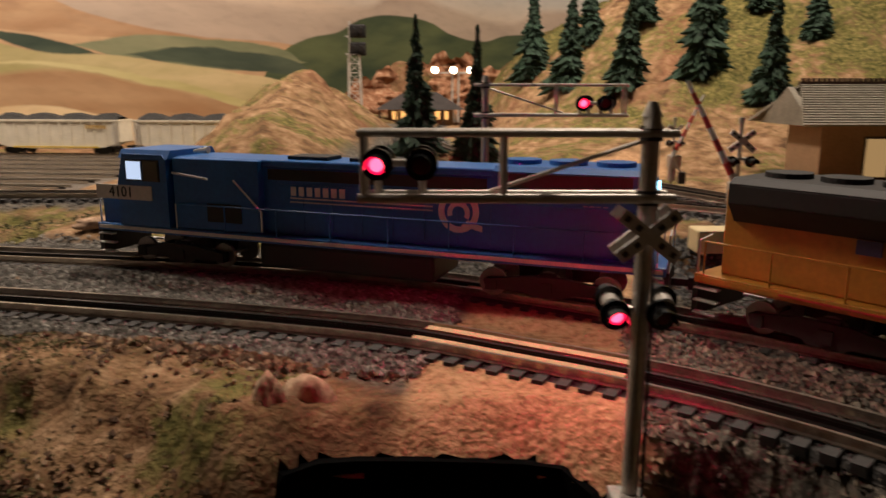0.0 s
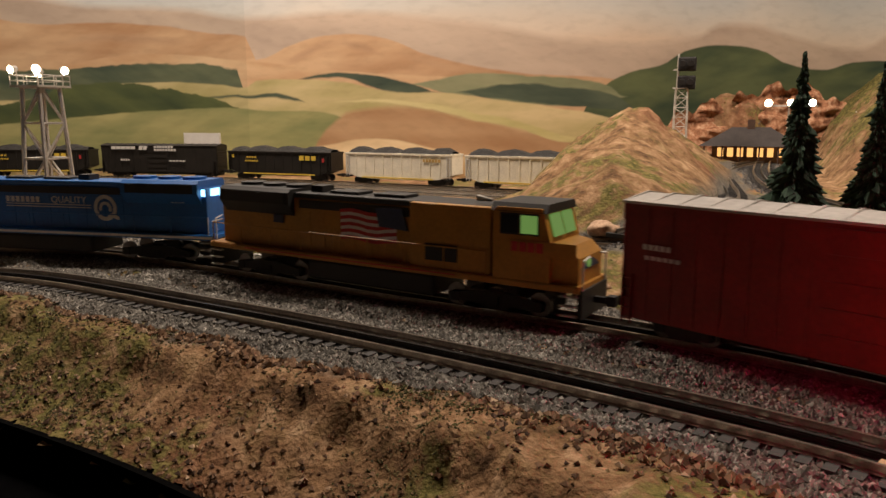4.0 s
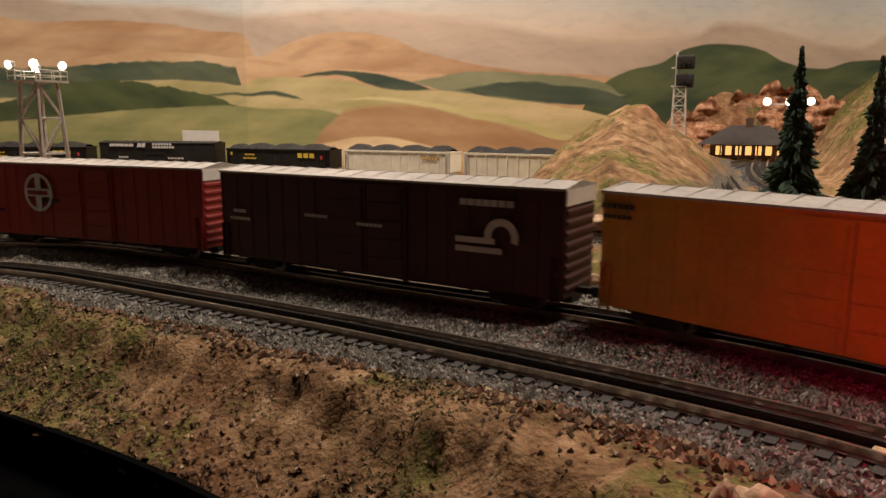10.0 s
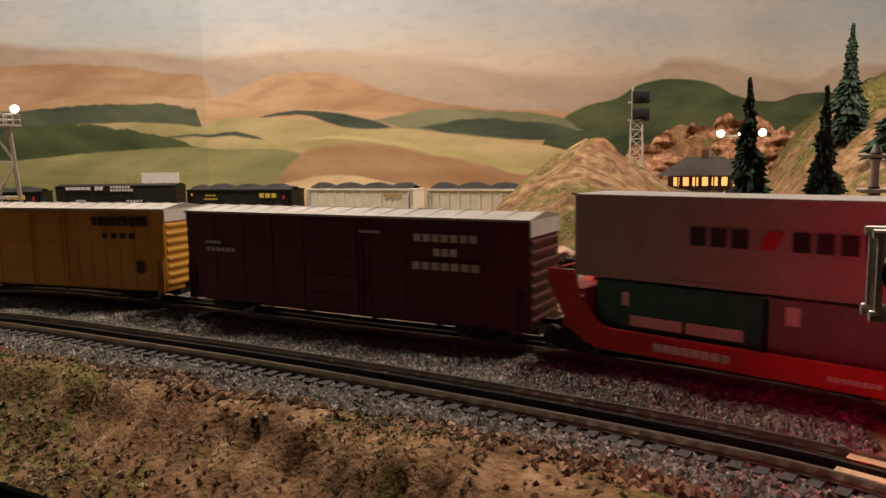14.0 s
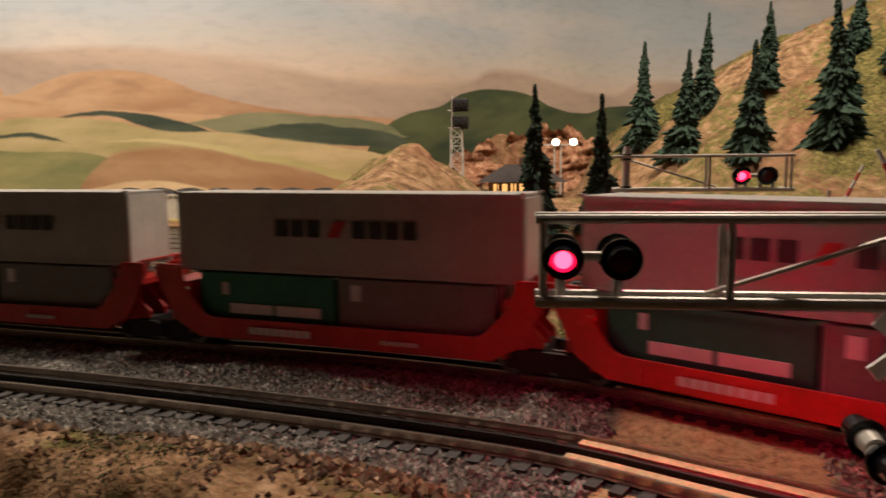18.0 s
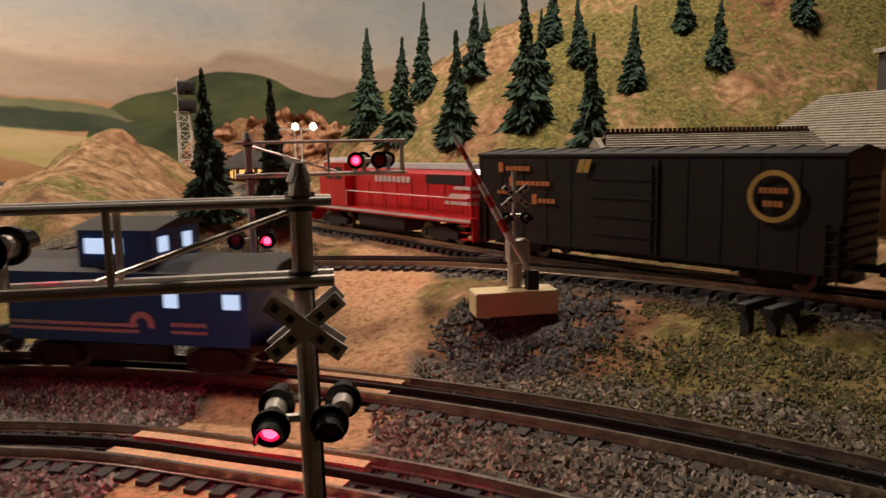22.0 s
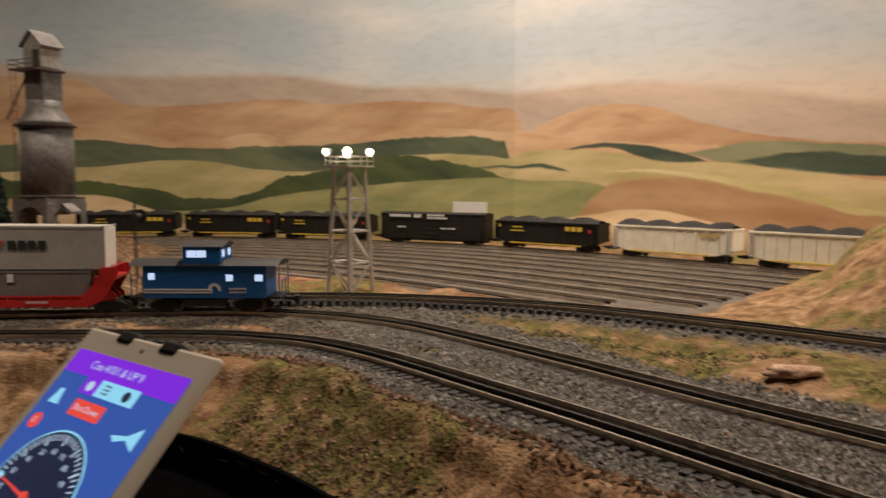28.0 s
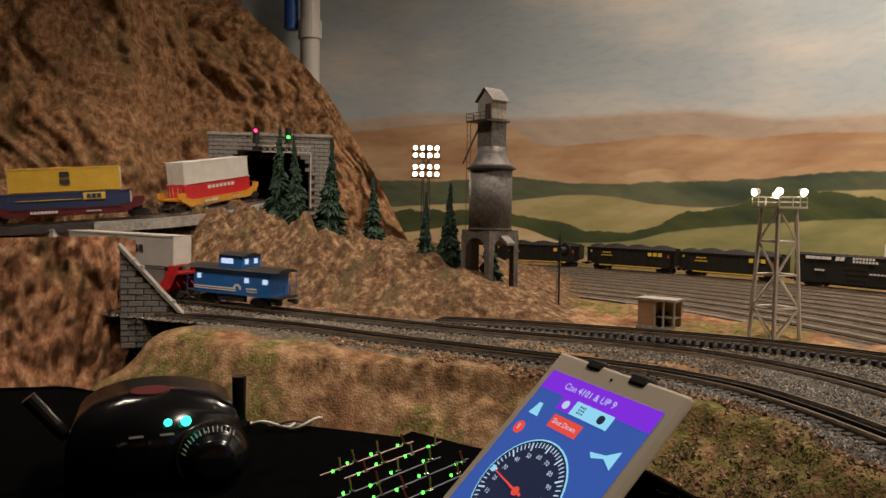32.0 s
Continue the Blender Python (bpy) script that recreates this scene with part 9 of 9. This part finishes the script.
def toggle_panel():
    t = thing("switch_panel", "black panel of small toggle switches with lit green dots", "control panel", "controls on the shelf")
    m = pose(-0.93, 0.185, -0.099, 4, 0, 0) @ pose(0, 0, 0, 0, 0, -62)
    part("plate", boxm(-0.11, -0.10, 0, 0.12, 0.085, 0.006, bevel=0.001), M["panelblack"], t).matrix_local = m
    r = random.Random(4)
    lines = ((-0.085, 0.055, 0.075, 0.045), (-0.075, 0.025, 0.085, 0.015), (-0.06, -0.005, 0.09, -0.015), (-0.10, -0.04, 0.05, -0.05), (-0.08, -0.07, 0.06, -0.08))
    for k, (x0, y0, x1, y1) in enumerate(lines):
        part("track_line", rod((x0, y0, 0.0062), (x1, y1, 0.0062), 0.0011, n=5), M["toggle_red"] if k >= 3 else M["contnavy"], t, "painted track line").matrix_local = m
        for i in range(4):
            f = (i + 0.5 + r.uniform(-0.2, 0.2)) / 4
            x, y = x0 + (x1 - x0) * f, y0 + (y1 - y0) * f + r.uniform(-0.004, 0.008)
            part("switch_nut", rod((x, y, 0.006), (x, y, 0.0085), 0.0032, n=6), M["chrome"], t).matrix_local = m
            part("toggle", rod((x, y, 0.008), (x + r.uniform(-0.004, 0.004), y - 0.003, 0.021), 0.0008, 0.0013, n=8), M[r.choice(["toggle_gold", "toggle_red", "toggle_gold"])], t, "coloured toggle tip").matrix_local = m
            part("indicator", rod((x + 0.008, y - 0.004, 0.006), (x + 0.008, y - 0.004, 0.0085), 0.0015, n=10), M["glow_led"], t, "lit green dot").matrix_local = m


toggle_panel()


def tablet():
    t = thing("tablet", "pale-framed tablet computer with a blue control screen", "tablet", "controls on the shelf")
    u = Vector((0.170, 0.013, -0.002)).normalized()
    down = Vector((0.049, -0.705, -0.707)).normalized()
    n = u.cross(-down).normalized()
    base = Matrix((( *u, 0), (*(-down), 0), (*n, 0), (0, 0, 0, 1))).transposed()
    base = Matrix.Translation(Vector((-0.774, 0.287, 0.070)) + u * 0.085 + down * 0.12) @ base

    def add(name, bm, mt, label="", parent=None):
        o = part(name, bm, mt, parent or t, label)
        if parent is None:
            o.matrix_local = base
        return o

    def text(s, size, mt, x, y, rot=0):
        cu = bpy.data.curves.new("screen_text", "FONT")
        cu.body, cu.size, cu.resolution_u = s, size, 2
        cu.align_x, cu.align_y = "CENTER", "CENTER"
        cu.materials.append(mt)
        o = new("screen_text", cu)
        o.parent, o.matrix_local = t, base @ pose(x, y, 0.0016, 0, 0, rot)

    add("case", boxm(-0.085, -0.12, -0.008, 0.085, 0.12, 0, bevel=0.003), M["tablet"])
    add("screen", boxm(-0.074, -0.099, -0.001, 0.074, 0.099, 0.0006), M["scr_blue"], "lit blue screen")
    add("title_bar", boxm(-0.074, 0.079, 0.0006, 0.074, 0.099, 0.0010), M["scr_purple"], "purple title bar")
    add("tab_purple", boxm(-0.036, 0.066, 0.0006, -0.016, 0.079, 0.0010), M["scr_purple"])
    add("tab_cyan", boxm(-0.016, 0.0665, 0.0006, 0.034, 0.080, 0.0011), M["scr_cyan"], "pale cyan tab")
    add("button_red", boxm(-0.030, 0.0485, 0.0006, 0.010, 0.0615, 0.0011), M["scr_red"], "red shut-down button")
    text("Con 4101 & UP 9", 0.0098, M["scr_white"], -0.008, 0.0885)
    text("Shut Down", 0.0072, M["scr_white"], -0.010, 0.0550)
    for k in range(3):
        for j in range(3):
            add("grid_dot", boxm(-0.008 + k * 0.003, 0.0695 + j * 0.003, 0.0011, -0.0065 + k * 0.003, 0.071 + j * 0.003, 0.0014), M["scr_dark"])
    disc = lambda x, y, r_, z, mt, name, lab="": add(name, rod((x, y, z), (x, y, z + 0.0003), r_, n=40), mt, lab)
    disc(0.0225, 0.073, 0.0042, 0.0011, M["scr_dark"], "gear_icon")
    disc(-0.026, 0.0725, 0.0042, 0.0011, M["scr_white"], "clock_icon")
    disc(-0.060, 0.036, 0.0065, 0.0008, M["scr_red"], "stop_button", "round red emergency button")
    text("E", 0.007, M["scr_white"], -0.060, 0.036)
    add("bell_icon", prismm([(-0.063, 0.052), (-0.049, 0.052), (-0.052, 0.060), (-0.0535, 0.065), (-0.0585, 0.065), (-0.060, 0.060)], "z", 0.0008, 0.0011), M["scr_cyan"])
    add("horn_icon", prismm([(0.035, 0.046), (0.052, 0.049), (0.064, 0.057), (0.064, 0.040), (0.052, 0.046), (0.040, 0.042)], "z", 0.0008, 0.0011), M["scr_cyan"])
    cx, cy, R = -0.006, -0.012, 0.049
    disc(cx, cy, R + 0.0016, 0.0007, M["scr_cyan"], "dial_rim", "pale dial rim")
    disc(cx, cy, R, 0.0010, M["scr_dark"], "dial_face", "dark speed dial")
    for k in range(51):
        a = radians(225 - 270 * k / 50)
        l = 0.008 if k % 5 == 0 else 0.005
        p, q = (cx + (R - 0.002) * math.cos(a), cy + (R - 0.002) * math.sin(a)), (cx + (R - 0.002 - l) * math.cos(a), cy + (R - 0.002 - l) * math.sin(a))
        w = (0.0005 if k % 5 else 0.0008)
        dx, dy = -math.sin(a) * w, math.cos(a) * w
        add("tick", prismm([(p[0] + dx, p[1] + dy), (q[0] + dx, q[1] + dy), (q[0] - dx, q[1] - dy), (p[0] - dx, p[1] - dy)], "z", 0.0013, 0.0015), M["scr_white"])
    for k in range(0, 110, 10):
        a = radians(225 - 270 * k / 125)
        text(str(k), 0.0062, M["scr_white"], cx + (R - 0.0155) * math.cos(a), cy + (R - 0.0155) * math.sin(a))
    a = radians(225 - 270 * 24 / 125)
    tip = (cx + (R - 0.006) * math.cos(a), cy + (R - 0.006) * math.sin(a))
    tail = (cx - 0.008 * math.cos(a), cy - 0.008 * math.sin(a))
    dx, dy = -math.sin(a) * 0.0013, math.cos(a) * 0.0013
    add("needle", prismm([(tip[0] + dx * 0.4, tip[1] + dy * 0.4), (tail[0] + dx, tail[1] + dy), (tail[0] - dx, tail[1] - dy), (tip[0] - dx * 0.4, tip[1] - dy * 0.4)], "z", 0.0015, 0.0018), M["scr_red"], "red dial needle")
    disc(cx, cy, 0.0042, 0.0018, M["scr_red"], "needle_hub")
    disc(tip[0], tip[1], 0.0032, 0.0018, M["scr_cyan"], "needle_tip")
    text("mph", 0.006, M["scr_white"], cx, cy - 0.028)
    disc(0.0, 0.1095, 0.0016, 0.0, M["frame_black"], "camera_dot")
    return base


tab = tablet()
for k, dx in enumerate((-0.030, 0.028)):
    c = thing("binder_clip", "dark cloth strap hooked over the tablet's top edge", "clip", "straps on the tablet")
    part("band", boxm(dx - 0.011, 0.112, -0.012, dx + 0.011, 0.124, 0.0012, bevel=0.003), M["frame_black"], c).matrix_local = tab
kn = thing("throttle_knob", "black round throttle knob on the shelf", "knob")
part("knob", rod((-0.64, 0.30, -0.10), (-0.64, 0.30, -0.072), 0.024, 0.020, n=24), M["gloss_black"], kn)
part("collar", rod((-0.64, 0.30, -0.10), (-0.64, 0.30, -0.094), 0.030, n=24), M["chrome"], kn)
for k, (x, y, a) in enumerate(((-1.17, 0.06, 20), (-1.15, 0.085, 60), (-1.19, 0.04, -10))):
    w = thing("cable", "loose pale wire end behind the transformer", "cable", "loose cables")
    cu = bpy.data.curves.new("wire", "CURVE")
    cu.dimensions, cu.bevel_depth, cu.bevel_resolution = "3D", 0.0017, 2
    sp = cu.splines.new("POLY")
    sp.points.add(13)
    p = Vector((x, y, -0.095))
    for i, q in enumerate(sp.points):
        q.co = (*p, 1)
        p = p + Vector((0.007 * math.cos(radians(a + i * 13)), 0.007 * math.sin(radians(a + i * 13)), 0.003 * math.sin(i * 0.6)))
    cu.materials.append(M["letter"] if k else M["brownwood"])
    new("wire", cu).parent = w

# ---- what moves ----
def along(pts):
    line, s = catmull(pts, 0.004)
    return lambda q: Vector([float(np.interp(q, s, line[:, k])) for k in range(3)])


def ride(things, way, centre, half, times):
    """Key things that roll along a line; centre(t) is the middle's length along it, half the half wheelbase."""
    rows = []
    for t in times:
        c = centre(t)
        a, b = way(c - half), way(c + half)
        m, d = (a + b) / 2, b - a
        flat = math.hypot(d.x, d.y)
        rows.append((t, Matrix.Translation(m) @ Euler((0, -math.atan2(d.z, flat), math.atan2(d.y, d.x))).to_matrix().to_4x4()))
    for ob, shift in things:
        walk(ob, [(t, m @ Matrix.Translation((shift, 0, 0))) for t, m in rows])


def motions():
    times = [k * 0.5 for k in range(65)]
    main = along(TRACK_B)
    lag_t, lag = [0, 0.8, 21, 28.5, 29, 31, 32], [0.016, 0, 0, 0.127, 0.138, 0.168, 0.199]
    front = lambda t: 8.058 - 0.207 * t + float(np.interp(t, lag_t, lag))
    for ob, off, half in ((conr, 0.255, 0.17), (unip, 0.74, 0.15), (rio, 1.1725, 0.14), (santa, 1.576, 0.135), (conbox, 1.991, 0.15), (milw, 2.4045, 0.14), (norf, 2.8275, 0.145), (cab, 4.845, 0.06)):
        ride([(ob, 0)], main, lambda t, off=off: front(t) + off, half, times)
    for k, (car, up, lo, lo2) in enumerate(wells):
        ride([(car, 0), (up, 0), (lo, -0.0625), (lo2, 0.0625)], main, lambda t, k=k: front(t) + 3.036 + 0.3374 * (k + 0.5), 0.15, times)
    spur = along(TRACK_D)
    red_t, red_s = [0, 20, 21, 22, 23, 24, 25, 26, 32], [4.35, 2.222, 2.142, 2.036, 1.926, 1.849, 1.74, 1.635, 1.0]
    tail = lambda t: float(np.interp(t, red_t, red_s)) + 0.010
    for ob, off, half in ((redl, -0.182, 0.11), (acl, 0.176, 0.12), (beer, 0.4915, 0.075), (beer2, 0.752, 0.075)):
        ride([(ob, 0)], spur, lambda t, off=off: tail(t) + off, half, times)
    upper = along(TRACK_F)
    for k, (car, up, lo) in enumerate(stack):
        ride([(car, 0), (up, 0), (lo, 0)], upper, lambda t, k=k: STACK_AT + 0.188 * min(32 - t, 8) - 0.372 * k, 0.14, times)


STACK_AT = 3.69
motions()
